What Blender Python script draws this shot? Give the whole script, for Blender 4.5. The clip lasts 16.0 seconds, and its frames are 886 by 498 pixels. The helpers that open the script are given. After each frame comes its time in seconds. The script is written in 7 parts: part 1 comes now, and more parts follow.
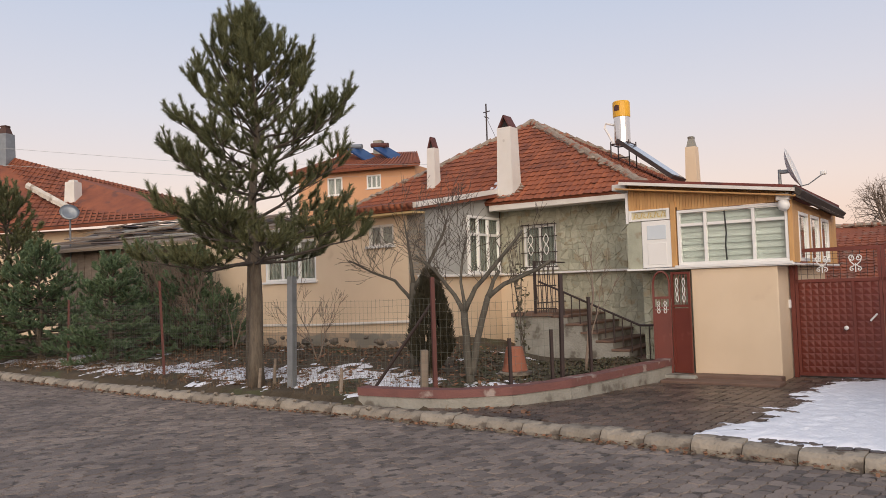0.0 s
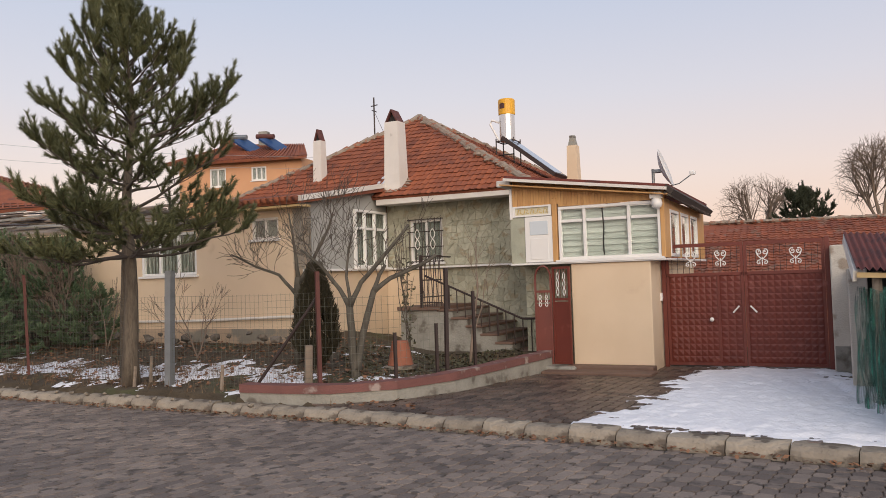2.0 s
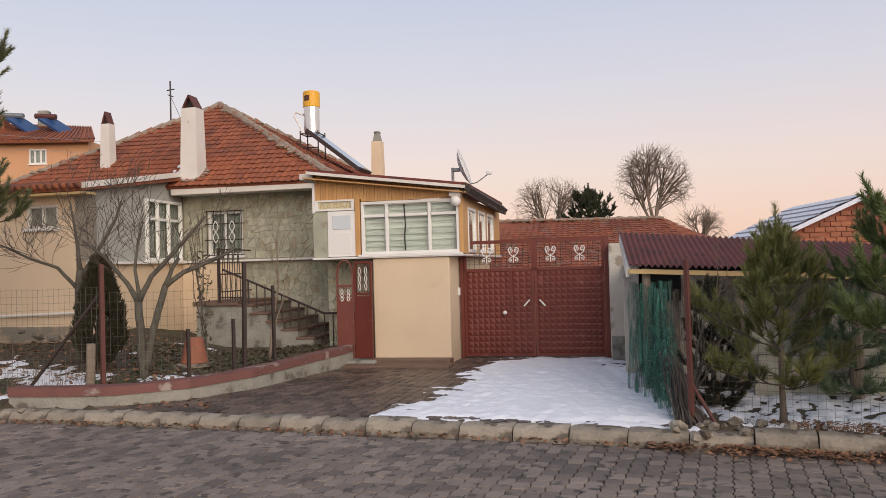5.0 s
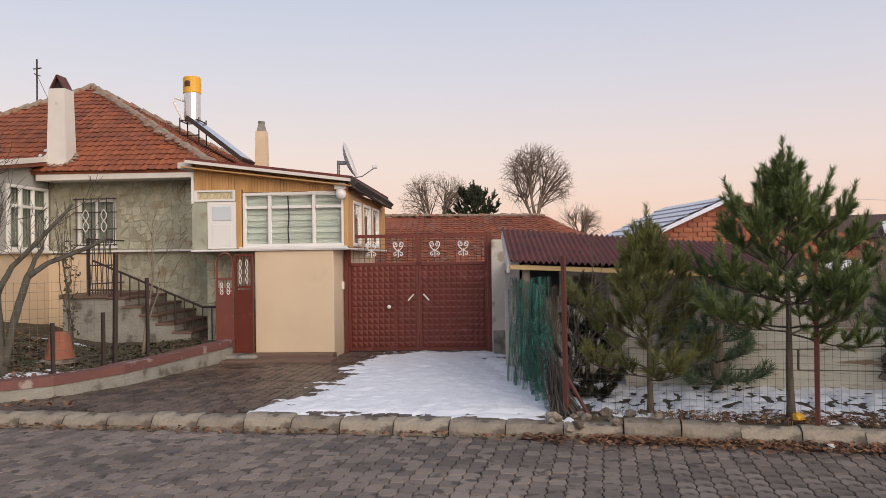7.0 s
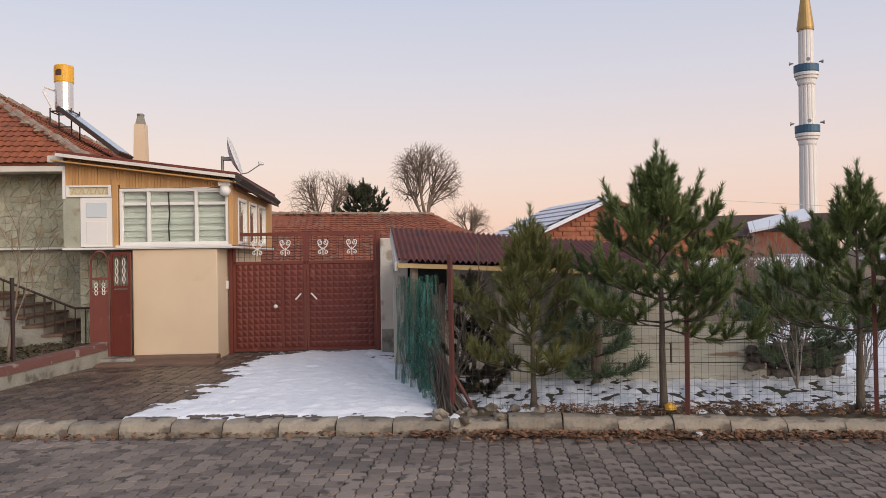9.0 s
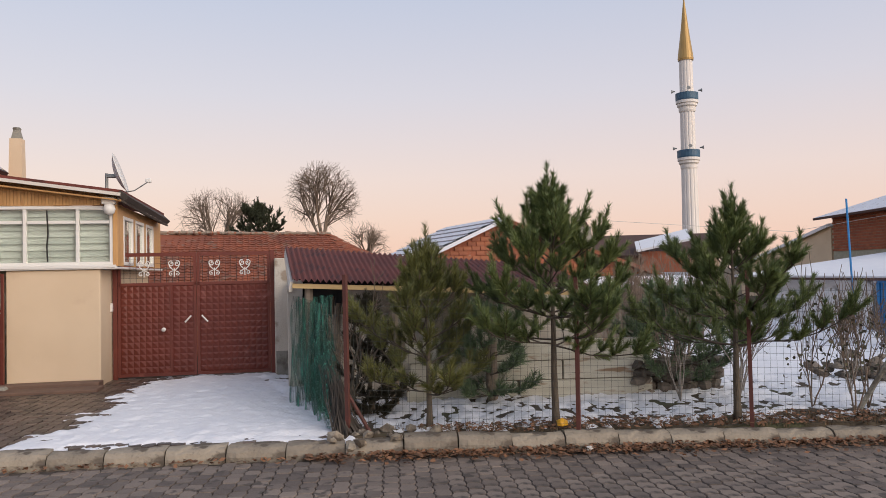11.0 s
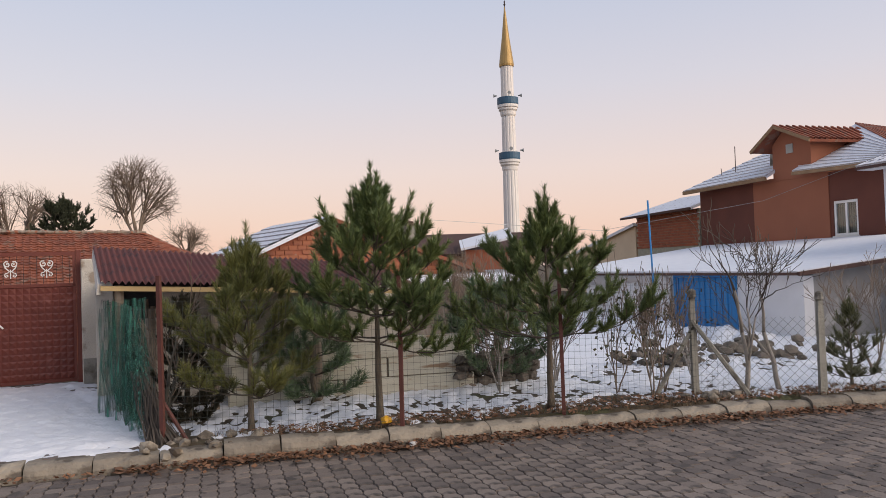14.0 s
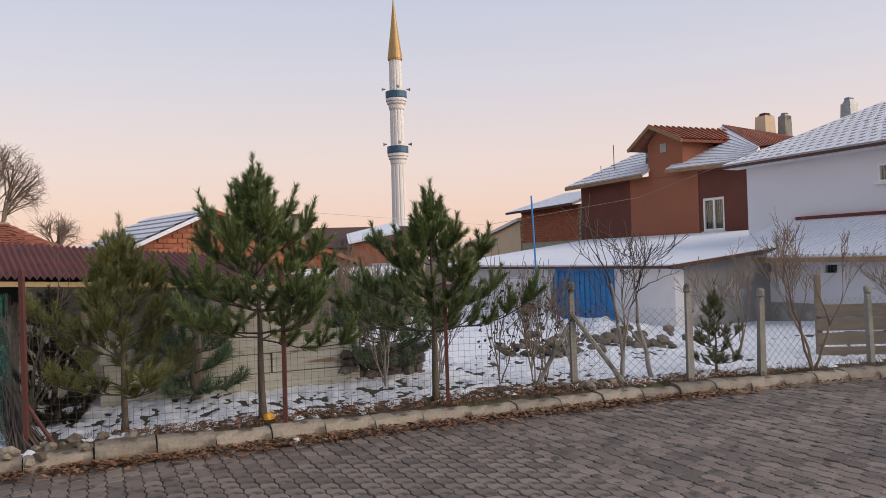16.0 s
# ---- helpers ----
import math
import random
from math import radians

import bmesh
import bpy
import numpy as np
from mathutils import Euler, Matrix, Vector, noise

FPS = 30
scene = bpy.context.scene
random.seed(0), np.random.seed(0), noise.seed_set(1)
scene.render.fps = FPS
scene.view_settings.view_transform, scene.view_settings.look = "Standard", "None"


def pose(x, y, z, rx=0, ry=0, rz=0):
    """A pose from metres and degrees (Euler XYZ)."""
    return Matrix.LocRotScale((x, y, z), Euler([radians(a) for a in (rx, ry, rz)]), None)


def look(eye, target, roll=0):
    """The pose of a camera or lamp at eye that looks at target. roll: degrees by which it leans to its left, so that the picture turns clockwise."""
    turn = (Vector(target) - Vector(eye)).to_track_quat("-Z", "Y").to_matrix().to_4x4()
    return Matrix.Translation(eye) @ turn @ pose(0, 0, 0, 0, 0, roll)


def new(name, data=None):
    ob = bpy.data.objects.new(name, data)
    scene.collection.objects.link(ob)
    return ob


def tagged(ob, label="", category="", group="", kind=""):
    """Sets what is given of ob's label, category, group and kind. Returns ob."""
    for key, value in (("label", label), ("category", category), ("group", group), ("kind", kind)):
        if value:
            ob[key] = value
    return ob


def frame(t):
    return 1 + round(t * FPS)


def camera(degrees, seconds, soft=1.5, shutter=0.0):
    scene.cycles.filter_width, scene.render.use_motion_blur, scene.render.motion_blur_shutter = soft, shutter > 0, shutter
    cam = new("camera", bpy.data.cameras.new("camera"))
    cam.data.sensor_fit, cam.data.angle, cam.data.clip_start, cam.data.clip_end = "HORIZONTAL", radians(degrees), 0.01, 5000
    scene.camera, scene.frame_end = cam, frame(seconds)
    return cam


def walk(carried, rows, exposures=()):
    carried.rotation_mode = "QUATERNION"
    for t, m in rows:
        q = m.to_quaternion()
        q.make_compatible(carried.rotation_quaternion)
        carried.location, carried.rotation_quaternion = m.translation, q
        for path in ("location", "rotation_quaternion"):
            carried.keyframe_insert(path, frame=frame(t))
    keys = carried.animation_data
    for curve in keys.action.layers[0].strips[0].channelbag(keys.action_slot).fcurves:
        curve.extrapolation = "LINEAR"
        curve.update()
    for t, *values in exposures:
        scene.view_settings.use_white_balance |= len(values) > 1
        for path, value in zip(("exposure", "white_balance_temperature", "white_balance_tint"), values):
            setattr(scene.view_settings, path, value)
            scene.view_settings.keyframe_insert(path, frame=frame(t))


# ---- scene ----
cam = camera(58.67, 16.0, soft=0.5)
EYE = 1.65
# seconds, x, y, yaw, pitch, roll: a person turning on the spot with a phone
ROWS = [
    (0.0, -0.000, 0.000, 0.00, 2.83, 1.83),
    (0.5, 0.008, -0.000, -2.08, 2.62, 1.82),
    (1.0, 0.015, -0.001, -3.91, 2.42, 1.76),
    (1.5, 0.021, -0.001, -5.49, 2.31, 1.80),
    (2.0, 0.031, -0.002, -8.12, 2.15, 1.89),
    (2.5, 0.042, -0.004, -10.94, 1.93, 1.87),
    (3.0, 0.050, -0.006, -13.15, 1.73, 1.90),
    (3.5, 0.058, -0.008, -15.28, 1.59, 2.01),
    (4.0, 0.067, -0.010, -17.64, 1.60, 2.09),
    (4.5, 0.075, -0.013, -19.95, 1.48, 1.88),
    (7.0, 0.111, -0.030, -30.44, 0.73, 0.88),
    (7.5, 0.118, -0.034, -32.37, 0.58, 0.97),
    (8.0, 0.125, -0.039, -34.76, 0.42, 0.94),
    (8.5, 0.131, -0.044, -36.65, 0.27, 0.90),
    (9.0, 0.137, -0.048, -38.38, 0.49, 0.93),
    (11.5, 0.163, -0.072, -47.88, 1.84, 1.32),
    (12.0, 0.169, -0.079, -50.03, 1.79, 1.38),
    (12.5, 0.173, -0.084, -51.92, 1.91, 1.48),
    (13.0, 0.178, -0.091, -53.97, 1.76, 1.62),
    (13.5, 0.183, -0.097, -56.12, 1.54, 1.74),
    (14.0, 0.187, -0.104, -58.17, 1.37, 1.84),
    (14.5, 0.191, -0.111, -60.38, 1.13, 1.96),
    (15.0, 0.195, -0.118, -62.27, 0.93, 1.99),
    (15.5, 0.198, -0.124, -64.11, 0.76, 1.77),
    (16.0, 0.201, -0.131, -66.27, 0.65, 1.85),
]
walk(cam, [(t, pose(x, y, EYE, 90 + pitch, roll, yaw)) for t, x, y, yaw, pitch, roll in ROWS])

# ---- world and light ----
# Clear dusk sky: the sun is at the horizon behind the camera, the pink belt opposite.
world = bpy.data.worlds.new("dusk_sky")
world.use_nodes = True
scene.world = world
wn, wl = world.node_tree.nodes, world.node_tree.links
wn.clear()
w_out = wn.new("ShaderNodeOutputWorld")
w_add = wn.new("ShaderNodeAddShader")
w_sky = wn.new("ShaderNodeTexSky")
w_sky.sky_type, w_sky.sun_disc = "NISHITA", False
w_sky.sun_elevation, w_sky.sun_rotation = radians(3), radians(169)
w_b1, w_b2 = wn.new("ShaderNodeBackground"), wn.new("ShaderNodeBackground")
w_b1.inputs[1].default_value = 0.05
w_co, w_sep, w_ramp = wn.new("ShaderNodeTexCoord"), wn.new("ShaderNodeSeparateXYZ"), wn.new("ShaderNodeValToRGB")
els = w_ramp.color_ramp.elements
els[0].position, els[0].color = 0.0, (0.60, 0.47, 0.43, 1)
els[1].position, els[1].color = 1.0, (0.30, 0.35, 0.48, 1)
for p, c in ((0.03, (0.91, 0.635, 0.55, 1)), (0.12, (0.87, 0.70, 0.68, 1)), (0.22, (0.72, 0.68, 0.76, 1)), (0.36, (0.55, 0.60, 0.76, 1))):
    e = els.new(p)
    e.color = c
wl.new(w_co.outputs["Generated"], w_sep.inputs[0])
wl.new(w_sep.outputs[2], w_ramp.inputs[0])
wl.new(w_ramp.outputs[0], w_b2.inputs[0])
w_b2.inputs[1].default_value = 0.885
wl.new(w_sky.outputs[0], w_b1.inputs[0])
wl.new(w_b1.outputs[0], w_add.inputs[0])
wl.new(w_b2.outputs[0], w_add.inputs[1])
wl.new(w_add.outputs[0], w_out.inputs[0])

sun = new("sun", bpy.data.lights.new("sun", "SUN"))
sun.data.energy, sun.data.angle, sun.data.color = 2.75, radians(60), (1.0, 0.85, 0.71)
sun.matrix_world = look((1, -20, 9), (0, 0, 0))


# ---- materials ----
def mat(name, c1, c2=None, rough=0.8, scale=6.0, metal=0.0, bump=0.15, fine=60.0, spots=None, spot_at=0.62, spot_scale=2.0, island=0.0, obj=0.0, spec=0.5, stretch=(1, 1, 1)):
    """Two colours mixed by noise at two scales, with relief, an optional third colour in patches and a variation from piece to piece."""
    m = bpy.data.materials.new(name)
    m.use_nodes = True
    n, l = m.node_tree.nodes, m.node_tree.links
    b = n["Principled BSDF"]
    b.inputs["Roughness"].default_value, b.inputs["Metallic"].default_value = rough, metal
    b.inputs["Specular IOR Level"].default_value = spec
    co, mp = n.new("ShaderNodeTexCoord"), n.new("ShaderNodeMapping")
    mp.inputs["Scale"].default_value = stretch
    l.new(co.outputs["Object"], mp.inputs[0])
    c2 = c2 or tuple(v * 0.75 for v in c1)
    n1, n2 = n.new("ShaderNodeTexNoise"), n.new("ShaderNodeTexNoise")
    n1.inputs["Scale"].default_value, n1.inputs["Detail"].default_value = scale, 6
    n2.inputs["Scale"].default_value, n2.inputs["Detail"].default_value = fine, 4
    l.new(mp.outputs[0], n1.inputs[0])
    l.new(mp.outputs[0], n2.inputs[0])
    mx = n.new("ShaderNodeMath")
    mx.operation = "MULTIPLY_ADD"
    mx.inputs[1].default_value = 0.45
    l.new(n2.outputs[0], mx.inputs[0])
    sc = n.new("ShaderNodeMath")
    sc.operation = "MULTIPLY_ADD"
    sc.inputs[1].default_value, sc.inputs[2].default_value = 1.6, -0.52
    l.new(n1.outputs[0], sc.inputs[0])
    l.new(sc.outputs[0], mx.inputs[2])
    last = mx.outputs[0]
    if island or obj:
        rnd = n.new("ShaderNodeNewGeometry") if island else n.new("ShaderNodeObjectInfo")
        ad = n.new("ShaderNodeMath")
        ad.operation = "MULTIPLY_ADD"
        ad.inputs[1].default_value = island or obj
        l.new(rnd.outputs["Random Per Island" if island else "Random"], ad.inputs[0])
        sh = n.new("ShaderNodeMath")
        sh.operation = "SUBTRACT"
        sh.inputs[1].default_value = (island or obj) / 2
        l.new(last, sh.inputs[0])
        l.new(sh.outputs[0], ad.inputs[2])
        last = ad.outputs[0]
    mixn = n.new("ShaderNodeMix")
    mixn.data_type, mixn.clamp_factor = "RGBA", True
    mixn.inputs[6].default_value, mixn.inputs[7].default_value = (*c1, 1), (*c2, 1)
    l.new(last, mixn.inputs[0])
    col = mixn.outputs[2]
    if spots:
        n3, rp, mix3 = n.new("ShaderNodeTexNoise"), n.new("ShaderNodeValToRGB"), n.new("ShaderNodeMix")
        n3.inputs["Scale"].default_value, n3.inputs["Detail"].default_value = spot_scale, 7
        l.new(mp.outputs[0], n3.inputs[0])
        rp.color_ramp.elements[0].position, rp.color_ramp.elements[1].position = spot_at - 0.04, spot_at + 0.04
        l.new(n3.outputs[0], rp.inputs[0])
        mix3.data_type = "RGBA"
        mix3.inputs[7].default_value = (*spots, 1)
        l.new(rp.outputs[0], mix3.inputs[0])
        l.new(col, mix3.inputs[6])
        col = mix3.outputs[2]
    l.new(col, b.inputs["Base Color"])
    if bump:
        bp = n.new("ShaderNodeBump")
        bp.inputs["Strength"].default_value, bp.inputs["Distance"].default_value = bump, 0.02
        l.new(n2.outputs[0], bp.inputs["Height"])
        l.new(bp.outputs[0], b.inputs["Normal"])
    return m


def glass(name, tint, rough=0.03):
    m = bpy.data.materials.new(name)
    m.use_nodes = True
    b = m.node_tree.nodes["Principled BSDF"]
    b.inputs["Base Color"].default_value = (*tint, 1)
    b.inputs["Roughness"].default_value, b.inputs["Transmission Weight"].default_value, b.inputs["IOR"].default_value = rough, 1.0, 1.45
    return m


M_PAVER = mat("paver", (0.275, 0.225, 0.19), (0.115, 0.094, 0.084), 0.8, 0.8, bump=0.6, spots=(0.085, 0.072, 0.064), spot_at=0.60, spot_scale=7, fine=70, island=0.75)
M_PAVER_OB = mat("paver_near", (0.275, 0.225, 0.19), (0.115, 0.094, 0.084), 0.8, 0.8, bump=0.6, spots=(0.085, 0.072, 0.064), spot_at=0.60, spot_scale=7, fine=70, obj=0.75)
M_YARD = mat("wet_paver", (0.155, 0.108, 0.082), (0.034, 0.024, 0.020), 0.42, 0.9, bump=0.3, fine=70, island=0.9)
M_SOIL = mat("soil", (0.105, 0.078, 0.047), (0.042, 0.032, 0.020), 0.95, 1.6, bump=0.9, fine=25, spots=(0.075, 0.075, 0.035), spot_at=0.6, spot_scale=1.1)
M_GRIT = mat("road_grit", (0.12, 0.098, 0.082), (0.065, 0.053, 0.045), 0.95, 3, bump=0.4)
M_KERB = mat("kerb_concrete", (0.36, 0.315, 0.25), (0.145, 0.125, 0.10), 0.9, 4, bump=0.7, fine=35, spots=(0.115, 0.095, 0.075), spot_at=0.55, spot_scale=6, obj=0.6)
M_CONC = mat("concrete", (0.36, 0.35, 0.305), (0.19, 0.182, 0.155), 0.9, 3, bump=0.7, fine=30, spots=(0.13, 0.115, 0.095), spot_at=0.60, spot_scale=3)
M_REDPAINT = mat("dull_red_paint", (0.205, 0.085, 0.074), (0.13, 0.06, 0.052), 0.8, 4, bump=0.4, spots=(0.33, 0.27, 0.24), spot_at=0.63, spot_scale=4)
M_SNOW = mat("snow", (0.88, 0.89, 0.92), (0.78, 0.80, 0.85), 0.6, 4, bump=0.6, fine=22)
M_BEIGE = mat("beige_render", (0.72, 0.575, 0.41), (0.64, 0.50, 0.345), 0.88, 1.3, bump=0.25, fine=120, spots=(0.60, 0.455, 0.315), spot_at=0.68, spot_scale=1.4)
M_GREY = mat("grey_render", (0.43, 0.43, 0.40), (0.33, 0.33, 0.30), 0.9, 2, bump=0.3)
M_GREYW = mat("grey_cement_wall", (0.32, 0.31, 0.30), (0.22, 0.21, 0.20), 0.9, 1.5, bump=0.4, spots=(0.40, 0.38, 0.36), spot_at=0.6)
M_STONE = mat("stone_cladding", (0.48, 0.485, 0.375), (0.28, 0.29, 0.225), 0.8, 2.6, bump=0.5, fine=40, spots=(0.28, 0.245, 0.17), spot_at=0.6, spot_scale=3.5, island=0.5)
M_JOINT = mat("joint_mortar", (0.44, 0.42, 0.33), (0.30, 0.29, 0.22), 0.95, 8)
M_PVC = mat("white_pvc", (0.80, 0.79, 0.76), (0.74, 0.73, 0.70), 0.35, 2, bump=0.03)
M_WHITE = mat("white_paint", (0.74, 0.71, 0.66), (0.62, 0.58, 0.52), 0.8, 2.2, bump=0.3, spots=(0.42, 0.38, 0.33), spot_at=0.7, spot_scale=2.5)
M_LIME = mat("white_limewash", (0.68, 0.64, 0.57), (0.48, 0.44, 0.37), 0.9, 1.8, bump=0.6, spots=(0.34, 0.28, 0.22), spot_at=0.60, spot_scale=3)
M_PLANK = mat("limewashed_plank", (0.66, 0.65, 0.56), (0.44, 0.42, 0.34), 0.9, 1.5, bump=0.6, spots=(0.30, 0.21, 0.14), spot_at=0.63, spot_scale=2.2, stretch=(1, 1, 5))
M_COLDWHITE = mat("white_house_render", (0.72, 0.72, 0.75), (0.66, 0.66, 0.69), 0.85, 0.8, bump=0.15)
M_PINE = mat("pine_cladding", (0.62, 0.36, 0.14), (0.47, 0.25, 0.09), 0.5, 3, bump=0.2, fine=30, stretch=(6, 6, 1), island=0.5)
M_TILE = mat("red_roof_tile", (0.34, 0.105, 0.045), (0.16, 0.052, 0.030), 0.8, 2.2, bump=0.3, fine=50, spots=(0.15, 0.06, 0.04), spot_at=0.64, spot_scale=2.4, island=0.55)
M_TILE_OB = mat("red_roof_tile_near", (0.35, 0.104, 0.042), (0.17, 0.054, 0.030), 0.8, 2.2, bump=0.3, fine=50, spots=(0.15, 0.06, 0.04), spot_at=0.64, spot_scale=2.4, obj=0.55)
M_OLDTILE = mat("old_roof_tile", (0.34, 0.102, 0.048), (0.18, 0.058, 0.034), 0.85, 2.0, bump=0.3, spots=(0.24, 0.13, 0.09), spot_at=0.6, spot_scale=3, island=0.6)
M_MORTAR = mat("ridge_mortar", (0.36, 0.30, 0.24), (0.20, 0.15, 0.11), 0.95, 7, bump=0.9, fine=30, spots=(0.30, 0.12, 0.07), spot_at=0.58, spot_scale=7)
M_SNOWTILE = mat("snowy_roof_tile", (0.78, 0.80, 0.85), (0.66, 0.68, 0.74), 0.7, 3, bump=0.4, spots=(0.34, 0.27, 0.25), spot_at=0.66, spot_scale=6)
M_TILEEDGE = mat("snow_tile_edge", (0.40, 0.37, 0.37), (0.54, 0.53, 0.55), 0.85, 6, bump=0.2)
M_BRIGHTLIME = mat("fresh_limewash", (0.80, 0.79, 0.79), (0.68, 0.67, 0.66), 0.9, 1.6, bump=0.4, spots=(0.45, 0.40, 0.35), spot_at=0.70, spot_scale=2)
M_MAROON = mat("maroon_iron_paint", (0.165, 0.036, 0.023), (0.115, 0.026, 0.018), 0.42, 3, bump=0.08, spots=(0.20, 0.06, 0.045), spot_at=0.66, spot_scale=4)
M_SHEET = mat("maroon_roof_sheet", (0.175, 0.040, 0.028), (0.100, 0.025, 0.019), 0.8, 2, bump=0.1, spots=(0.075, 0.022, 0.02), spot_at=0.6, spot_scale=3)
M_RUST = mat("rusty_red_steel", (0.135, 0.042, 0.033), (0.075, 0.03, 0.025), 0.7, 8, bump=0.3)
M_IRON = mat("dark_brown_iron", (0.045, 0.027, 0.023), (0.028, 0.019, 0.017), 0.55, 8, bump=0.1)
M_GALV = mat("galvanised_steel", (0.33, 0.35, 0.36), (0.22, 0.235, 0.24), 0.45, 6, metal=0.6, bump=0.1)
M_STEEL = mat("bright_steel", (0.78, 0.76, 0.72), (0.70, 0.68, 0.64), 0.22, 3, metal=1.0, bump=0.02)
M_YELLOW = mat("yellow_plastic", (0.78, 0.42, 0.03), (0.70, 0.36, 0.02), 0.4, 3, bump=0.02)
M_DARK = mat("dark_lettering", (0.10, 0.035, 0.025), (0.07, 0.03, 0.02), 0.5)
M_PANEL = mat("collector_glass", (0.30, 0.36, 0.44), (0.24, 0.30, 0.38), 0.12, 2, bump=0.0, spec=0.9)
M_BLUEPANEL = mat("blue_collector", (0.035, 0.085, 0.21), (0.025, 0.06, 0.16), 0.2, 2, bump=0.0)
M_BARK = mat("pine_bark", (0.18, 0.148, 0.11), (0.07, 0.056, 0.042), 0.95, 7, bump=1.0, fine=28, stretch=(3, 3, 0.6))
M_BARKG = mat("grey_bark", (0.135, 0.122, 0.096), (0.055, 0.050, 0.040), 0.9, 8, bump=0.6, stretch=(2, 2, 0.7))
M_TWIG = mat("bare_twig", (0.115, 0.094, 0.075), (0.062, 0.050, 0.041), 0.9, 9, bump=0.2)
M_TWIGFAR = mat("far_twig", (0.235, 0.175, 0.13), (0.15, 0.115, 0.09), 0.9, 3, bump=0)
M_PALEBARK = mat("limed_bark", (0.45, 0.42, 0.38), (0.24, 0.21, 0.18), 0.9, 6, bump=0.4)
M_NEEDLE = mat("dark_pine_needles", (0.168, 0.174, 0.076), (0.060, 0.074, 0.034), 0.6, 1.5, bump=0, island=0.8)
M_NEEDLE2 = mat("green_pine_needles", (0.205, 0.255, 0.085), (0.065, 0.108, 0.040), 0.55, 1.5, bump=0, island=0.8)
M_NEEDLE3 = mat("olive_pine_needles", (0.215, 0.215, 0.060), (0.085, 0.105, 0.038), 0.55, 1.5, bump=0, island=0.8)
M_SPRUCE = mat("blue_spruce_needles", (0.165, 0.235, 0.120), (0.065, 0.110, 0.058), 0.6, 1.5, bump=0, island=0.8)
M_FIR = mat("dark_fir_needles", (0.075, 0.085, 0.045), (0.030, 0.038, 0.020), 0.7, 1.5, bump=0, island=0.8)
M_THUJA = mat("brown_green_thuja", (0.055, 0.045, 0.022), (0.025, 0.024, 0.012), 0.7, 4, bump=0, island=0.8)
M_LEAF = mat("dry_leaves", (0.29, 0.145, 0.075), (0.11, 0.058, 0.034), 0.8, 5, bump=0, island=1.0)
M_OLIVE = mat("olive_leaves", (0.10, 0.095, 0.045), (0.055, 0.05, 0.028), 0.7, 5, bump=0, island=1.0)
M_STRAW = mat("dry_weed", (0.21, 0.145, 0.085), (0.11, 0.075, 0.045), 0.9, 5, bump=0, island=0.9)
M_TERRA = mat("terracotta", (0.34, 0.125, 0.07), (0.23, 0.085, 0.05), 0.8, 6, bump=0.2)
M_BRICK = mat("red_brick", (0.40, 0.135, 0.07), (0.26, 0.085, 0.05), 0.9, 3, bump=0.4, spots=(0.30, 0.23, 0.18), spot_at=0.66, spot_scale=4, island=0.6)
M_BROWN = mat("dark_brown_render", (0.149, 0.047, 0.029), (0.108, 0.035, 0.023), 0.85, 1, bump=0.15, spots=(0.19, 0.055, 0.035), spot_at=0.71, spot_scale=0.6)
M_RUSSET = mat("russet_render", (0.336, 0.124, 0.066), (0.280, 0.104, 0.056), 0.85, 1, bump=0.15)
M_ORANGE = mat("orange_render", (0.64, 0.355, 0.195), (0.56, 0.30, 0.16), 0.85, 0.8, bump=0.1)
M_BLUE = mat("blue_sheet_paint", (0.03, 0.25, 0.56), (0.022, 0.19, 0.46), 0.5, 2, bump=0.1, stretch=(4, 4, 1))
M_TEAL = mat("teal_balcony_tile", (0.045, 0.13, 0.22), (0.03, 0.085, 0.15), 0.5, 1.5, bump=0.1)
M_GOLD = mat("gold_sheet", (0.46, 0.30, 0.11), (0.36, 0.23, 0.08), 0.4, 1, metal=0.35, bump=0.03)
M_MINARET = mat("minaret_white", (0.80, 0.77, 0.74), (0.72, 0.69, 0.66), 0.7, 0.6, bump=0.1)
M_WOODOLD = mat("weathered_board", (0.31, 0.255, 0.20), (0.19, 0.15, 0.115), 0.9, 3, bump=0.5, stretch=(1, 1, 6))
M_EAVE = mat("brown_eave_timber", (0.36, 0.23, 0.12), (0.22, 0.14, 0.08), 0.8, 4, bump=0.3)
M_BATTEN = mat("raw_timber", (0.60, 0.43, 0.20), (0.46, 0.32, 0.15), 0.7, 4, bump=0.2)
M_WIRE = mat("fence_wire", (0.17, 0.18, 0.14), (0.12, 0.12, 0.10), 0.6, 6, bump=0)
M_WIREG = mat("dark_fence_wire", (0.05, 0.06, 0.055), (0.035, 0.04, 0.037), 0.6, 6, bump=0)
# near-black that paints the shade inside openings; no real surface colour
M_INNERSHADE = mat("interior_shade", (0.03, 0.028, 0.027), (0.02, 0.019, 0.018), 0.9, 2)
M_BLIND = mat("pale_roller_blind", (0.44, 0.475, 0.44), (0.34, 0.38, 0.35), 0.7, 2, bump=0.05, island=0.9)
M_CURTAIN = mat("net_curtain", (0.24, 0.25, 0.22), (0.15, 0.16, 0.14), 0.8, 5, bump=0.1, stretch=(8, 8, 0.5))
M_ROCK = mat("field_stone", (0.22, 0.185, 0.15), (0.085, 0.074, 0.062), 0.95, 5, bump=1.0, fine=25, obj=0.8)
M_STEP = mat("stair_stone", (0.19, 0.115, 0.082), (0.12, 0.075, 0.056), 0.7, 5, bump=0.2)
M_DARKROOF = mat("dark_brown_roof", (0.10, 0.05, 0.038), (0.07, 0.038, 0.03), 0.8, 1, bump=0.2)
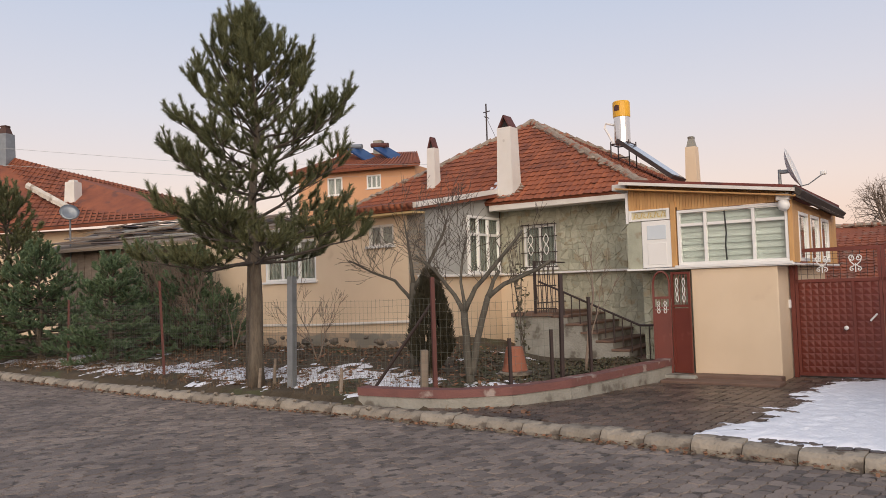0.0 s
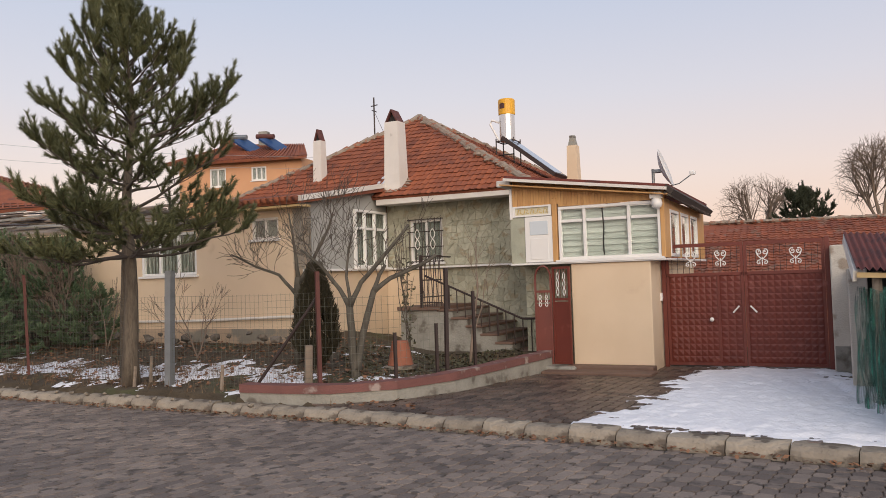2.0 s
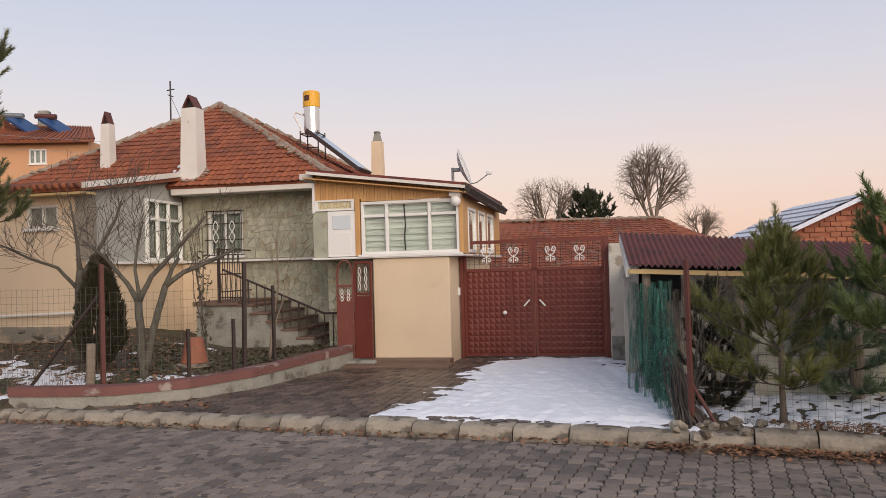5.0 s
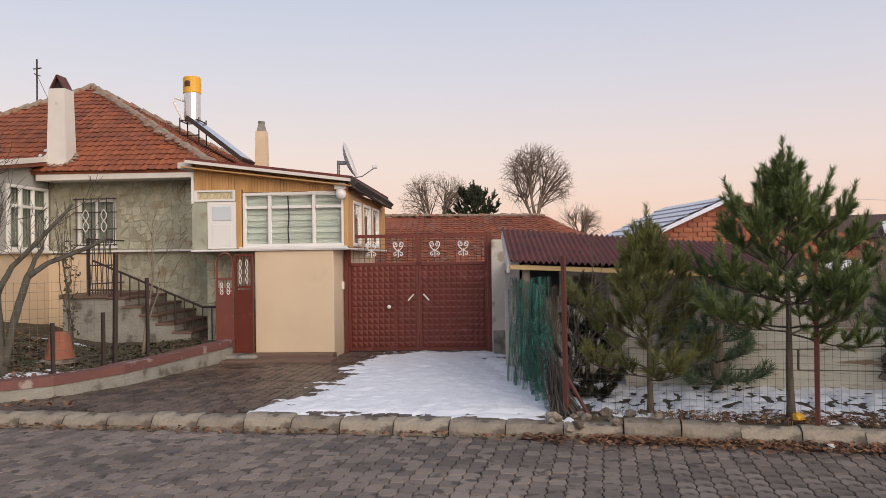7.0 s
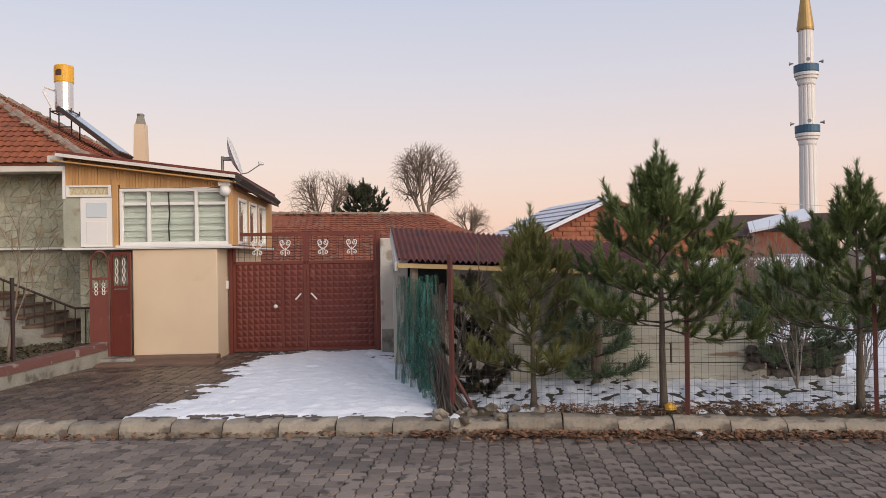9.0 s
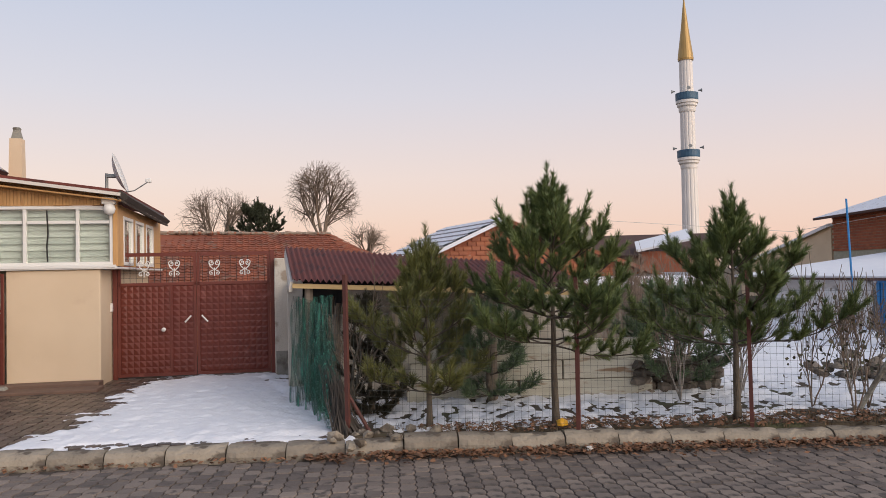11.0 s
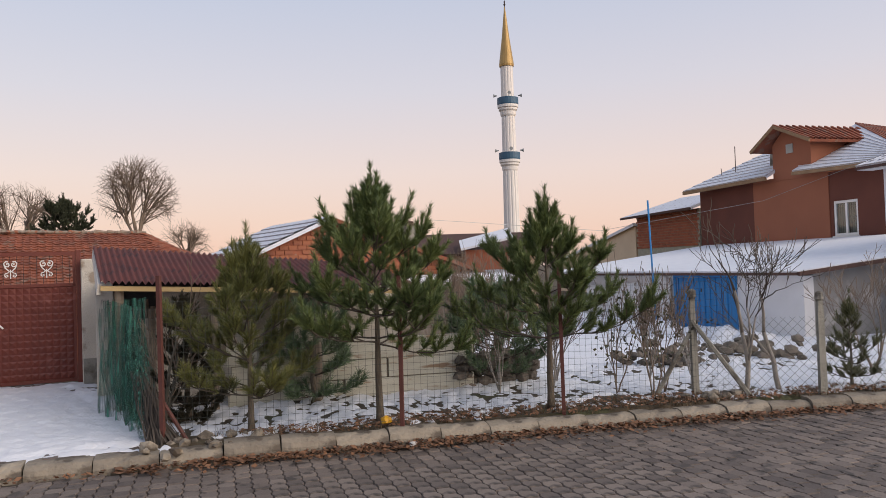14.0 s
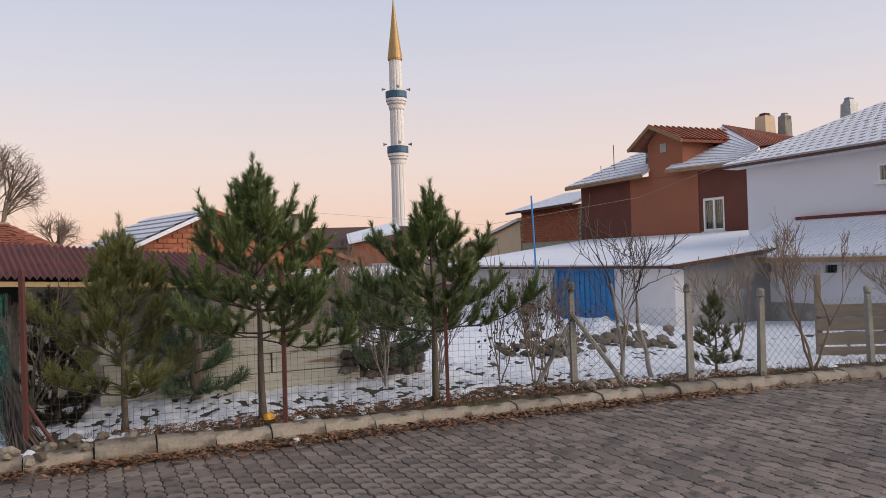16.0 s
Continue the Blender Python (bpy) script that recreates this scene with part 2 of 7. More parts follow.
M_SHINGLE = mat("porch_edge_felt", (0.075, 0.06, 0.05), (0.045, 0.037, 0.032), 0.8, 4, bump=0.3)
M_GLASS = glass("window_glass", (0.90, 0.95, 0.94))
M_AMBER = mat("etched_amber_glass", (0.66, 0.63, 0.50), (0.52, 0.47, 0.30), 0.3, 9, bump=0.1)


# ---- mesh helpers ----
class Geo:
    """Collects points and faces for one mesh."""

    def __init__(self):
        self.v, self.f = [], []

    def add(self, pts, faces, m=None):
        k = len(self.v)
        self.v.extend(tuple(m @ Vector(p)) if m else tuple(p) for p in pts)
        self.f.extend(tuple(i + k for i in fc) for fc in faces)
        return self

    def box(self, x0, x1, y0, y1, z0, z1, b=0.0, m=None):
        """A box; b: the width of its chamfered edges."""
        if b <= 0:
            p = [(x, y, z) for z in (z0, z1) for y in (y0, y1) for x in (x0, x1)]
            return self.add(p, [(0, 2, 3, 1), (4, 5, 7, 6), (0, 1, 5, 4), (2, 6, 7, 3), (0, 4, 6, 2), (1, 3, 7, 5)], m)
        bm = bmesh.new()
        bmesh.ops.create_cube(bm, size=1)
        bmesh.ops.transform(bm, matrix=Matrix.Translation(((x0 + x1) / 2, (y0 + y1) / 2, (z0 + z1) / 2)) @ Matrix.Diagonal((x1 - x0, y1 - y0, z1 - z0, 1)), verts=bm.verts)
        bmesh.ops.bevel(bm, geom=bm.edges[:], offset=b, segments=1, affect="EDGES")
        bm.verts.index_update()
        self.add([v.co for v in bm.verts], [[v.index for v in fc.verts] for fc in bm.faces], m)
        bm.free()
        return self

    def tube(self, pts, radii, n=6, caps=True, m=None):
        """A round tube along points."""
        pts = [Vector(p) for p in pts]
        if not hasattr(radii, "__len__"):
            radii = [radii] * len(pts)
        ring, side = [], None
        for i, p in enumerate(pts):
            d = (pts[min(i + 1, len(pts) - 1)] - pts[max(i - 1, 0)]).normalized()
            if side is None:
                side = d.orthogonal().normalized()
            side = (side - d * side.dot(d)).normalized()
            up = d.cross(side)
            ring.extend(p + (side * math.cos(a) + up * math.sin(a)) * radii[i] for a in (2 * math.pi * k / n for k in range(n)))
        fs = [(i * n + k, i * n + (k + 1) % n, (i + 1) * n + (k + 1) % n, (i + 1) * n + k) for i in range(len(pts) - 1) for k in range(n)]
        if caps:
            fs += [tuple(range(n))[::-1], tuple(range((len(pts) - 1) * n, len(pts) * n))]
        return self.add(ring, fs, m)

    def lathe(self, prof, n=16, m=None):
        """A turned body from (radius, height) pairs."""
        k = len(prof)
        p = [(r * math.cos(2 * math.pi * j / n), r * math.sin(2 * math.pi * j / n), z) for r, z in prof for j in range(n)]
        fs = [(i * n + j, i * n + (j + 1) % n, (i + 1) * n + (j + 1) % n, (i + 1) * n + j) for i in range(k - 1) for j in range(n)]
        fs += [tuple(range(n))[::-1], tuple(range((k - 1) * n, k * n))]
        return self.add(p, fs, m)

    def prism(self, poly, y0, y1, m=None):
        """A polygon of (x, z) pairs drawn out from y0 to y1."""
        n = len(poly)
        p = [(x, y0, z) for x, z in poly] + [(x, y1, z) for x, z in poly]
        return self.add(p, [tuple(range(n)), tuple(range(n, 2 * n))[::-1]] + [(i, i + n, (i + 1) % n + n, (i + 1) % n) for i in range(n)], m)

    def slab(self, quad, th, m=None):
        """A sheet with thickness below four (or more) corner points."""
        n = len(quad)
        q = [Vector(p) for p in quad]
        nr = (q[1] - q[0]).cross(q[2] - q[0]).normalized()
        if nr.z < 0:
            nr = -nr
        p = q + [c - nr * th for c in q]
        return self.add(p, [tuple(range(n)), tuple(range(n, 2 * n))[::-1]] + [(i, i + n, (i + 1) % n + n, (i + 1) % n) for i in range(n)], m)

    def mesh(self, name, material=None, smooth=False):
        me = bpy.data.meshes.new(name)
        me.from_pydata(self.v, [], self.f)
        me.update()
        bm = bmesh.new()
        bm.from_mesh(me)
        bmesh.ops.recalc_face_normals(bm, faces=bm.faces)
        bm.to_mesh(me)
        bm.free()
        if material:
            me.materials.append(material)
        if smooth:
            me.shade_smooth()
        return me


def part(name, geo, material, parent, label="", smooth=False):
    """One mesh under a thing or a part, in the thing's own frame."""
    ob = new(name, geo.mesh(name, material, smooth) if isinstance(geo, Geo) else geo)
    ob.parent = parent
    return tagged(ob, label)


def thing(name, m, label, category, group="", kind=""):
    ob = new(name)
    ob.empty_display_size = 0.2
    ob.matrix_basis = m
    return tagged(ob, label, category, group, kind)


def solid(name, geo, material, label, category, m=None, group="", kind="", smooth=False):
    """A thing that is one mesh."""
    ob = new(name, geo.mesh(name, material, smooth))
    if m:
        ob.matrix_basis = m
    return tagged(ob, label, category, group, kind)


def needles(tufts, rng, per, length, width, spread=55):
    """Needle blades round shoots: (place, direction, shoot length) each."""
    n = len(tufts)
    p = np.repeat(np.array([t[0] for t in tufts]), per, 0)
    d = np.repeat(np.array([t[1] for t in tufts]), per, 0)
    s = np.repeat(np.array([t[2] for t in tufts]), per)
    q = rng.normal(size=(n * per, 3))
    q -= d * (q * d).sum(1)[:, None]
    q /= np.linalg.norm(q, axis=1)[:, None] + 1e-9
    a = np.radians(spread) * rng.uniform(0.55, 1.1, n * per)[:, None]
    w = d * np.cos(a) + q * np.sin(a)
    root = p + d * (s * rng.uniform(0, 1, n * per))[:, None]
    tip = root + w * (length * rng.uniform(0.75, 1.15, n * per))[:, None]
    c = np.cross(w, rng.normal(size=(n * per, 3)))
    c *= (width / 2) / (np.linalg.norm(c, axis=1)[:, None] + 1e-9)
    v = np.stack([root - c, root + c, tip], 1).reshape(-1, 3)
    return v


def raw_mesh(name, v, per_face, material):
    """A mesh of loose triangles or quads from an array of points."""
    me = bpy.data.meshes.new(name)
    n = len(v) // per_face
    me.vertices.add(len(v))
    me.vertices.foreach_set("co", np.ascontiguousarray(v, dtype=np.float32).ravel())
    me.loops.add(len(v))
    me.loops.foreach_set("vertex_index", np.arange(len(v), dtype=np.int32))
    me.polygons.add(n)
    me.polygons.foreach_set("loop_start", np.arange(0, len(v), per_face, dtype=np.int32))
    me.update(calc_edges=True)
    me.materials.append(material)
    return me


# ---- ground, road, kerb, yard ----
KERB = [(-60, 62), (-20, 26), (-9.5, 16.95), (-4.4, 12.74), (0.06, 9.49), (3.08, 7.05), (5.08, 5.27), (7.25, 3.22), (9.09, 1.39), (11.3, -1.12), (16, -7), (50, -52)]
LOWWALL = [(-1.13, 10.75), (-0.57, 10.42), (0.0, 10.17), (0.8, 10.28), (1.62, 10.84), (2.53, 11.85), (3.47, 12.96), (3.75, 13.35)]
KX, KY = zip(*KERB)
LX, LY = zip(*LOWWALL)


def inside(x, y):
    """Metres behind the kerb's face."""
    return (y - np.interp(x, KX, KY)) * 0.74


def zone(x, y):
    """0 front garden, 1 yard, 2 orchard."""
    left = np.where(x < LX[0], True, (x < 3.75) & (y > np.interp(x, LX, LY)))
    right = (x - 4.85) * 3.7 - (y - 5.8) * 1.75 > 0
    return np.where(right, 2, np.where(left, 0, 1))


def gtop(x, y):
    """Height of the ground behind the kerb."""
    x, y = np.asarray(x, float), np.asarray(y, float)
    s = inside(x, y)
    bump = 0.03 * np.sin(2.1 * x + 0.7 * y) * np.cos(1.7 * y - 0.6 * x) + 0.015 * np.sin(5.3 * x) * np.sin(4.7 * y)
    g0 = 0.17 + (0.015 + 0.07 * np.clip(1.15 - (x - 0.2) / 1.4, 0, 1)) * np.clip(s, 0, 7) + bump * np.clip(s, 0, 1)
    g1 = 0.11 - 0.022 * np.clip(s, 0, 5)
    g2 = 0.13 - 0.022 * np.clip(s, 0, 14) + bump * np.clip(s, 0, 1)
    k = zone(x, y)
    g = np.where(k == 0, g0, np.where(k == 1, g1, g2))
    return g


def gz(x, y):
    """Height of the ground, dropping to the road's bed at the kerb."""
    return np.where(inside(x, y) < 0.16, -0.06, gtop(x, y))


def grid_axis(a, b, step):
    far = [25, 60, 130, 300, 700, 1500]
    return np.array([a - v for v in far[::-1]] + list(np.arange(a, b, step)) + [b + v for v in far])


gx, gy = grid_axis(-16, 22, 0.17), grid_axis(-5, 30, 0.17)
XX, YY = np.meshgrid(gx, gy)
ZZ = np.where((np.abs(XX - 3) > 22) | (np.abs(YY - 12) > 20), np.where(inside(XX, YY) < 0.16, -0.06, 0.0), gz(XX, YY))
gw = len(gx)
ground_geo = Geo()
ground_geo.v = list(zip(XX.ravel().tolist(), YY.ravel().tolist(), ZZ.ravel().tolist()))
ground_geo.f = [(j * gw + i, j * gw + i + 1, (j + 1) * gw + i + 1, (j + 1) * gw + i) for j in range(len(gy) - 1) for i in range(gw - 1)]
ground = solid("ground", ground_geo, M_SOIL, "dark garden soil with dead grass", "ground", kind="structure", smooth=True)

# kerb stones along the line
kerb = thing("kerb", Matrix(), "worn concrete kerb between road and gardens", "kerb", kind="structure")
rk = random.Random(4)
stones = []
for i in range(8):
    L = 0.5
    rows, g = [], Geo()
    for k in range(7):
        x = (-L / 2 + 0.005) + (L - 0.010) * k / 6
        e = 0.006 if k in (0, 6) else 0.0
        w = rk.uniform(-0.006, 0.006)
        rows.append([(x, e + 0.0, -0.10), (x, e + w, 0.035), (x, 0.020 + e + w, 0.078 + w), (x, 0.058 + w, 0.112 - e * 0.6), (x, 0.115, 0.125 - e * 0.6 + w), (x, 0.225, 0.122 - e * 0.5 - w), (x, 0.235, -0.10)])
    g.v = [(x, y + rk.uniform(-0.004, 0.004), z + rk.uniform(-0.005, 0.004)) for row in rows for x, y, z in row]
    g.f = [(a * 7 + b, a * 7 + b + 1, a * 7 + b + 8, a * 7 + b + 7) for a in range(6) for b in range(6)] + [tuple(range(7)), tuple(range(42, 49))[::-1]]
    stones.append(g.mesh("kerb_stone", M_KERB))
for a, b in zip(KERB[1:-1], KERB[2:-1]):
    d = math.hypot(b[0] - a[0], b[1] - a[1])
    n = max(1, round(d / 0.5))
    ang = math.degrees(math.atan2(b[1] - a[1], b[0] - a[0]))
    for i in range(n):
        t = (i + 0.5) / n
        x, y = a[0] + (b[0] - a[0]) * t, a[1] + (b[1] - a[1]) * t
        ob = part("kerb_stone", rk.choice(stones), None, kerb)
        high = 0.025 if 4.95 < x < 6.6 else (-0.005 if x > 6.6 else 0.0)
        ob.matrix_basis = pose(x, y, rk.uniform(-0.012, 0.012) + high, rk.uniform(-2, 3), rk.uniform(-1.5, 1.5), ang + rk.uniform(-1.5, 1.5)) @ Matrix.Diagonal((d / n / 0.5, 1, 1, 1))


def paver_outline(w, h, e):
    """An interlocking paver: long sides with a step out and in."""
    q = h / 2
    r = [(w / 2 - e, -q), (w / 2 - e, -q * 0.62), (w / 2 + e, -q * 0.38), (w / 2 + e, q * 0.38), (w / 2 - e, q * 0.62), (w / 2 - e, q)]
    l = [(-w / 2 + e, q), (-w / 2 + e, q * 0.62), (-w / 2 - e, q * 0.38), (-w / 2 - e, -q * 0.38), (-w / 2 + e, -q * 0.62), (-w / 2 + e, -q)]
    return r + l


def paver_geo(geo, m, gap=0.0075):
    o = paver_outline(0.130 - gap, 0.168 - gap * 1.3, 0.0065)
    k = len(o)
    top = [(x * 0.93, y * 0.945, 0.0) for x, y in o]
    low = [(x, y, -0.012) for x, y in o]
    deep = [(x, y, -0.05) for x, y in o]
    geo.add(top + low + deep, [tuple(range(k))] + [(r * k + i, r * k + (i + 1) % k, (r + 1) * k + (i + 1) % k, (r + 1) * k + i) for r in range(2) for i in range(k)], m)


road = thing("road", Matrix(), "street of worn brown-grey interlocking pavers", "road", kind="structure")
road_geo, road_near = Geo(), []
A = pose(0, 0, 0, 0, 0, -42)
one = Geo()
paver_geo(one, Matrix())
paver_mesh = one.mesh("paver", M_PAVER_OB)
for i in range(-240, 190):
    for j in range(-50, 115):
        u, v = i * 0.130, j * 0.168 + (0.084 if i % 2 else 0.0)
        p = A @ Vector((u, v, 0))
        r = math.hypot(p.x, p.y)
        if r > 26 or inside(p.x, p.y) > -0.06:
            continue
        az = math.degrees(math.atan2(p.x, p.y))
        if r > 6 and not -36 < az < 104:
            if r < 10:
                road_geo.box(-0.0605, 0.0605, -0.079, 0.079, -0.05, 0.0, m=A @ pose(u, v, rk.uniform(-0.004, 0.004)))
            continue
        dz = 0.012 * math.sin(1.3 * p.x + 0.4) * math.sin(1.1 * p.y) + rk.uniform(-0.004, 0.004)
        m = A @ pose(u, v, dz, rk.uniform(-1.2, 1.2), rk.uniform(-1.2, 1.2), rk.uniform(-1.5, 1.5))
        if 0.6 < u < 3.6 and 4.4 < v < 6.5 and len(road_near) < 300:
            ob = part("paver", paver_mesh, None, road)
            ob.matrix_basis = m
            road_near.append(ob)
        else:
            paver_geo(road_geo, m)
tagged(part("pavers", road_geo, M_PAVER, road, "rows of interlocking concrete pavers"), kind="stuff")
bed = Geo()
for a, b in zip(KERB, KERB[1:]):
    k = len(bed.v)
    bed.v += [(a[0], a[1], -0.020), (b[0], b[1], -0.020), (b[0] - 60, b[1] - 66, -0.020), (a[0] - 60, a[1] - 66, -0.020)]
    bed.f.append((k, k + 3, k + 2, k + 1))
part("road_bed", bed, M_GRIT, road, "dark grit under the pavers")

yard = thing("yard_paving", Matrix(), "damp dark brown paved yard before the gate", "pavement", kind="structure")
yard_geo = Geo()
A2 = pose(0, 0, 0, 0, 0, -36)
for i in range(-95, 75):
    for j in range(28, 120):
        u, v = i * 0.130, j * 0.168 + (0.084 if i % 2 else 0.0)
        p = A2 @ Vector((u, v, 0))
        if p.x < -0.2 or p.x > 9 or zone(p.x, p.y) != 1 or inside(p.x, p.y) < 0.24 or (p.y - 12.92) * 0.819 + (p.x - 5.73) * 0.574 > 0.1:
            continue
        m = A2 @ pose(u, v, float(gz(p.x, p.y)) + 0.022 + rk.uniform(-0.006, 0.004), rk.uniform(-2, 2), rk.uniform(-2, 2), rk.uniform(-2, 2))
        paver_geo(yard_geo, m)
tagged(part("yard_pavers", yard_geo, M_YARD, yard, "damp dark interlocking pavers"), kind="stuff")


def snow_sheet(name, label, x0, x1, y0, y1, step, keep, lift=0.03, base=gtop):
    """A thin snow layer on the ground wherever keep(x, y) is above zero, thinning to its ragged rim."""
    xs, ys = np.arange(x0, x1, step), np.arange(y0, y1, step)
    K = [[keep(float(x), float(y)) for y in ys] for x in xs]
    g, idx = Geo(), {}

    def vert(i, j):
        if (i, j) not in idx:
            x, y = float(xs[i]), float(ys[j])
            k = max(0.0, min(1.0, K[i][j] * 4))
            idx[i, j] = len(g.v)
            g.v.append((x, y, float(base(x, y)) - 0.012 + lift * (0.55 + 0.45 * k) * (K[i][j] > 0) + k * (0.016 * fbm(x, y, 3.5, 1) + 0.020 * fbm(x, y, 9, 4))))
        return idx[i, j]

    for i in range(len(xs) - 1):
        for j in range(len(ys) - 1):
            if max(K[i][j], K[i + 1][j], K[i][j + 1], K[i + 1][j + 1]) > 0:
                g.f.append((vert(i, j), vert(i + 1, j), vert(i + 1, j + 1), vert(i, j + 1)))
    return solid(name, g, M_SNOW, label, "snow", kind="stuff", smooth=True)


def fbm(x, y, s, z=0.0):
    return noise.fractal(Vector((x * s, y * s, z)), 0.9, 2.1, 5)


def in_poly(x, y, poly):
    """Signed distance to a polygon, positive inside."""
    best, inn = 1e9, False
    for (ax, ay), (bx, by) in zip(poly, poly[1:] + poly[:1]):
        dx, dy = bx - ax, by - ay
        t = max(0, min(1, ((x - ax) * dx + (y - ay) * dy) / (dx * dx + dy * dy)))
        best = min(best, math.hypot(x - ax - dx * t, y - ay - dy * t))
        if (ay > y) != (by > y) and x < ax + (y - ay) / (by - ay) * dx:
            inn = not inn
    return best if inn else -best


YARD_SNOW = [(2.35, 7.80), (3.6, 8.9), (4.6, 10.3), (5.5, 11.9), (6.35, 12.3), (7.75, 11.35), (7.0, 9.6), (5.4, 6.4), (4.85, 5.75), (4.3, 6.13)]
snow_sheet("yard_snow", "trodden snow on the yard before the gate", 1.8, 8.2, 5.2, 12.8, 0.045,
           lambda x, y: min(in_poly(x, y, YARD_SNOW) + 0.30 * fbm(x, y, 1.3) + 0.42 * fbm((x * 0.81 - y * 0.59) * 0.8, (x * 0.59 + y * 0.81) * 2.6, 1.7, 3), inside(x, y) - 0.20 + 0.05 * fbm(x, y, 3, 9), 0.66 + 0.75 * fbm((x * 0.81 - y * 0.59) * 0.7, (x * 0.59 + y * 0.81) * 1.6, 2.6, 8)) if inside(x, y) > 0.1 else -1, 0.056)
snow_sheet("garden_snow", "thin melting snow patches on the garden soil", -11, 3.4, 10.3, 19, 0.07,
           lambda x, y: (0.55 * fbm((x + y) * 0.6, (y - x) * 0.9, 0.8, 7.3) + 0.55 * fbm((x + y) * 0.8, y - x, 2.6, 2) - 0.34 - 0.16 * max(0, inside(x, y) - 2.2) + 0.62 * math.exp(-((inside(x, y) - 1.3) / 0.55) ** 2) + 0.40 * math.exp(-((inside(x, y) - 4.6) / 0.35) ** 2)) if zone(x, y) == 0 and inside(x, y) > 0.3 else -1, 0.03)
snow_sheet("orchard_snow", "patchy snow with soil and leaves showing through", 5.3, 16, -5.5, 9.5, 0.055,
           lambda x, y: (0.13 + 0.35 * fbm(x, y, 0.6, 1.7) + 0.9 * fbm((x + y) * 0.75, (x - y) * 1.15, 5.4, 5.1) - max(0, 0.62 - inside(x, y)) * 2.4) if zone(x, y) == 2 and inside(x, y) > 0.35 else -1, 0.04)
snow_sheet("field_snow", "snow lying on open ground before the houses", 10, 24, -9, 12, 0.22,
           lambda x, y: (0.35 + 0.5 * fbm(x, y, 0.8, 4.7)) if inside(x, y) > 5.2 and zone(x, y) == 2 else -1, 0.06)

# low garden wall with its painted coping
low = thing("garden_wall", Matrix(), "low cement garden wall with a dull red painted coping", "wall")
path = []
for a, b in zip(LOWWALL, LOWWALL[1:]):
    for k in range(4):
        path.append((a[0] + (b[0] - a[0]) * k / 4, a[1] + (b[1] - a[1]) * k / 4))
path.append(LOWWALL[-1])


def ribbon(pts, w, z0, z1, slope=0.0):
    """A wall of width w along plan points."""
    g, n = Geo(), len(pts)
    for i, (x, y) in enumerate(pts):
        a, b = pts[max(i - 1, 0)], pts[min(i + 1, n - 1)]
        d = Vector((b[0] - a[0], b[1] - a[1], 0)).normalized()
        s = Vector((-d.y, d.x, 0)) * (w / 2)
        up = slope * i / n
        j = rk.uniform(-0.008, 0.008)
        g.v += [(x - s.x, y - s.y, z0), (x + s.x, y + s.y, z0), (x + s.x, y + s.y, z1 + up + j), (x - s.x, y - s.y, z1 + up + j)]
    for i in range(n - 1):
        for k in range(4):
            g.f.append((i * 4 + k, i * 4 + (k + 1) % 4, (i + 1) * 4 + (k + 1) % 4, (i + 1) * 4 + k))
    g.f += [(0, 1, 2, 3), (n * 4 - 1, n * 4 - 2, n * 4 - 3, n * 4 - 4)]
    return g


part("wall_base", ribbon(path, 0.20, 0.0, 0.25, 0.0), M_CONC, low, "rough grey cement base")
part("coping", ribbon(path, 0.235, 0.25, 0.355, 0.0), M_REDPAINT, low, "chipped dull red coping")


# ---- the house ----
# local frame: x along the street front to the right, y to the back, origin at the gate's left post
H = pose(5.73, 12.92, 0, 0, 0, -35)
house = thing("house", H, "single-storey beige house with red tiled hip roof", "house")


def holed(x0, x1, z0, z1, y0, y1, holes):
    """A wall slab with openings (x0, x1, z0, z1) through it."""
    g, idx = Geo(), {}
    xs = sorted({x0, x1, *[h[0] for h in holes], *[h[1] for h in holes]})
    zs = sorted({z0, z1, *[h[2] for h in holes], *[h[3] for h in holes]})

    def full(i, j):
        if not (0 <= i < len(xs) - 1 and 0 <= j < len(zs) - 1):
            return False
        return not any(h[0] <= xs[i] and xs[i + 1] <= h[1] and h[2] <= zs[j] and zs[j + 1] <= h[3] for h in holes)

    def vt(i, k, j):
        if (i, k, j) not in idx:
            idx[i, k, j] = len(g.v)
            g.v.append((xs[i], (y0, y1)[k], zs[j]))
        return idx[i, k, j]

    for i in range(len(xs) - 1):
        for j in range(len(zs) - 1):
            if not full(i, j):
                continue
            for k in (0, 1):
                g.f.append((vt(i, k, j), vt(i + 1, k, j), vt(i + 1, k, j + 1), vt(i, k, j + 1)))
            for di, dj, p, q in ((-1, 0, (i, j), (i, j + 1)), (1, 0, (i + 1, j), (i + 1, j + 1)), (0, -1, (i, j), (i + 1, j)), (0, 1, (i, j + 1), (i + 1, j + 1))):
                if not full(i + di, j + dj):
                    g.f.append((vt(p[0], 0, p[1]), vt(q[0], 0, q[1]), vt(q[0], 1, q[1]), vt(p[0], 1, p[1])))
    return g


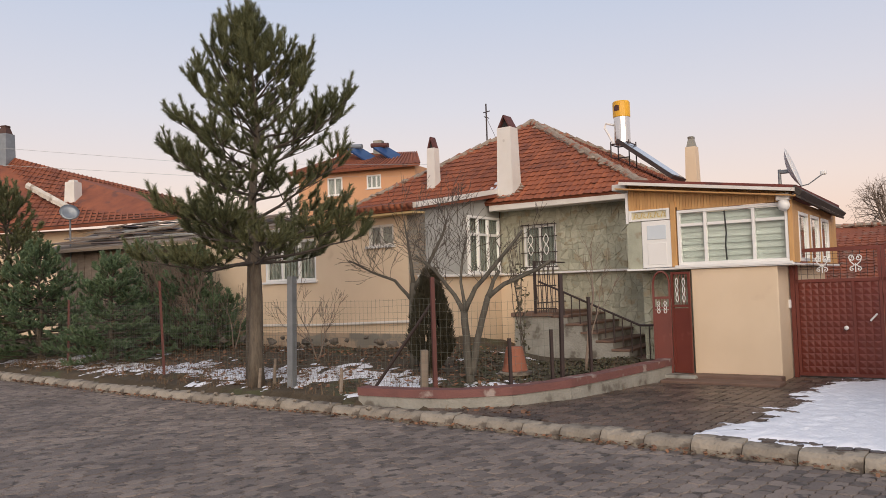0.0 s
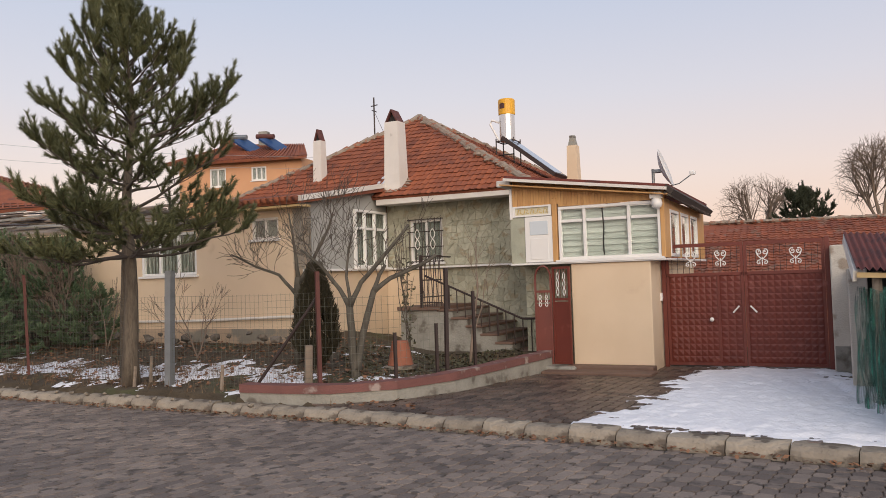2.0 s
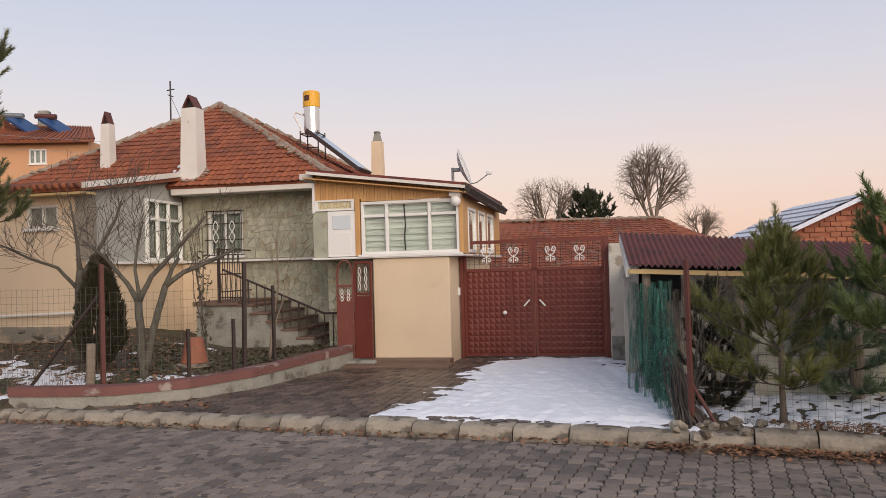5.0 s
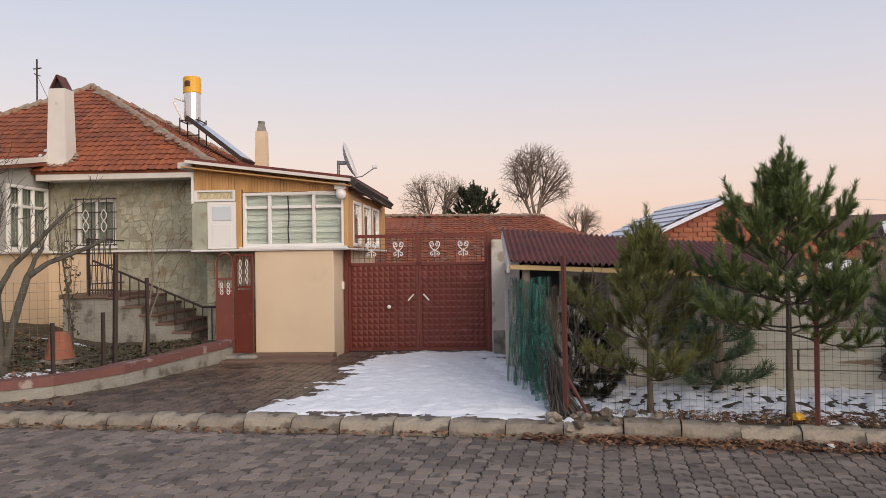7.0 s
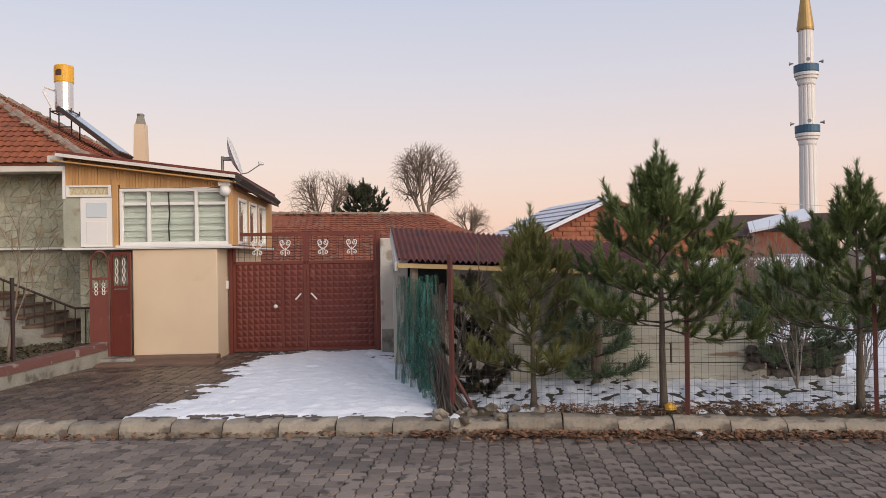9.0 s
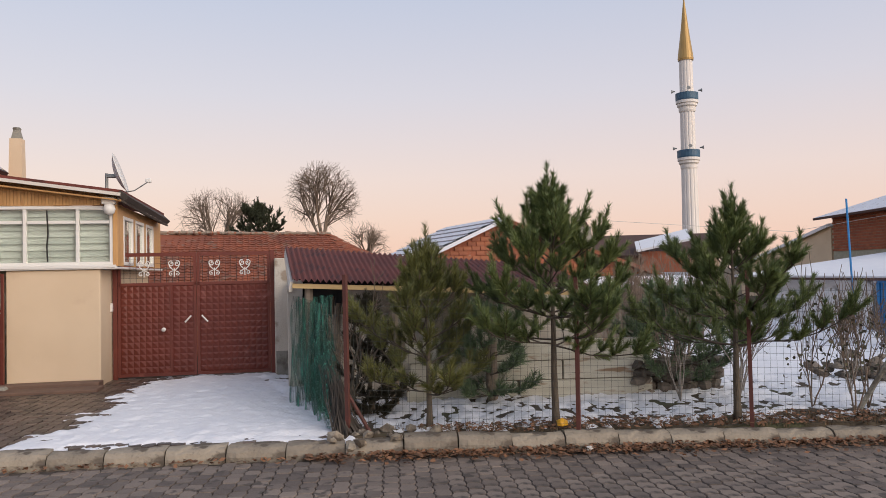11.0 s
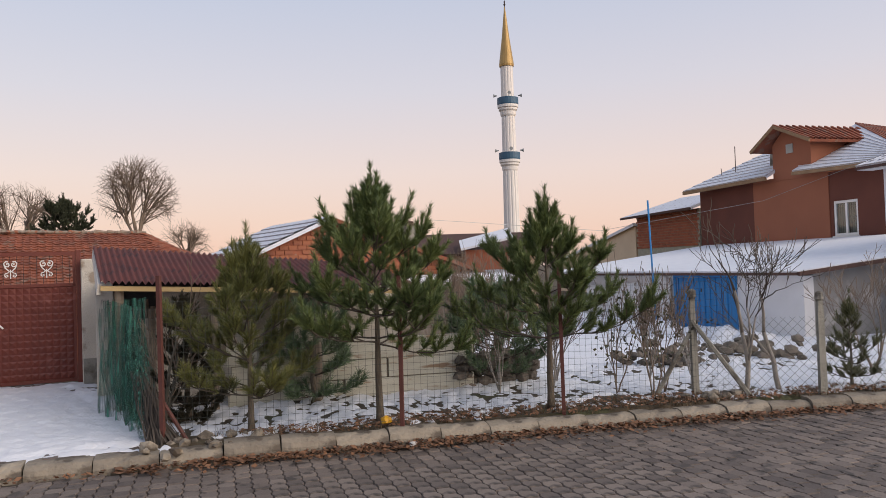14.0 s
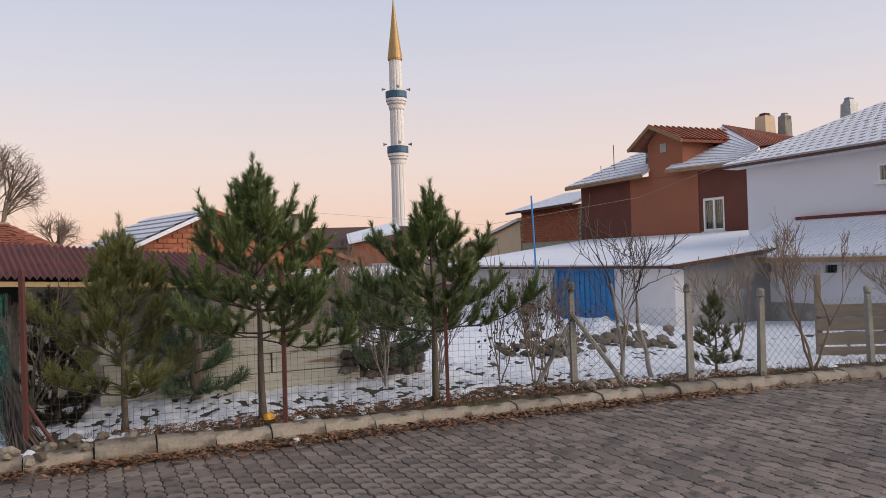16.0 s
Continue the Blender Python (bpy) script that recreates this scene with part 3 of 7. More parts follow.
def window(parent, m, w, h, cols=2, top=0.0, inner=M_CURTAIN, frame=M_PVC, sill=True, fw=0.055, split=None):
    """A window with frame, mullions, panes and a curtain; its outer face looks along -y of m, its corner at the origin."""
    win = new("window")
    win.parent, win.matrix_basis = parent, m
    g = Geo()
    for a, b, c, d in ((0, w, 0, fw), (0, w, h - fw, h), (0, fw, fw, h - fw), (w - fw, w, fw, h - fw)):
        g.box(a, b, -0.03, 0.05, c, d, 0.006)
    edges = split or [w * k / cols for k in range(cols + 1)]
    for e in edges[1:-1]:
        g.box(e - fw / 2, e + fw / 2, -0.025, 0.045, fw, h - fw, 0.005)
    if top:
        for a, b in zip(edges, edges[1:]):
            g.box(a + fw / 2 + 0.012, b - fw / 2 - 0.012, -0.022, 0.04, h - top - fw / 2, h - top + fw / 2, 0.005)
    part("window_frame", g, frame, win, "white plastic frame")
    for a, b in zip(edges, edges[1:]):
        for c, d in (((fw, h - top), (h - top, h - fw)) if top else ((fw, h - fw),)):
            ob = part("pane", Geo().box(a + 0.01, b - 0.01, 0.004, 0.010, c, d), M_GLASS, win)
            ob.visible_shadow = False
    g = Geo()
    if inner is M_BLIND:
        k = 0
        z = 0.03
        while z < h - 0.06:
            z2 = min(h - 0.02, z + 0.052)
            g.box(0.03, w - 0.03, 0.075 + 0.022 * (k % 2), 0.085 + 0.022 * (k % 2), z, z2 + 0.006)
            z, k = z2, k + 1
    else:
        n = max(6, int(w / 0.05))
        for i in range(n):
            a = 0.02 + (w - 0.04) * i / n
            g.box(a, a + (w - 0.04) / n, 0.08 + 0.02 * (i % 2), 0.09 + 0.02 * (i % 2), 0.02, h - 0.02)
    part("blind" if inner is M_BLIND else "curtain", g, inner, win)
    if sill:
        part("sill", Geo().box(-0.05, w + 0.05, -0.10, 0.05, -0.05, 0.0, 0.008), M_PVC, win)
    return win


# front wing, beige
part("front_wall", holed(-8.5, -6.43, 0.1, 3.16, -1.6, -1.35, [(-7.69, -7.03, 2.54, 2.96)]), M_BEIGE, house, "beige rendered wall")
part("annexe_wall", holed(-12.8, -8.5, 0.1, 2.95, -1.6, -1.35, [(-10.75, -9.17, 1.9, 2.80)]), M_BEIGE, house, "beige rendered wall")
part("wing_end_wall", Geo().box(-12.8, -12.55, -1.35, 6.0, 0.1, 2.95), M_BEIGE, house)
part("annexe_roof", Geo().box(-13.0, -8.5, -1.8, 6.0, 2.95, 3.05), M_CONC, house)
window(house, pose(-10.75, -1.56, 1.9), 1.58, 0.90, 3)
window(house, pose(-7.69, -1.56, 2.54), 0.66, 0.42, 2, frame=M_WHITE, fw=0.045)
part("plinth_pipe", Geo().tube([(-12.75, -1.66, 0.92), (-9, -1.66, 0.95), (-6.6, -1.66, 1.02)], 0.028, 8), M_WHITE, house, "white painted pipe along the wall")
part("plinth", Geo().box(-12.85, -6.40, -1.64, -1.602, 0.1, 0.78), mat("stained_plinth", (0.47, 0.35, 0.24), (0.33, 0.26, 0.19), 0.9, 2.2, bump=0.5, spots=(0.23, 0.21, 0.17), spot_at=0.56, spot_scale=2.2), house, "damp-stained plinth")
# wing's side wall: grey above, beige below, with a tall window next to the stone front
gw_ = Geo()
SW = pose(-6.43, -1.6, 0, 0, 0, 90)
for piece in (holed(0.0, 3.1, 1.92, 3.18, 0.0, 0.25, [(1.73, 3.02, 1.94, 3.18)]),):
    gw_.add(piece.v, piece.f, SW)
gw_.add(*(lambda g: (g.v, g.f))(Geo().prism([(0, 3.18), (3.1, 3.18), (3.1, 3.72)], 0.0, 0.25)), SW)
part("side_wall_upper", gw_, M_GREY, house, "grey rendered side wall")
gb_ = Geo()
pc = Geo().box(0.0, 3.1, 0.002, 0.25, 0.1, 1.92)
gb_.add(pc.v, pc.f, SW)
part("side_wall_lower", gb_, M_BEIGE, house)
window(house, pose(-6.40, 0.13, 1.94, 0, 0, 90), 1.29, 1.24, 3, 0.40, split=[0, 0.40, 0.80, 1.29])
part("side_ledge", Geo().box(-6.43, -6.33, -1.66, 1.5, 1.87, 1.92, 0.006), M_PVC, house)
# wing roof
part("wing_roof", Geo().slab([(-8.5, -1.95, 3.22), (-6.22, -1.95, 3.22), (-6.22, 1.3, 3.72), (-10.9, 1.3, 3.72)], 0.07), M_TILE, house)
wav = Geo()
for k in range(15):
    x = -8.42 + k * 0.15
    wav.tube([(x, -2.0, 3.235), (x, -1.2, 3.37)], 0.06, 6)
part("eave_tiles", wav, M_TILE, house, "row of rounded eave tiles", smooth=True)
part("rake_board", Geo().slab([(-6.27, -1.97, 3.29), (-6.19, -1.97, 3.29), (-6.19, 1.1, 3.80), (-6.27, 1.1, 3.80)], 0.10), M_WHITE, house, "pale sloping verge board")
part("wing_soffit", Geo().box(-8.45, -6.25, -1.92, -1.6, 3.10, 3.14), M_BATTEN, house)

# stone-clad front
part("stone_wall_core", holed(-6.43, -2.75, 0.1, 3.36, 1.53, 1.8, [(-5.83, -5.03, 2.02, 2.97)]), M_JOINT, house)
window(house, pose(-5.83, 1.56, 2.02), 0.80, 0.95, 2, frame=M_PVC)
gr = Geo()
for k in range(6):
    x = -5.83 + 0.16 * k
    gr.tube([(x, 1.47, 2.0), (x, 1.47, 3.0)], 0.009, 6)
for z in (2.04, 2.36, 2.70, 2.97):
    gr.box(-5.88, -4.98, 1.462, 1.478, z - 0.01, z + 0.01)
gs = Geo()
for cx in (-5.62, -5.24):
    for s in (-1, 1):
        gs.tube([(cx + s * 0.06 * math.sin(a * 0.7), 1.455, 2.30 + 0.46 * a / 9) for a in range(10)], 0.010, 5)
gr = part("window_grille", gr, M_IRON, house, "dark iron window bars")
part("grille_scroll", gs, M_PVC, gr, "white wrought scrolls")


def cladding(x0, x1, z0, z1, y, holes, seed, cell=0.135):
    """Irregular shards of stone with open joints, tilted unevenly, each a part."""
    r = random.Random(seed)
    nx, nz = max(2, round((x1 - x0) / cell)), max(2, round((z1 - z0) / cell))
    pt = {}
    for i in range(nx + 1):
        for j in range(nz + 1):
            jx = 0 if i in (0, nx) else r.uniform(-0.38, 0.38) * cell
            jz = 0 if j in (0, nz) else r.uniform(-0.38, 0.38) * cell
            pt[i, j] = Vector((x0 + (x1 - x0) * i / nx + jx, 0, z0 + (z1 - z0) * j / nz + jz))
    for i in range(nx):
        for j in range(nz):
            q = [pt[i, j], pt[i + 1, j], pt[i + 1, j + 1], pt[i, j + 1]]
            kind = r.random()
            polys = [[q[0], q[1], q[2]], [q[0], q[2], q[3]]] if kind < 0.36 else ([[q[0], q[1], q[3]], [q[1], q[2], q[3]]] if kind < 0.62 else [q])
            for pl in polys:
                c = sum(pl, Vector()) / len(pl)
                if any(h[0] - 0.06 < c.x < h[1] + 0.06 and h[2] - 0.06 < c.z < h[3] + 0.06 for h in holes):
                    continue
                th, tx, tz = r.uniform(0.006, 0.014), r.uniform(-0.16, 0.16), r.uniform(-0.16, 0.16)
                n = len(pl)
                g = Geo()
                g.add([(c.x + (v.x - c.x) * 0.97, y, c.z + (v.z - c.z) * 0.97) for v in pl] + [(c.x + (v.x - c.x) * 0.88, y - th - max(-0.008, tx * (v.x - c.x) + tz * (v.z - c.z)), c.z + (v.z - c.z) * 0.88) for v in pl],
                      [tuple(range(n, 2 * n))] + [(k, (k + 1) % n, (k + 1) % n + n, k + n) for k in range(n)])
                part("stone", g, M_STONE_OB, house)


M_STONE_OB = mat("stone_slab", (0.55, 0.54, 0.42), (0.30, 0.30, 0.225), 0.8, 3.0, bump=0.8, fine=30, spots=(0.36, 0.315, 0.215), spot_at=0.6, spot_scale=4.5, obj=0.5)
cladding(-6.40, -2.75, 1.95, 3.34, 1.53, [(-5.83, -5.03, 2.02, 2.97)], 3)
cladding(-4.95, -2.45, 0.3, 1.84, 1.53, [], 5)
part("front_lower_render", Geo().box(-6.42, -4.96, 1.46, 1.53, 0.1, 1.86), M_BEIGE, house)
part("stone_band", Geo().box(-6.34, -2.45, 1.40, 1.53, 1.885, 1.925, 0.006), M_PVC, house, "white ledge")
part("eave_fascia", Geo().box(-6.35, -2.55, 0.93, 1.0, 3.30, 3.44, 0.01), M_WHITE, house, "cream eave board")
part("eave_soffit", Geo().box(-6.35, -2.55, 1.0, 1.55, 3.32, 3.37), M_WHITE, house)
part("right_wall", Geo().box(-2.76, -2.5, 1.56, 8.0, 0.1, 3.4), M_BEIGE, house)
part("back_wall", Geo().box(-12.5, -2.76, 7.8, 8.0, 0.1, 3.4), M_BEIGE, house)

# hip roof
APEX, FR, FL, BR, BL = Vector((-7.15, 4.6, 5.93)), Vector((-2.62, 0.9, 3.44)), Vector((-11.1, 0.9, 3.50)), Vector((-2.62, 8.3, 3.46)), Vector((-11.1, 8.3, 3.50))
roof = part("roof", Geo().slab([FR, APEX, FL], 0.05).slab([FR, BR, APEX], 0.05).slab([BR, BL, APEX], 0.05).slab([BL, FL, APEX], 0.05), M_TILE, house, "faded red clay tile hip roof")


def tile_mesh(w, l):
    """One pan tile: a raised roll beside a shallow trough, thicker at its lower edge."""
    g = Geo()
    prof = [(-w / 2, 0.006), (-w * 0.36, 0.018), (-w * 0.2, 0.018), (-w * 0.08, 0.006), (w * 0.25, 0.0), (w / 2 + 0.01, 0.007)]
    n = len(prof)
    for y, dz in ((0, 0.022), (l * 1.12, 0.0)):
        g.v += [(x, y, z + dz) for x, z in prof]
    g.v += [(x, 0.004, z + 0.008) for x, z in prof]
    g.f += [(k, k + 1, n + k + 1, n + k) for k in range(n - 1)] + [(2 * n + k, 2 * n + k + 1, k + 1, k) for k in range(n - 1)]
    return g


def tile_face(tri, parent, single, seed, w=0.145, l=0.225, material=M_TILE, owner=None):
    """Rows of tiles over a roof face: eave from tri[0] to tri[1], the rest of the outline above."""
    r = random.Random(seed)
    a, b = tri[0], tri[1]
    ux = (b - a).normalized()
    nz = (b - a).cross(tri[2] - a).normalized()
    if nz.z < 0:
        nz = -nz
    uy = nz.cross(ux)
    if uy.z < 0:
        uy, ux = -uy, -ux
    base = Matrix((ux, uy, nz)).transposed().to_4x4()
    base.translation = a
    flat = [((p - a).dot(ux), (p - a).dot(uy)) for p in tri]
    xs, ys = [p[0] for p in flat], [p[1] for p in flat]
    proto = tile_mesh(w, l)
    me = proto.mesh("tile", M_TILE_OB) if single else None
    rest, count = Geo(), 0
    for j in range(int(max(ys) / l) + 1):
        for i in range(int(min(xs) / w) - 1, int(max(xs) / w) + 2):
            x, y = i * w, j * l
            if in_poly(x, y + l / 2, flat) < -0.04:
                continue
            m = base @ pose(x + r.uniform(-0.006, 0.006), y - 0.03 + r.uniform(-0.012, 0.012), 0.012 + r.uniform(0, 0.008), r.uniform(-1, 1), r.uniform(-1.5, 1.5), r.uniform(-1.5, 1.5))
            if count < single:
                ob = part("tile", me, None, parent)
                ob.matrix_basis = m
                count += 1
            else:
                rest.add(proto.v, proto.f, m)
    if rest.v:
        tagged(part("tiles", rest, material, parent), kind="stuff")


tile_face([FL, FR, APEX], roof, 300, 1)
tile_face([FR, BR, APEX], roof, 0, 2)
tile_face([Vector((-8.5, -1.95, 3.24)), Vector((-6.24, -1.95, 3.24)), Vector((-6.24, 1.25, 3.74)), Vector((-10.9, 1.25, 3.74))], roof, 0, 3)


def hip(name, a, b, parent, material, seed, r0=0.085):
    """A line of half-round ridge tiles bedded in lumpy mortar."""
    r = random.Random(seed)
    n = max(2, int((b - a).length / 0.3))
    g = Geo()
    for i in range(n):
        p, q = a + (b - a) * (i / n), a + (b - a) * ((i + 1.12) / n)
        g.tube([p + Vector((0, 0, r.uniform(0.0, 0.02))), q], [r0 + r.uniform(0.01, 0.03), r0], 8)
        for _ in range(2):
            c = p + (b - a) * (r.random() / n) + Vector((r.uniform(-0.12, 0.12), r.uniform(-0.12, 0.12), -0.01))
            g.lathe([(0.01, -0.06), (r.uniform(0.07, 0.11), 0.0), (0.05, 0.05), (0.01, 0.06)], 6, Matrix.Translation(c))
    part(name, g, material, parent, "ridge tiles bedded in grey mortar")


hip("hip_ridge", APEX + Vector((0, 0, 0.03)), FR + Vector((-0.15, 0.12, 0.08)), roof, M_MORTAR, 1)
hip("hip_ridge", APEX + Vector((0, 0, 0.03)), FL + Vector((0.1, 0.1, 0.06)), roof, M_MORTAR, 2, 0.07)
hip("hip_ridge", APEX + Vector((0, 0, 0.03)), BR + Vector((-0.1, -0.1, 0.06)), roof, M_MORTAR, 3, 0.07)

# chimneys
def chimney(parent, x, y, z0, z1, w, cap, material, label, capm, tent=False):
    c = new("chimney")
    c.parent, c.matrix_basis = parent, pose(x, y, 0)
    tagged(c, label)
    g = Geo()
    g.add([(sx * k, sy * k, z) for z, k in ((z0, w * 0.58), (z0 + 0.25, w * 0.52), (z1, w * 0.44)) for sx, sy in ((-1, -1), (1, -1), (1, 1), (-1, 1))],
          [(r * 4 + k, r * 4 + (k + 1) % 4, (r + 1) * 4 + (k + 1) % 4, (r + 1) * 4 + k) for r in range(2) for k in range(4)] + [(8, 9, 10, 11), (3, 2, 1, 0)])
    part("shaft", g, material, c)
    if tent:
        g, k = Geo(), w * 0.42
        for sx in (-1, 1):
            g.slab([(sx * k, -k, z1), (sx * k, k, z1), (sx * 0.012, k, z1 + cap), (sx * 0.012, -k, z1 + cap)], 0.03)
        part("cowl", g, capm, c, "two rusty tiles leaning together")
        # shade inside the flue, painted as a near-black wedge
        part("flue_mouth", Geo().prism([(-k * 0.7, z1 + 0.002), (k * 0.7, z1 + 0.002), (0, z1 + cap * 0.72)], -k * 0.5, k * 0.5), M_INNERSHADE, c)
        return
    g = Geo()
    k = w * 0.36
    g.add([(sx * a, sy * a, z) for z, a in ((z1, k), (z1 + cap * 0.85, k * 0.62), (z1 + cap, k * 0.72), (z1 + cap + 0.03, k * 0.6)) for sx, sy in ((-1, -1), (1, -1), (1, 1), (-1, 1))],
          [(r * 4 + j, r * 4 + (j + 1) % 4, (r + 1) * 4 + (j + 1) % 4, (r + 1) * 4 + j) for r in range(3) for j in range(4)] + [(12, 13, 14, 15), (3, 2, 1, 0)])
    part("cowl", g, capm, c)


chimney(house, -6.02, 1.30, 3.5, 5.16, 0.38, 0.28, M_WHITE, "tall whitewashed chimney with a rusty cowl", M_RUST, True)
chimney(house, -8.50, 1.90, 3.9, 5.10, 0.24, 0.28, M_WHITE, "whitewashed chimney with a rusty cowl", M_RUST, True)
chimney(house, -3.39, 6.0, 3.6, 5.00, 0.29, 0.24, M_BEIGE, "plain beige rendered chimney", M_CONC)
fl = Geo()
for k in range(16):
    a = k / 16 * 2 * math.pi
    fl.lathe([(0.02, -0.03), (rk.uniform(0.05, 0.10), 0.0), (0.02, 0.04)], 6, pose(-6.02 + 0.28 * math.cos(a), 1.30 + 0.26 * math.sin(a), 3.44 + 0.68 * (1.30 + 0.26 * math.sin(a) - 0.9) + 0.05))
part("chimney_flashing", fl, M_MORTAR, house)
sn = Geo()
for k in range(9):
    x, y = -6.34 - rk.uniform(0, 0.22), 1.45 + rk.uniform(-0.2, 0.5)
    sn.lathe([(0.01, -0.02), (rk.uniform(0.05, 0.11), 0.0), (0.02, 0.03)], 7, pose(x, y, 3.44 + 0.69 * (y - 0.9) + 0.06, 34, 0, 0))
solid("roof_snow", sn, M_SNOW, "little heap of snow left beside the chimney", "snow", H, smooth=True)

# roof aerial
ae = thing("roof_aerial", H @ pose(-9.12, 5.5, 4.6), "thin bare television aerial on the roof", "aerial")
part("mast", Geo().tube([(0, 0, 0), (0, 0, 2.35)], 0.022, 6), M_IRON, ae)
part("crossbar", Geo().tube([(-0.10, 0, 2.1), (0.12, 0, 2.12)], 0.016, 5).tube([(0, -0.12, 1.95), (0, 0.14, 1.95)], 0.014, 5).tube([(0.02, 0, 1.9), (0.25, 0.2, 1.2)], 0.006, 4), M_IRON, ae)

# solar water heater
so = thing("solar_water_heater", H @ pose(-4.55, 4.35, 4.45), "roof solar water heater with steel tank and yellow jacket top", "solar heater")
part("tank", Geo().lathe([(0.17, 0.55), (0.195, 0.60), (0.195, 1.22), (0.19, 1.23)], 24), M_STEEL, so, "bright steel tank", smooth=False)
part("tank_jacket", Geo().lathe([(0.205, 1.22), (0.21, 1.24), (0.21, 1.58), (0.19, 1.61), (0.08, 1.625)], 24), M_YELLOW, so, "yellow plastic top")
bars = Geo()
for k, (a, h) in enumerate(((-62, 0.12), (-52, 0.14), (-42, 0.14), (-32, 0.13))):
    bars.box(-0.018, 0.018, -0.214, -0.211, 1.36, 1.36 + h, 0, pose(0, 0, 0, 0, 0, a + 35))
part("tank_mark", bars, M_DARK, so)
fr = Geo()
for x in (-0.22, 0.24):
    for y in (-0.22, 0.24):
        fr.tube([(x, y, -0.35 - (0.25 if x > 0 else 0)), (x, y, 0.62)], 0.016, 5)
fr.tube([(-0.22, -0.22, 0.55), (0.24, -0.22, 0.55), (0.24, 0.24, 0.55), (-0.22, 0.24, 0.55), (-0.22, -0.22, 0.55)], 0.016, 5)
fr.tube([(-0.22, -0.22, 0.2), (0.24, -0.22, 0.2)], 0.014, 5)
part("stand", fr, M_IRON, so)
part("pipe", Geo().tube([(-0.19, -0.05, 1.05), (-0.38, -0.08, 1.12), (-0.42, -0.08, 1.02), (-0.20, -0.1, 0.60), (0.1, -0.1, 0.5)], 0.028, 8), M_PVC, so, "white pipe")
col = part("collector", Geo().slab([(0.12, -0.62, 0.60), (0.12, 0.30, 0.60), (1.42, 0.30, -0.42), (1.42, -0.62, -0.42)], 0.09), M_IRON, so)
part("collector_glass", Geo().slab([(0.16, -0.58, 0.579), (0.16, 0.26, 0.579), (1.38, 0.26, -0.378), (1.38, -0.58, -0.378)], 0.006), M_PANEL, col)

# ---- glazed porch over the beige pier ----
porch = thing("porch", H, "glazed porch with pine boards above a beige pier", "porch")
part("pier", Geo().box(-1.41, -0.06, -0.8, 3.4, 0.0, 1.83, 0.012), M_BEIGE, porch, "smooth beige rendered pier")
part("under_wall", Geo().box(-2.45, -1.41, -0.25, -0.10, 0.0, 1.83), M_JOINT, porch)
part("floor_ledge", Geo().box(-2.50, 0.20, -0.85, 3.5, 1.835, 1.868, 0.006), M_PVC, porch, "thin white ledge")
part("pier_step", Geo().box(-1.45, -0.02, -1.1, -0.8, 0.02, 0.125, 0.012).box(-1.75, 0.05, -1.55, -1.1, 0.0, 0.075, 0.012), M_STEP, porch, "worn brown step at the pier's foot")
pw = window(porch, pose(-1.61, -0.76, 1.90), 1.74, 0.92, 3, 0.25, M_BLIND, split=[0, 0.46, 1.22, 1.74], fw=0.05)
part("mid_strip", Geo().tube([(0.79, -0.02, 0.06), (0.78, -0.025, 0.3), (0.80, -0.025, 0.5), (0.78, -0.02, 0.86)], 0.012, 5), M_INNERSHADE, pw)
for a, b, c in ((-1.72, -1.63, 2.98), (0.13, 0.20, 2.9)):
    part("wood_post", Geo().box(a, b, -0.80, -0.70, 1.88, c, 0.006), M_PINE, porch, "varnished post")
boards = Geo()
k = 0
x = -2.45
while x < 0.19:
    top = 3.335 - (x + 2.45) * 0.133
    boards.box(x, x + 0.046, -0.775 - 0.004 * (k % 2), -0.74, 2.83 if x > -1.64 else 2.88, top)
    x, k = x + 0.05, k + 1
part("board_cladding", boards, M_PINE, porch, "narrow upright pine boards")
dr = part("door", Geo().box(-2.23, -1.70, -0.79, -0.73, 1.88, 2.68, 0.008), M_PVC, porch, "white plastic door panel")
part("door_light", Geo().box(-2.13, -1.80, -0.80, -0.788, 2.36, 2.60, 0.004), mat("frosted_pane", (0.60, 0.66, 0.70), (0.54, 0.6, 0.64), 0.2, 2, bump=0), dr)
part("door_panel", Geo().box(-2.13, -1.80, -0.797, -0.789, 1.93, 2.30, 0.004), M_PVC, dr)
tr = part("transom", Geo().box(-2.45, -1.73, -0.80, -0.73, 2.69, 2.72).box(-2.45, -1.73, -0.80, -0.73, 2.85, 2.88).box(-2.45, -2.40, -0.80, -0.73, 2.72, 2.85).box(-1.78, -1.73, -0.80, -0.73, 2.72, 2.85), M_PVC, porch)
part("transom_pane", Geo().box(-2.40, -1.78, -0.77, -0.76, 2.72, 2.85), M_AMBER, tr, "amber glass with leaf pattern")
sc = Geo()
for k in range(5):
    c = -2.32 + 0.12 * k
    sc.tube([(c - 0.04, -0.775, 2.74), (c - 0.01, -0.775, 2.83), (c + 0.03, -0.775, 2.80), (c + 0.01, -0.775, 2.76), (c + 0.06, -0.775, 2.74)], 0.006, 4)
part("leaf_pattern", sc, mat("gilt_leaf", (0.62, 0.44, 0.10), (0.5, 0.34, 0.08), 0.4), tr)
part("trim_strip", Geo().box(-2.50, -2.455, -0.80, -0.70, 2.66, 3.2), M_PVC, porch)
part("stone_strip", Geo().box(-2.50, -2.235, -0.775, -0.6, 1.87, 2.685), M_STONE, porch, "narrow strip of stone cladding")
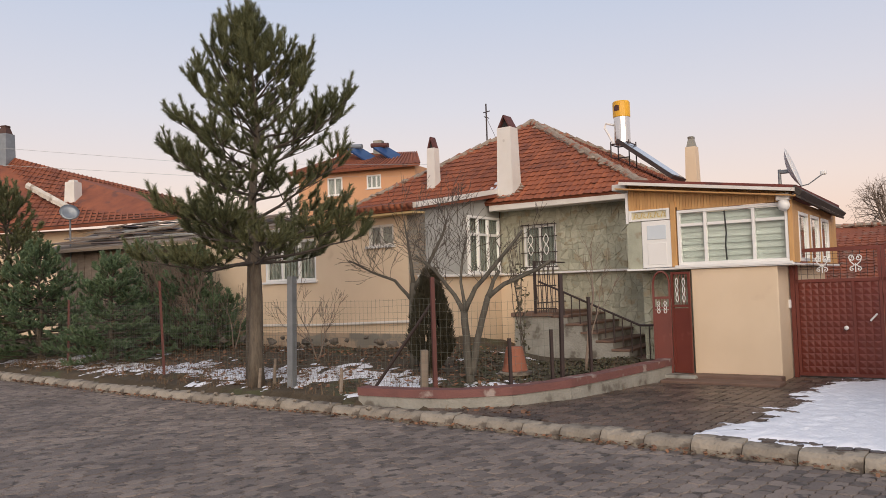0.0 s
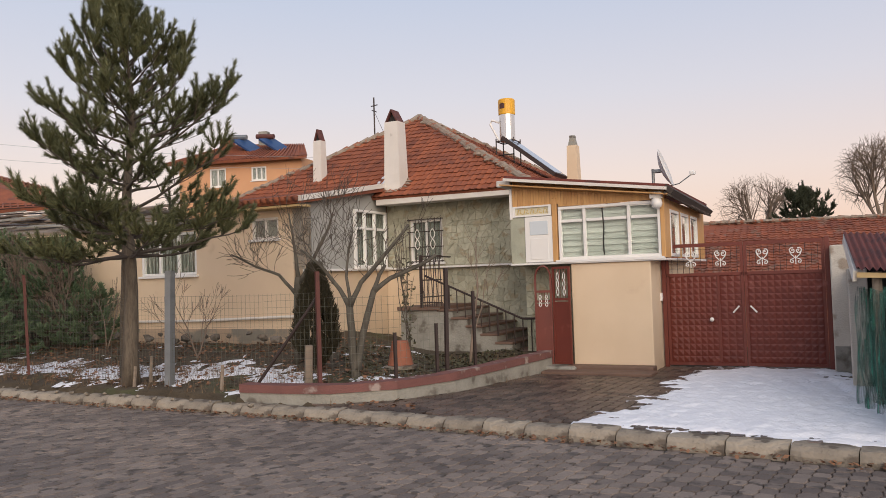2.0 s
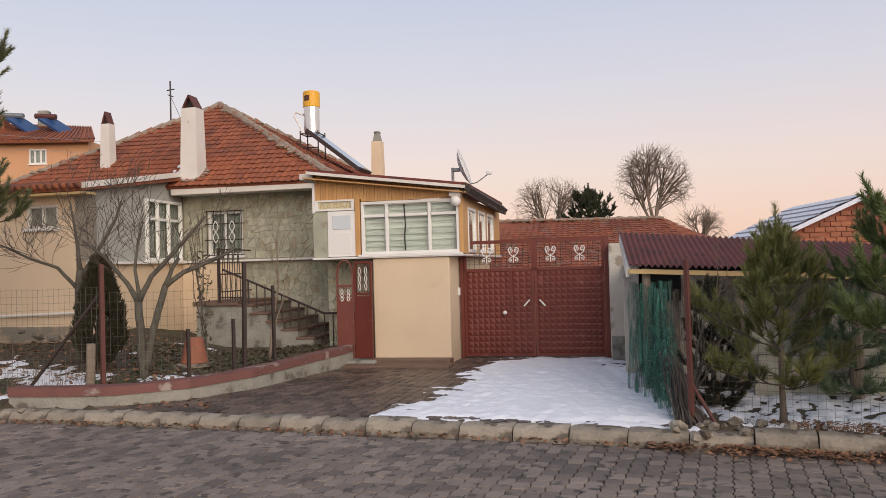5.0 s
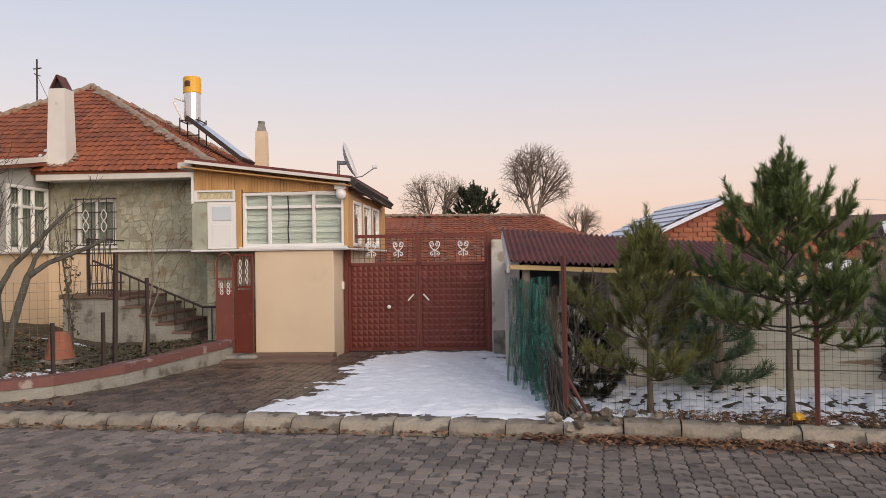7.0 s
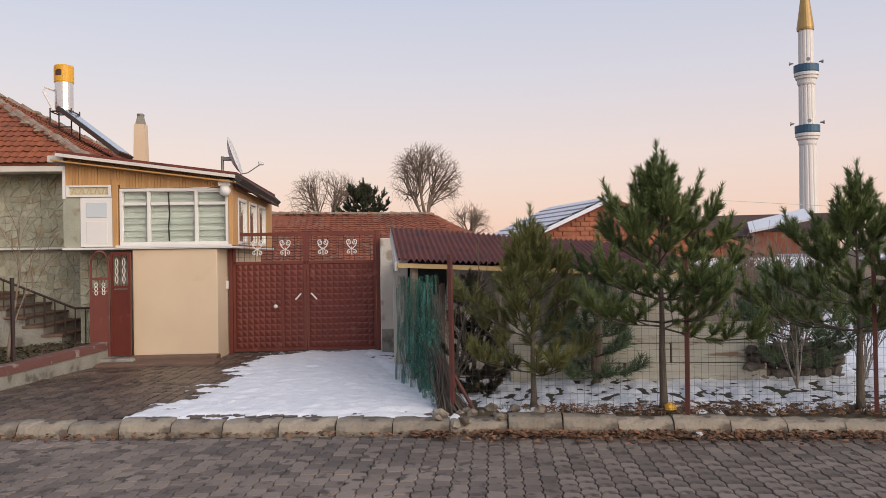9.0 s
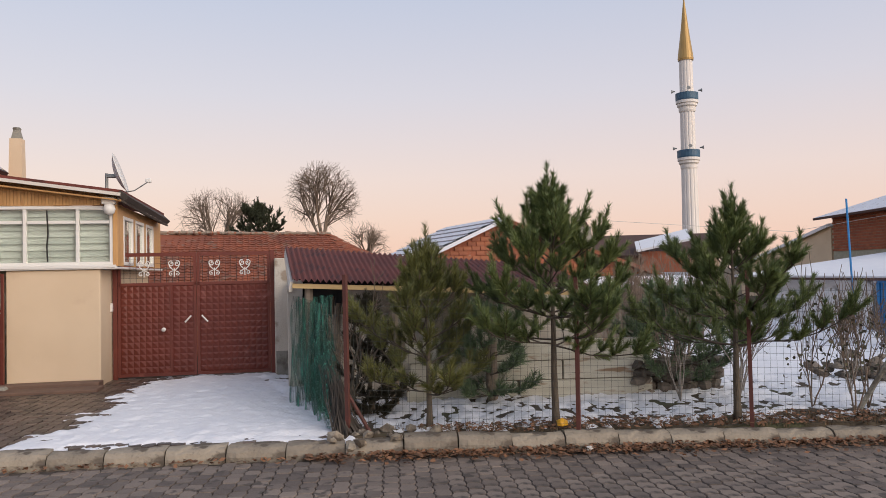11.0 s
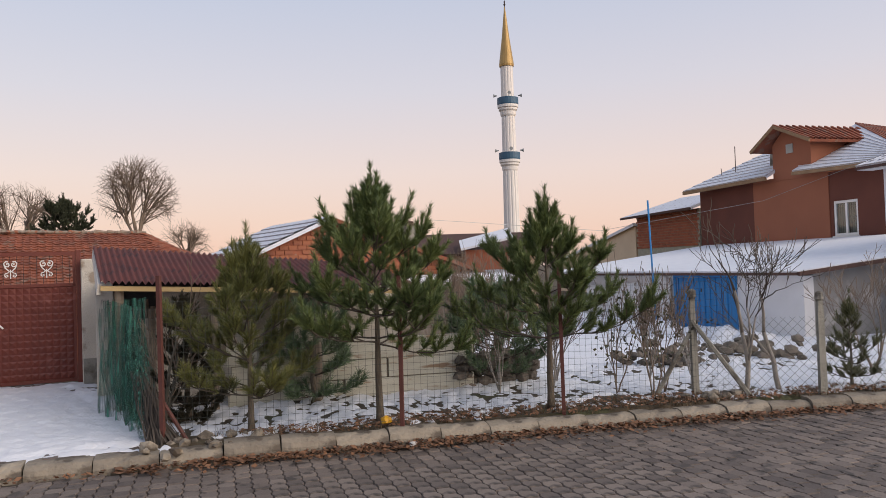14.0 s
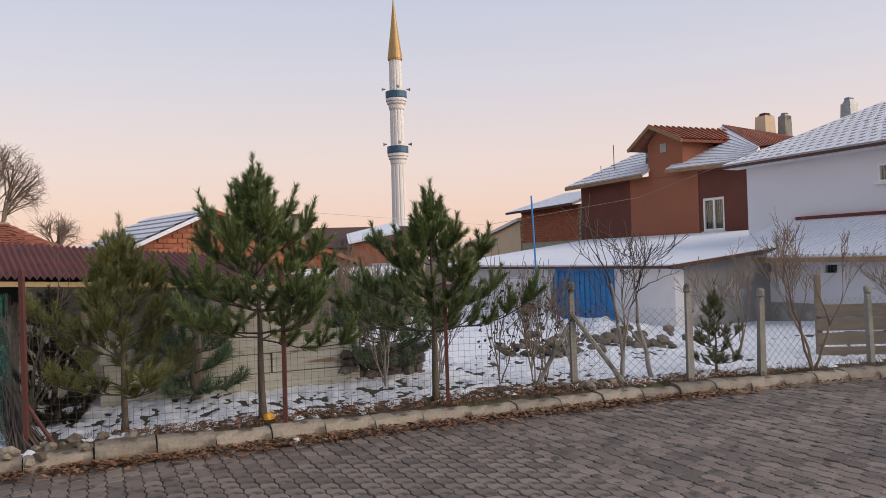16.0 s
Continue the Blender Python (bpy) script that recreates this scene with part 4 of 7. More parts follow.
# porch side
for a, b, c, d in ((-0.70, -0.25, 1.88, 2.86), (0.55, 0.75, 1.88, 2.70), (1.55, 1.75, 1.88, 2.70), (2.5, 3.4, 1.88, 2.85), (-0.25, 2.5, 2.70, 2.85)):
    part("side_board", Geo().box(0.14, 0.18, a, b, c, d), M_PINE, porch, "pine board beside the windows")
for y in (-0.25, 0.75, 1.75):
    window(porch, pose(0.16, y, 1.90, 0, 0, 90), 0.78, 0.80, 1, 0, M_CURTAIN, sill=False)
# porch roof
part("porch_roof", Geo().slab([(-2.5, -1.02, 3.42), (0.32, -1.02, 3.045), (0.32, 3.0, 3.0), (-2.5, 3.0, 3.42)], 0.04), M_SHEET, porch, "thin maroon sheet roof")
part("roof_edge", Geo().slab([(-2.5, -1.06, 3.375), (0.30, -1.06, 3.0), (0.30, -1.0, 3.0), (-2.5, -1.0, 3.375)], 0.05), M_WHITE, porch, "white front edge board")
part("roof_side", Geo().slab([(0.30, -1.06, 3.04), (0.40, -0.95, 2.95), (0.44, 3.0, 2.84), (0.28, 3.0, 2.99)], 0.09).slab([(0.26, -1.02, 2.93), (0.37, -0.93, 2.86), (0.40, 3.0, 2.76), (0.15, 3.0, 2.86)], 0.03), M_SHINGLE, porch, "dark weathered side eave")
part("gable_box", Geo().box(-2.72, -2.46, -0.85, 0.92, 3.25, 3.36, 0.01), M_WHITE, porch, "cream boxed eave end")
part("soffit", Geo().slab([(-2.6, -1.0, 3.28), (0.3, -1.0, 2.90), (0.3, -0.74, 2.90), (-2.6, -0.74, 3.28)], 0.02), M_PINE, porch)
# lamp, camera box, dish
lm = thing("porch_lamp", H @ pose(0.10, -0.88, 2.80), "white globe lamp under the porch eave", "lamp")
part("globe", Geo().lathe([(0.02, -0.13), (0.075, -0.10), (0.095, -0.04), (0.075, 0.03), (0.03, 0.05)], 14), M_PVC, lm, smooth=True)
part("bracket", Geo().box(-0.11, 0.09, -0.03, 0.12, 0.04, 0.15, 0.01), M_PVC, lm)
sd = thing("satellite_dish", H @ pose(0.13, -0.62, 2.97), "grey satellite dish on the porch roof", "satellite dish")
dish = Geo()
rings = [(0.02, 0.0), (0.15, 0.012), (0.28, 0.04), (0.40, 0.085), (0.415, 0.088), (0.40, 0.098), (0.28, 0.056), (0.02, 0.016)]
dish.lathe([(a * 0.80, b) for a, b in rings], 28, pose(0.0, 0, 0.36, 0, 71, 3))
part("reflector", dish, mat("dish_grey", (0.74, 0.73, 0.71), (0.64, 0.63, 0.61), 0.5, 3), sd, smooth=True)
part("mast", Geo().tube([(-0.12, 0, -0.25), (-0.12, 0, 0.38)], 0.025, 8).box(-0.13, 0.02, -0.03, 0.03, 0.31, 0.37, 0.01), M_GALV, sd)
part("arm", Geo().tube([(0.0, 0, 0.06), (0.30, -0.05, 0.10), (0.52, -0.08, 0.24)], 0.009, 6), M_GALV, sd)
part("receiver", Geo().box(0.48, 0.57, -0.12, -0.05, 0.22, 0.29, 0.015), M_PVC, sd)
cladding(-2.45, -1.43, 0.25, 1.80, -0.252, [], 8)


# ---- gates and stairs ----
def scroll(g, cx, y, cz, s, r=0.009):
    """A heart of two facing scrolls."""
    for k in (-1, 1):
        lobe = [(0.15, 0.30), (0.20, 0.34), (0.17, 0.40), (0.09, 0.38), (0.06, 0.28), (0.12, 0.19), (0.22, 0.19), (0.32, 0.28), (0.33, 0.39), (0.24, 0.48), (0.11, 0.47)]
        foot = [(0.32, 0.30), (0.26, 0.12), (0.05, -0.10), (0.14, -0.17), (0.27, -0.22), (0.30, -0.33), (0.23, -0.41), (0.13, -0.38), (0.14, -0.29), (0.20, -0.30)]
        g.tube([(cx + k * s * a, y, cz + s * b) for a, b in lobe], r, 5)
        g.tube([(cx + k * s * a, y, cz + s * b) for a, b in foot], r, 5)
    g.tube([(cx, y, cz + s * 0.02), (cx, y, cz - s * 0.5)], r, 5)


def studs(g, x0, x1, z0, z1, nx, nz, y):
    """Sheet pressed into rows of shallow pyramids."""
    dx, dz = (x1 - x0) / nx, (z1 - z0) / nz
    for i in range(nx):
        for j in range(nz):
            a, b, c, d = x0 + i * dx, x0 + (i + 1) * dx, z0 + j * dz, z0 + (j + 1) * dz
            g.add([(a, y, c), (b, y, c), (b, y, d), (a, y, d), ((a + b) / 2, y - 0.018, (c + d) / 2 + dz * 0.15)], [(0, 1, 4), (1, 2, 4), (2, 3, 4), (3, 0, 4)])
    g.box(x0, x1, y + 0.002, y + 0.02, z0, z1)


gate = thing("driveway_gate", H, "tall maroon double gate with embossed panels and white scrolls", "gate")
part("gate_post", Geo().box(-0.04, 0.03, -0.04, 0.04, 0.0, 2.14, 0.005), M_MAROON, gate)
part("gate_post", Geo().box(2.50, 2.57, -0.04, 0.04, 0.0, 2.12, 0.005), M_MAROON, gate)
for a, b, n, mid in ((0.035, 1.285, 10, 0.88), (1.295, 2.495, 10, None)):
    leaf = part("gate_leaf", Geo().box(a, b, -0.025, 0.025, 0.05, 0.10).box(a, b, -0.025, 0.025, 1.55, 1.60).box(a, b, -0.025, 0.025, 2.04, 2.10).box(a, a + 0.045, -0.025, 0.025, 0.10, 2.04).box(b - 0.045, b, -0.025, 0.025, 0.10, 2.04), M_MAROON, gate)
    g = Geo()
    if mid:
        studs(g, a + 0.045, mid - 0.02, 0.10, 1.55, 8, 14, -0.005)
        studs(g, mid + 0.02, b - 0.045, 0.10, 1.55, 3, 14, -0.005)
        g.box(mid - 0.02, mid + 0.02, -0.022, 0.02, 0.10, 1.55)
    else:
        studs(g, a + 0.045, b - 0.045, 0.10, 1.55, 11, 14, -0.005)
    part("embossed_panel", g, M_MAROON, leaf)
    g = Geo()
    for k in range(1, 13):
        x = a + (b - a) * k / 13
        g.tube([(x, 0, 1.60), (x, 0, 2.04 if k % 4 else 2.04)], 0.0045, 4, False)
    for z in (1.68, 1.76, 1.84, 1.92, 2.0):
        g.tube([(a, 0.01, z), (b, 0.01, z)], 0.003, 4, False)
    part("upper_mesh", g, M_IRON, leaf)
    for x in ((0.45, 0.93) if mid else (1.58, 2.08)):
        g = Geo()
        scroll(g, x, -0.01, 1.83, 0.27)
        part("scroll_ornament", g, M_PVC, leaf, "white wrought scroll")
    s = 1 if mid else -1
    cx = 1.15 if mid else 1.42
    part("handle", Geo().tube([(cx - s * 0.05, -0.05, 0.93), (cx + s * 0.05, -0.05, 1.04)], 0.014, 8), M_PVC, leaf, "white slanting handle")
part("knob", Geo().lathe([(0.01, -0.03), (0.032, -0.02), (0.036, 0), (0.032, 0.02), (0.01, 0.03)], 12, pose(0.76, -0.055, 0.82, 90)), M_PVC, gate, "white round knob", smooth=True)
part("bell_box", Geo().box(-0.09, -0.03, -0.12, -0.04, 1.14, 1.28, 0.008), M_PVC, gate)

# small front gate by the stairs
fg = thing("garden_gate", H @ pose(-2.03, -0.95, 0.10), "narrow maroon iron garden gate standing ajar", "gate")


def leafgate(parent, m, w, h, arch):
    f = new("gate_leaf")
    f.parent, f.matrix_basis = parent, m
    g = Geo()
    top = h - 0.22 if arch else h
    g.box(0, 0.035, -0.018, 0.018, 0, top).box(w - 0.035, w, -0.018, 0.018, 0, top)
    for z in (0.0, 1.02, 1.08) + (() if arch else (h - 0.04,)):
        g.box(0.035, w - 0.035, -0.016, 0.016, z, z + 0.04)
    if arch:
        g.box(0.035, w - 0.035, -0.016, 0.016, top - 0.25, top - 0.21)
        g.tube([(w / 2 - (w / 2 - 0.017) * math.cos(math.pi * a / 10), 0, top - 0.01 + 0.22 * math.sin(math.pi * a / 10)) for a in range(11)], 0.017, 6)
    part("leaf_frame", g, M_MAROON, f)
    part("sheet", Geo().box(0.03, w - 0.03, -0.008, 0.008, 0.04, 1.03), M_MAROON, f)
    g = Geo()
    n = 4
    zt = top - 0.23 if arch else h - 0.04
    for k in range(1, n + 1):
        g.tube([(0.035 + (w - 0.07) * k / (n + 1), 0, 1.1), (0.035 + (w - 0.07) * k / (n + 1), 0, zt)], 0.006, 5, False)
    part("bars", g, M_MAROON, f)
    g = Geo()
    for k in (0.32, 0.68):
        for s in (-1, 1):
            c = w * k
            g.tube([(c + s * (0.020 * abs(math.sin(a * math.pi / 4)) + 0.003), -0.018, zt - 0.06 - (0.20 if arch else 0.40) * a / 12) for a in range(13)], 0.007, 4)
    part("ornament", g, M_PVC, f, "white twisted ornament")


leafgate(fg, pose(0, 0, 0, 0, 0, 12), 0.30, 1.72, True)
leafgate(fg, pose(0.31, 0.06, 0.03, 0, 0, -8), 0.33, 1.66, False)
part("threshold", Geo().box(-0.25, 0.75, -0.30, 0.25, -0.10, 0.02, 0.03), M_CONC, fg, "broken cement threshold")

st = thing("stairs", H, "outdoor stairs with brown treads and cement side", "stairs")
for k in range(6):
    x1 = -2.45 - 0.30 * k
    part("tread", Geo().box(x1 - 0.34, x1 + 0.02, -0.295, 1.45, 0.24 + 0.155 * k, 0.285 + 0.155 * k, 0.008), M_STEP, st)
    part("riser", Geo().box(x1 - 0.30, x1, -0.28, 1.45, 0.0, 0.24 + 0.155 * k), M_CONC, st)
part("landing", Geo().box(-5.15, -4.23, -0.34, 1.45, 1.04, 1.12, 0.01), M_STEP, st)
part("landing_base", Geo().box(-5.10, -4.25, -0.28, 1.45, 0.1, 1.04), M_CONC, st)
rl = thing("stair_railing", H @ pose(0, -0.36, 0), "dark iron stair railing with upright bars", "railing")
part("handrail", Geo().tube([(-4.50, 0, 1.72), (-3.95, 0, 1.49), (-2.50, 0, 0.875), (-2.08, 0, 0.875)], 0.022, 6), M_IRON, rl)
for k in range(12):
    x = -3.98 + k * 0.165
    z1 = 1.49 - (x + 3.95) * 0.424 if x < -2.5 else 0.87
    z0 = 0.28 + 0.155 * max(0, (-2.45 - x) / 0.30)
    part("baluster", Geo().tube([(x, 0, z0), (x, 0, z1)], 0.011 if k % 6 else 0.018, 6), M_IRON, rl)
lr = Geo()
for k in range(9):
    x = -4.55 + 0.05 * k
    lr.tube([(x, 0, 1.12), (x + 0.015 * (-1) ** k, 0, 1.4), (x, 0, 1.7), (x - 0.015 * (-1) ** k, 0, 1.95), (x, 0, 2.08)], 0.009, 5)
for z in (1.18, 1.62, 2.08):
    lr.box(-4.58, -4.12, -0.012, 0.012, z, z + 0.025)
part("landing_grille", lr, M_IRON, rl, "ornate dark iron landing grille")
part("landing_grille", Geo().box(-4.60, -4.55, -0.02, 0.02, 1.1, 2.12).tube([(-4.57, 0, 2.1), (-4.57, 1.3, 2.1)], 0.015, 5).tube([(-4.57, 0, 1.3), (-4.57, 1.3, 1.3)], 0.012, 5), M_IRON, rl)


# ---- fences ----
def wire_bay(a, b, z0, z1, parent, material, dx=0.075, dz=0.085, r=0.0018, sag=0.02, seed=0):
    """A bay of woven wire between two posts."""
    rr = random.Random(seed)
    g = Geo()
    a, b = Vector((*a, 0)), Vector((*b, 0))
    L = (b - a).length
    n, k = int(L / dx), int((z1 - z0) / dz)
    for i in range(n + 1):
        p = a + (b - a) * (i / n)
        w = rr.uniform(-0.006, 0.006)
        g.tube([(p.x, p.y, z0 + rr.uniform(-0.02, 0.02)), (p.x + w, p.y + w, (z0 + z1) / 2), (p.x, p.y, z1)], r, 3, False)
    for j in range(k + 1):
        z = z0 + (z1 - z0) * j / k
        g.tube([a + (b - a) * (i / 8) + Vector((0, 0, z - sag * math.sin(math.pi * i / 8) + rr.uniform(-0.006, 0.006))) for i in range(9)], r, 3, False)
    part("wire_mesh", g, material, parent)


def chain_bay(a, b, z0, z1, parent, material, s=0.10, r=0.0024):
    """A bay of diamond chain-link."""
    g = Geo()
    a, b = Vector((*a, 0)), Vector((*b, 0))
    L, hgt = (b - a).length, z1 - z0
    u = (b - a).normalized()
    for sgn in (1, -1):
        x = -hgt
        while x < L + hgt:
            lo, hi = (x, x + hgt) if sgn > 0 else (x + hgt, x)
            x += s
            p0, p1 = Vector((lo, z0)), Vector((hi, z1))
            t0, t1 = 0.0, 1.0
            d = hi - lo
            for edge, sg in ((0, 1), (L, -1)):
                f0, f1 = sg * (lo - edge), sg * (hi - edge)
                if f0 < 0 and f1 < 0:
                    t0 = 2
                elif f0 < 0:
                    t0 = max(t0, f0 / (f0 - f1))
                elif f1 < 0:
                    t1 = min(t1, f0 / (f0 - f1))
            if t1 - t0 > 0.03:
                q0, q1 = p0 + (p1 - p0) * t0, p0 + (p1 - p0) * t1
                g.tube([a + u * q0.x + Vector((0, 0, q0.y)), a + u * q1.x + Vector((0, 0, q1.y))], r, 3, False)
    part("chain_link", g, material, parent)


def angle_post(parent, x, y, z0, z1, lean=(0, 0), w=0.045, material=None, name="post"):
    g = Geo()
    g.box(-w / 2, w / 2, -w / 2, -w / 2 + 0.007, 0, z1 - z0).box(-w / 2, -w / 2 + 0.007, -w / 2 + 0.007, w / 2, 0, z1 - z0)
    ob = part(name, g, material or M_RUST, parent)
    ob.matrix_basis = pose(x, y, z0, lean[0], lean[1], 20)
    return ob


gf = thing("garden_fence", Matrix(), "old wire fence on maroon steel posts along the garden", "fence")
angle_post(gf, -8.16, 17.16, 0.1, 1.72, (0, 1))
angle_post(gf, -5.08, 14.34, 0.1, 1.95, (2, -2))
g = Geo()
g.box(-0.052, 0.052, -0.05, -0.043, 0, 1.80).box(-0.052, -0.045, -0.043, 0.05, 0, 1.80).box(0.045, 0.052, -0.043, 0.05, 0, 1.80)
part("post", g, M_GALV, gf, "wide galvanised channel post").matrix_basis = pose(-2.33, 12.0, 0.1, 0, 1.5, -30)
angle_post(gf, -0.14, 10.55, 0.2, 1.80, (1, -0.5), 0.05)
part("brace", Geo().tube([(-1.02, 11.0, 0.25), (-0.16, 10.6, 1.45)], 0.022, 6), M_IRON, gf, "slanting dark steel brace")
part("stump_post", Geo().box(-0.05, 0.05, -0.05, 0.05, 0, 0.62, 0.012).add([], []), M_WOODOLD, gf).matrix_basis = pose(-0.30, 10.75, 0.2, 0, 2, 10)
for (x, y, h, l) in ((0.87, 10.62, 0.55, 1), (1.50, 11.15, 0.62, 0), (2.16, 11.75, 1.05, 1)):
    angle_post(gf, x, y, 0.3, 0.3 + h + 0.1, (l, -l), 0.04, M_IRON)
angle_post(gf, 1.66, 11.30, 0.3, 1.80, (0, 1.0), 0.05, M_IRON)
for (x, y, h) in ((-2.72, 12.55, 0.42), (-1.50, 11.25, 0.36), (-2.9, 12.3, 0.3)):
    part("stake", Geo().tube([(x, y, 0.1), (x + 0.03, y, 0.2 + h)], [0.03, 0.024], 6), M_WOODOLD, gf, "short wooden stake")
posts = [(-14.0, 21.3), (-8.16, 17.16), (-5.08, 14.34), (-2.33, 12.0), (-0.14, 10.55)]
for i, (a, b) in enumerate(zip(posts, posts[1:])):
    wire_bay(a, b, 0.22, 1.52, gf, M_WIRE, seed=i)
wire_bay((-0.14, 10.55), (1.66, 11.30), 0.36, 1.45, gf, M_WIRE, 0.09, 0.10, 0.002, seed=7)

of = thing("orchard_fence", Matrix(), "wire fence on rusty red steel posts beside the orchard", "fence")
angle_post(of, 4.98, 5.95, 0.08, 1.66, (0, -0.5), 0.038)
angle_post(of, 6.39, 4.26, 0.08, 1.60, (1, -2.5), 0.036)
angle_post(of, 7.68, 3.15, 0.08, 1.62, (0, -2), 0.036)
part("leaning_rail", Geo().tube([(4.99, 6.0, 0.55), (5.14, 5.78, 0.10)], 0.02, 6), M_RUST, of, "short leaning rusty rail")
ofp = [(4.98, 5.95), (6.39, 4.26), (7.68, 3.15), (9.15, 1.78)]
for i, (a, b) in enumerate(zip(ofp, ofp[1:])):
    wire_bay(a, b, 0.15, 1.42, of, M_WIREG, 0.065, 0.065, 0.0013, seed=20 + i)
wire_bay((4.98, 5.95), (6.02, 8.2), 0.15, 1.35, of, M_WIREG, 0.09, 0.09, 0.0014, seed=30)

# torn green shade net hanging on the fence towards the yard
def net_material():
    """Loose green weave: streaks of thread with daylight between them."""
    m = bpy.data.materials.new("shade_net_weave")
    m.use_nodes = True
    n, l = m.node_tree.nodes, m.node_tree.links
    b = n["Principled BSDF"]
    b.inputs["Roughness"].default_value = 0.7
    co, mp, ns, rp, cr = n.new("ShaderNodeTexCoord"), n.new("ShaderNodeMapping"), n.new("ShaderNodeTexNoise"), n.new("ShaderNodeValToRGB"), n.new("ShaderNodeValToRGB")
    mp.inputs["Scale"].default_value = (13, 13, 0.6)
    ns.inputs["Scale"].default_value, ns.inputs["Detail"].default_value = 2.2, 5
    l.new(co.outputs["Object"], mp.inputs[0])
    l.new(mp.outputs[0], ns.inputs[0])
    l.new(ns.outputs[0], rp.inputs[0])
    l.new(ns.outputs[0], cr.inputs[0])
    rp.color_ramp.elements[0].position, rp.color_ramp.elements[0].color = 0.45, (0.08, 0.08, 0.08, 1)
    rp.color_ramp.elements[1].position, rp.color_ramp.elements[1].color = 0.70, (0.92, 0.92, 0.92, 1)
    cr.color_ramp.elements[0].position, cr.color_ramp.elements[0].color = 0.42, (0.014, 0.045, 0.035, 1)
    cr.color_ramp.elements[1].position, cr.color_ramp.elements[1].color = 0.66, (0.05, 0.20, 0.145, 1)
    l.new(rp.outputs[0], b.inputs["Alpha"])
    l.new(cr.outputs[0], b.inputs["Base Color"])
    return m


M_WEAVE = net_material()
nt = thing("shade_net", Matrix(), "torn green shade net hung along the fence", "net")
rn = random.Random(12)


def net_sheet(foot0, foot1, top0, top1, seed, fold=0.07, nu=90, nv=26):
    """A hanging sheet between two plan points with vertical folds, its lower edge drawn out to other points."""
    g = Geo()
    for i in range(nu + 1):
        u = i / nu
        a, b = Vector(foot0).lerp(Vector(foot1), u), Vector(top0).lerp(Vector(top1), u)
        ragged = 0.07 * noise.noise(Vector((u * 9, seed, 0)))
        for j in range(nv + 1):
            v = j / nv
            p = a.lerp(b, v) + Vector((0, 0, ragged * v))
            bulge = math.sin(v * math.pi) * 0.03
            w = fold * (math.sin(u * 31 + 1.5 * math.sin(v * 2.2 + seed)) + 0.6 * math.sin(u * 57 + seed + v)) * (0.55 + 0.45 * (1 - v)) + 0.05 * noise.noise(Vector((u * 6, v * 3, seed)))
            g.v.append((p.x - (w + bulge) * 0.9, p.y + (w + bulge) * 0.42, p.z))
    for i in range(nu):
        for j in range(nv):
            if noise.noise(Vector((i * 0.09, j * 0.07, seed + 4))) < 0.36:
                k = i * (nv + 1) + j
                g.f.append((k, k + nv + 1, k + nv + 2, k + 1))
    return g


part("net_panel", net_sheet((5.42, 6.88, 0.08), (6.02, 8.30, 0.10), (5.46, 6.95, 1.34), (5.98, 8.22, 1.40), 3), M_WEAVE, nt, "faded green net hanging in folds", smooth=True)
part("net_panel", net_sheet((4.93, 6.02, 0.10), (5.52, 7.15, 0.08), (5.28, 6.58, 0.80), (5.60, 7.30, 1.36), 9, 0.05), M_WEAVE, nt, "net panel drawn down to the post's foot", smooth=True)
part("net_panel", net_sheet((5.60, 6.9, 0.3), (6.1, 8.2, 0.3), (5.62, 6.9, 1.44), (6.1, 8.2, 1.38), 15, 0.08), M_WEAVE, nt, "second layer of net behind", smooth=True)
bw = thing("brushwood", Matrix(), "brown dead stalks heaped against the net", "brushwood")
st_g = Geo()
for k in range(150):
    f = rn.uniform(0.45, 1.0)
    a = Vector((4.88 + rn.uniform(0, 0.22), 5.80 + rn.uniform(0, 0.30), 0.08 + rn.uniform(0, 0.08)))
    b = Vector((5.50, 7.30, 0.98)).lerp(Vector((5.10, 6.15, 0.48)), f) + Vector((rn.uniform(-.06, .06), rn.uniform(-.06, .06), rn.uniform(-0.10, 0.06)))
    st_g.tube([a, a.lerp(b, 0.5) + Vector((-0.03, 0, -0.07 * (1 - f))), b], [0.006, 0.005, 0.003], 3, False)
tagged(part("stalk_heap", st_g, M_TWIG, bw, "thin brown stalks"), kind="stuff")

# concrete posts and chain-link further along
cf = thing("chain_fence", Matrix(), "sagging chain-link fence on leaning concrete posts", "fence")
cps = [(9.35, 2.25, 1.20, 1), (9.83, 0.98, 1.14, 1.5), (10.45, 0.22, 1.05, -3), (11.75, -1.05, 1.0, 3), (13.2, -3.0, 1.0, 1)]
for x, y, h, l in cps:
    g = Geo()
    g.add([(sx * k, sy * k, z) for z, k in ((0, 0.038), (h * 0.86, 0.030), (h, 0.022)) for sx, sy in ((-1, -1), (1, -1), (1, 1), (-1, 1))],
          [(r * 4 + j, r * 4 + (j + 1) % 4, (r + 1) * 4 + (j + 1) % 4, (r + 1) * 4 + j) for r in range(2) for j in range(4)] + [(8, 9, 10, 11)])
    g.lathe([(0.02, h - 0.09), (0.05, h - 0.05), (0.045, h + 0.02), (0.015, h + 0.04)], 8)
    g.v = [(a + rk.uniform(-0.006, 0.006), b + rk.uniform(-0.006, 0.006), c) for a, b, c in g.v]
    part("concrete_post", g, M_CONC, cf, "rough cement post").matrix_basis = pose(x, y, 0.08, l * 0.4, l, 35)
part("brace_post", Geo().tube([(9.33, 2.25, 0.95), (9.45, 1.65, 0.08)], [0.026, 0.03], 5).tube([(9.36, 2.27, 0.85), (9.1, 2.65, 0.08)], [0.026, 0.03], 5), M_CONC, cf)
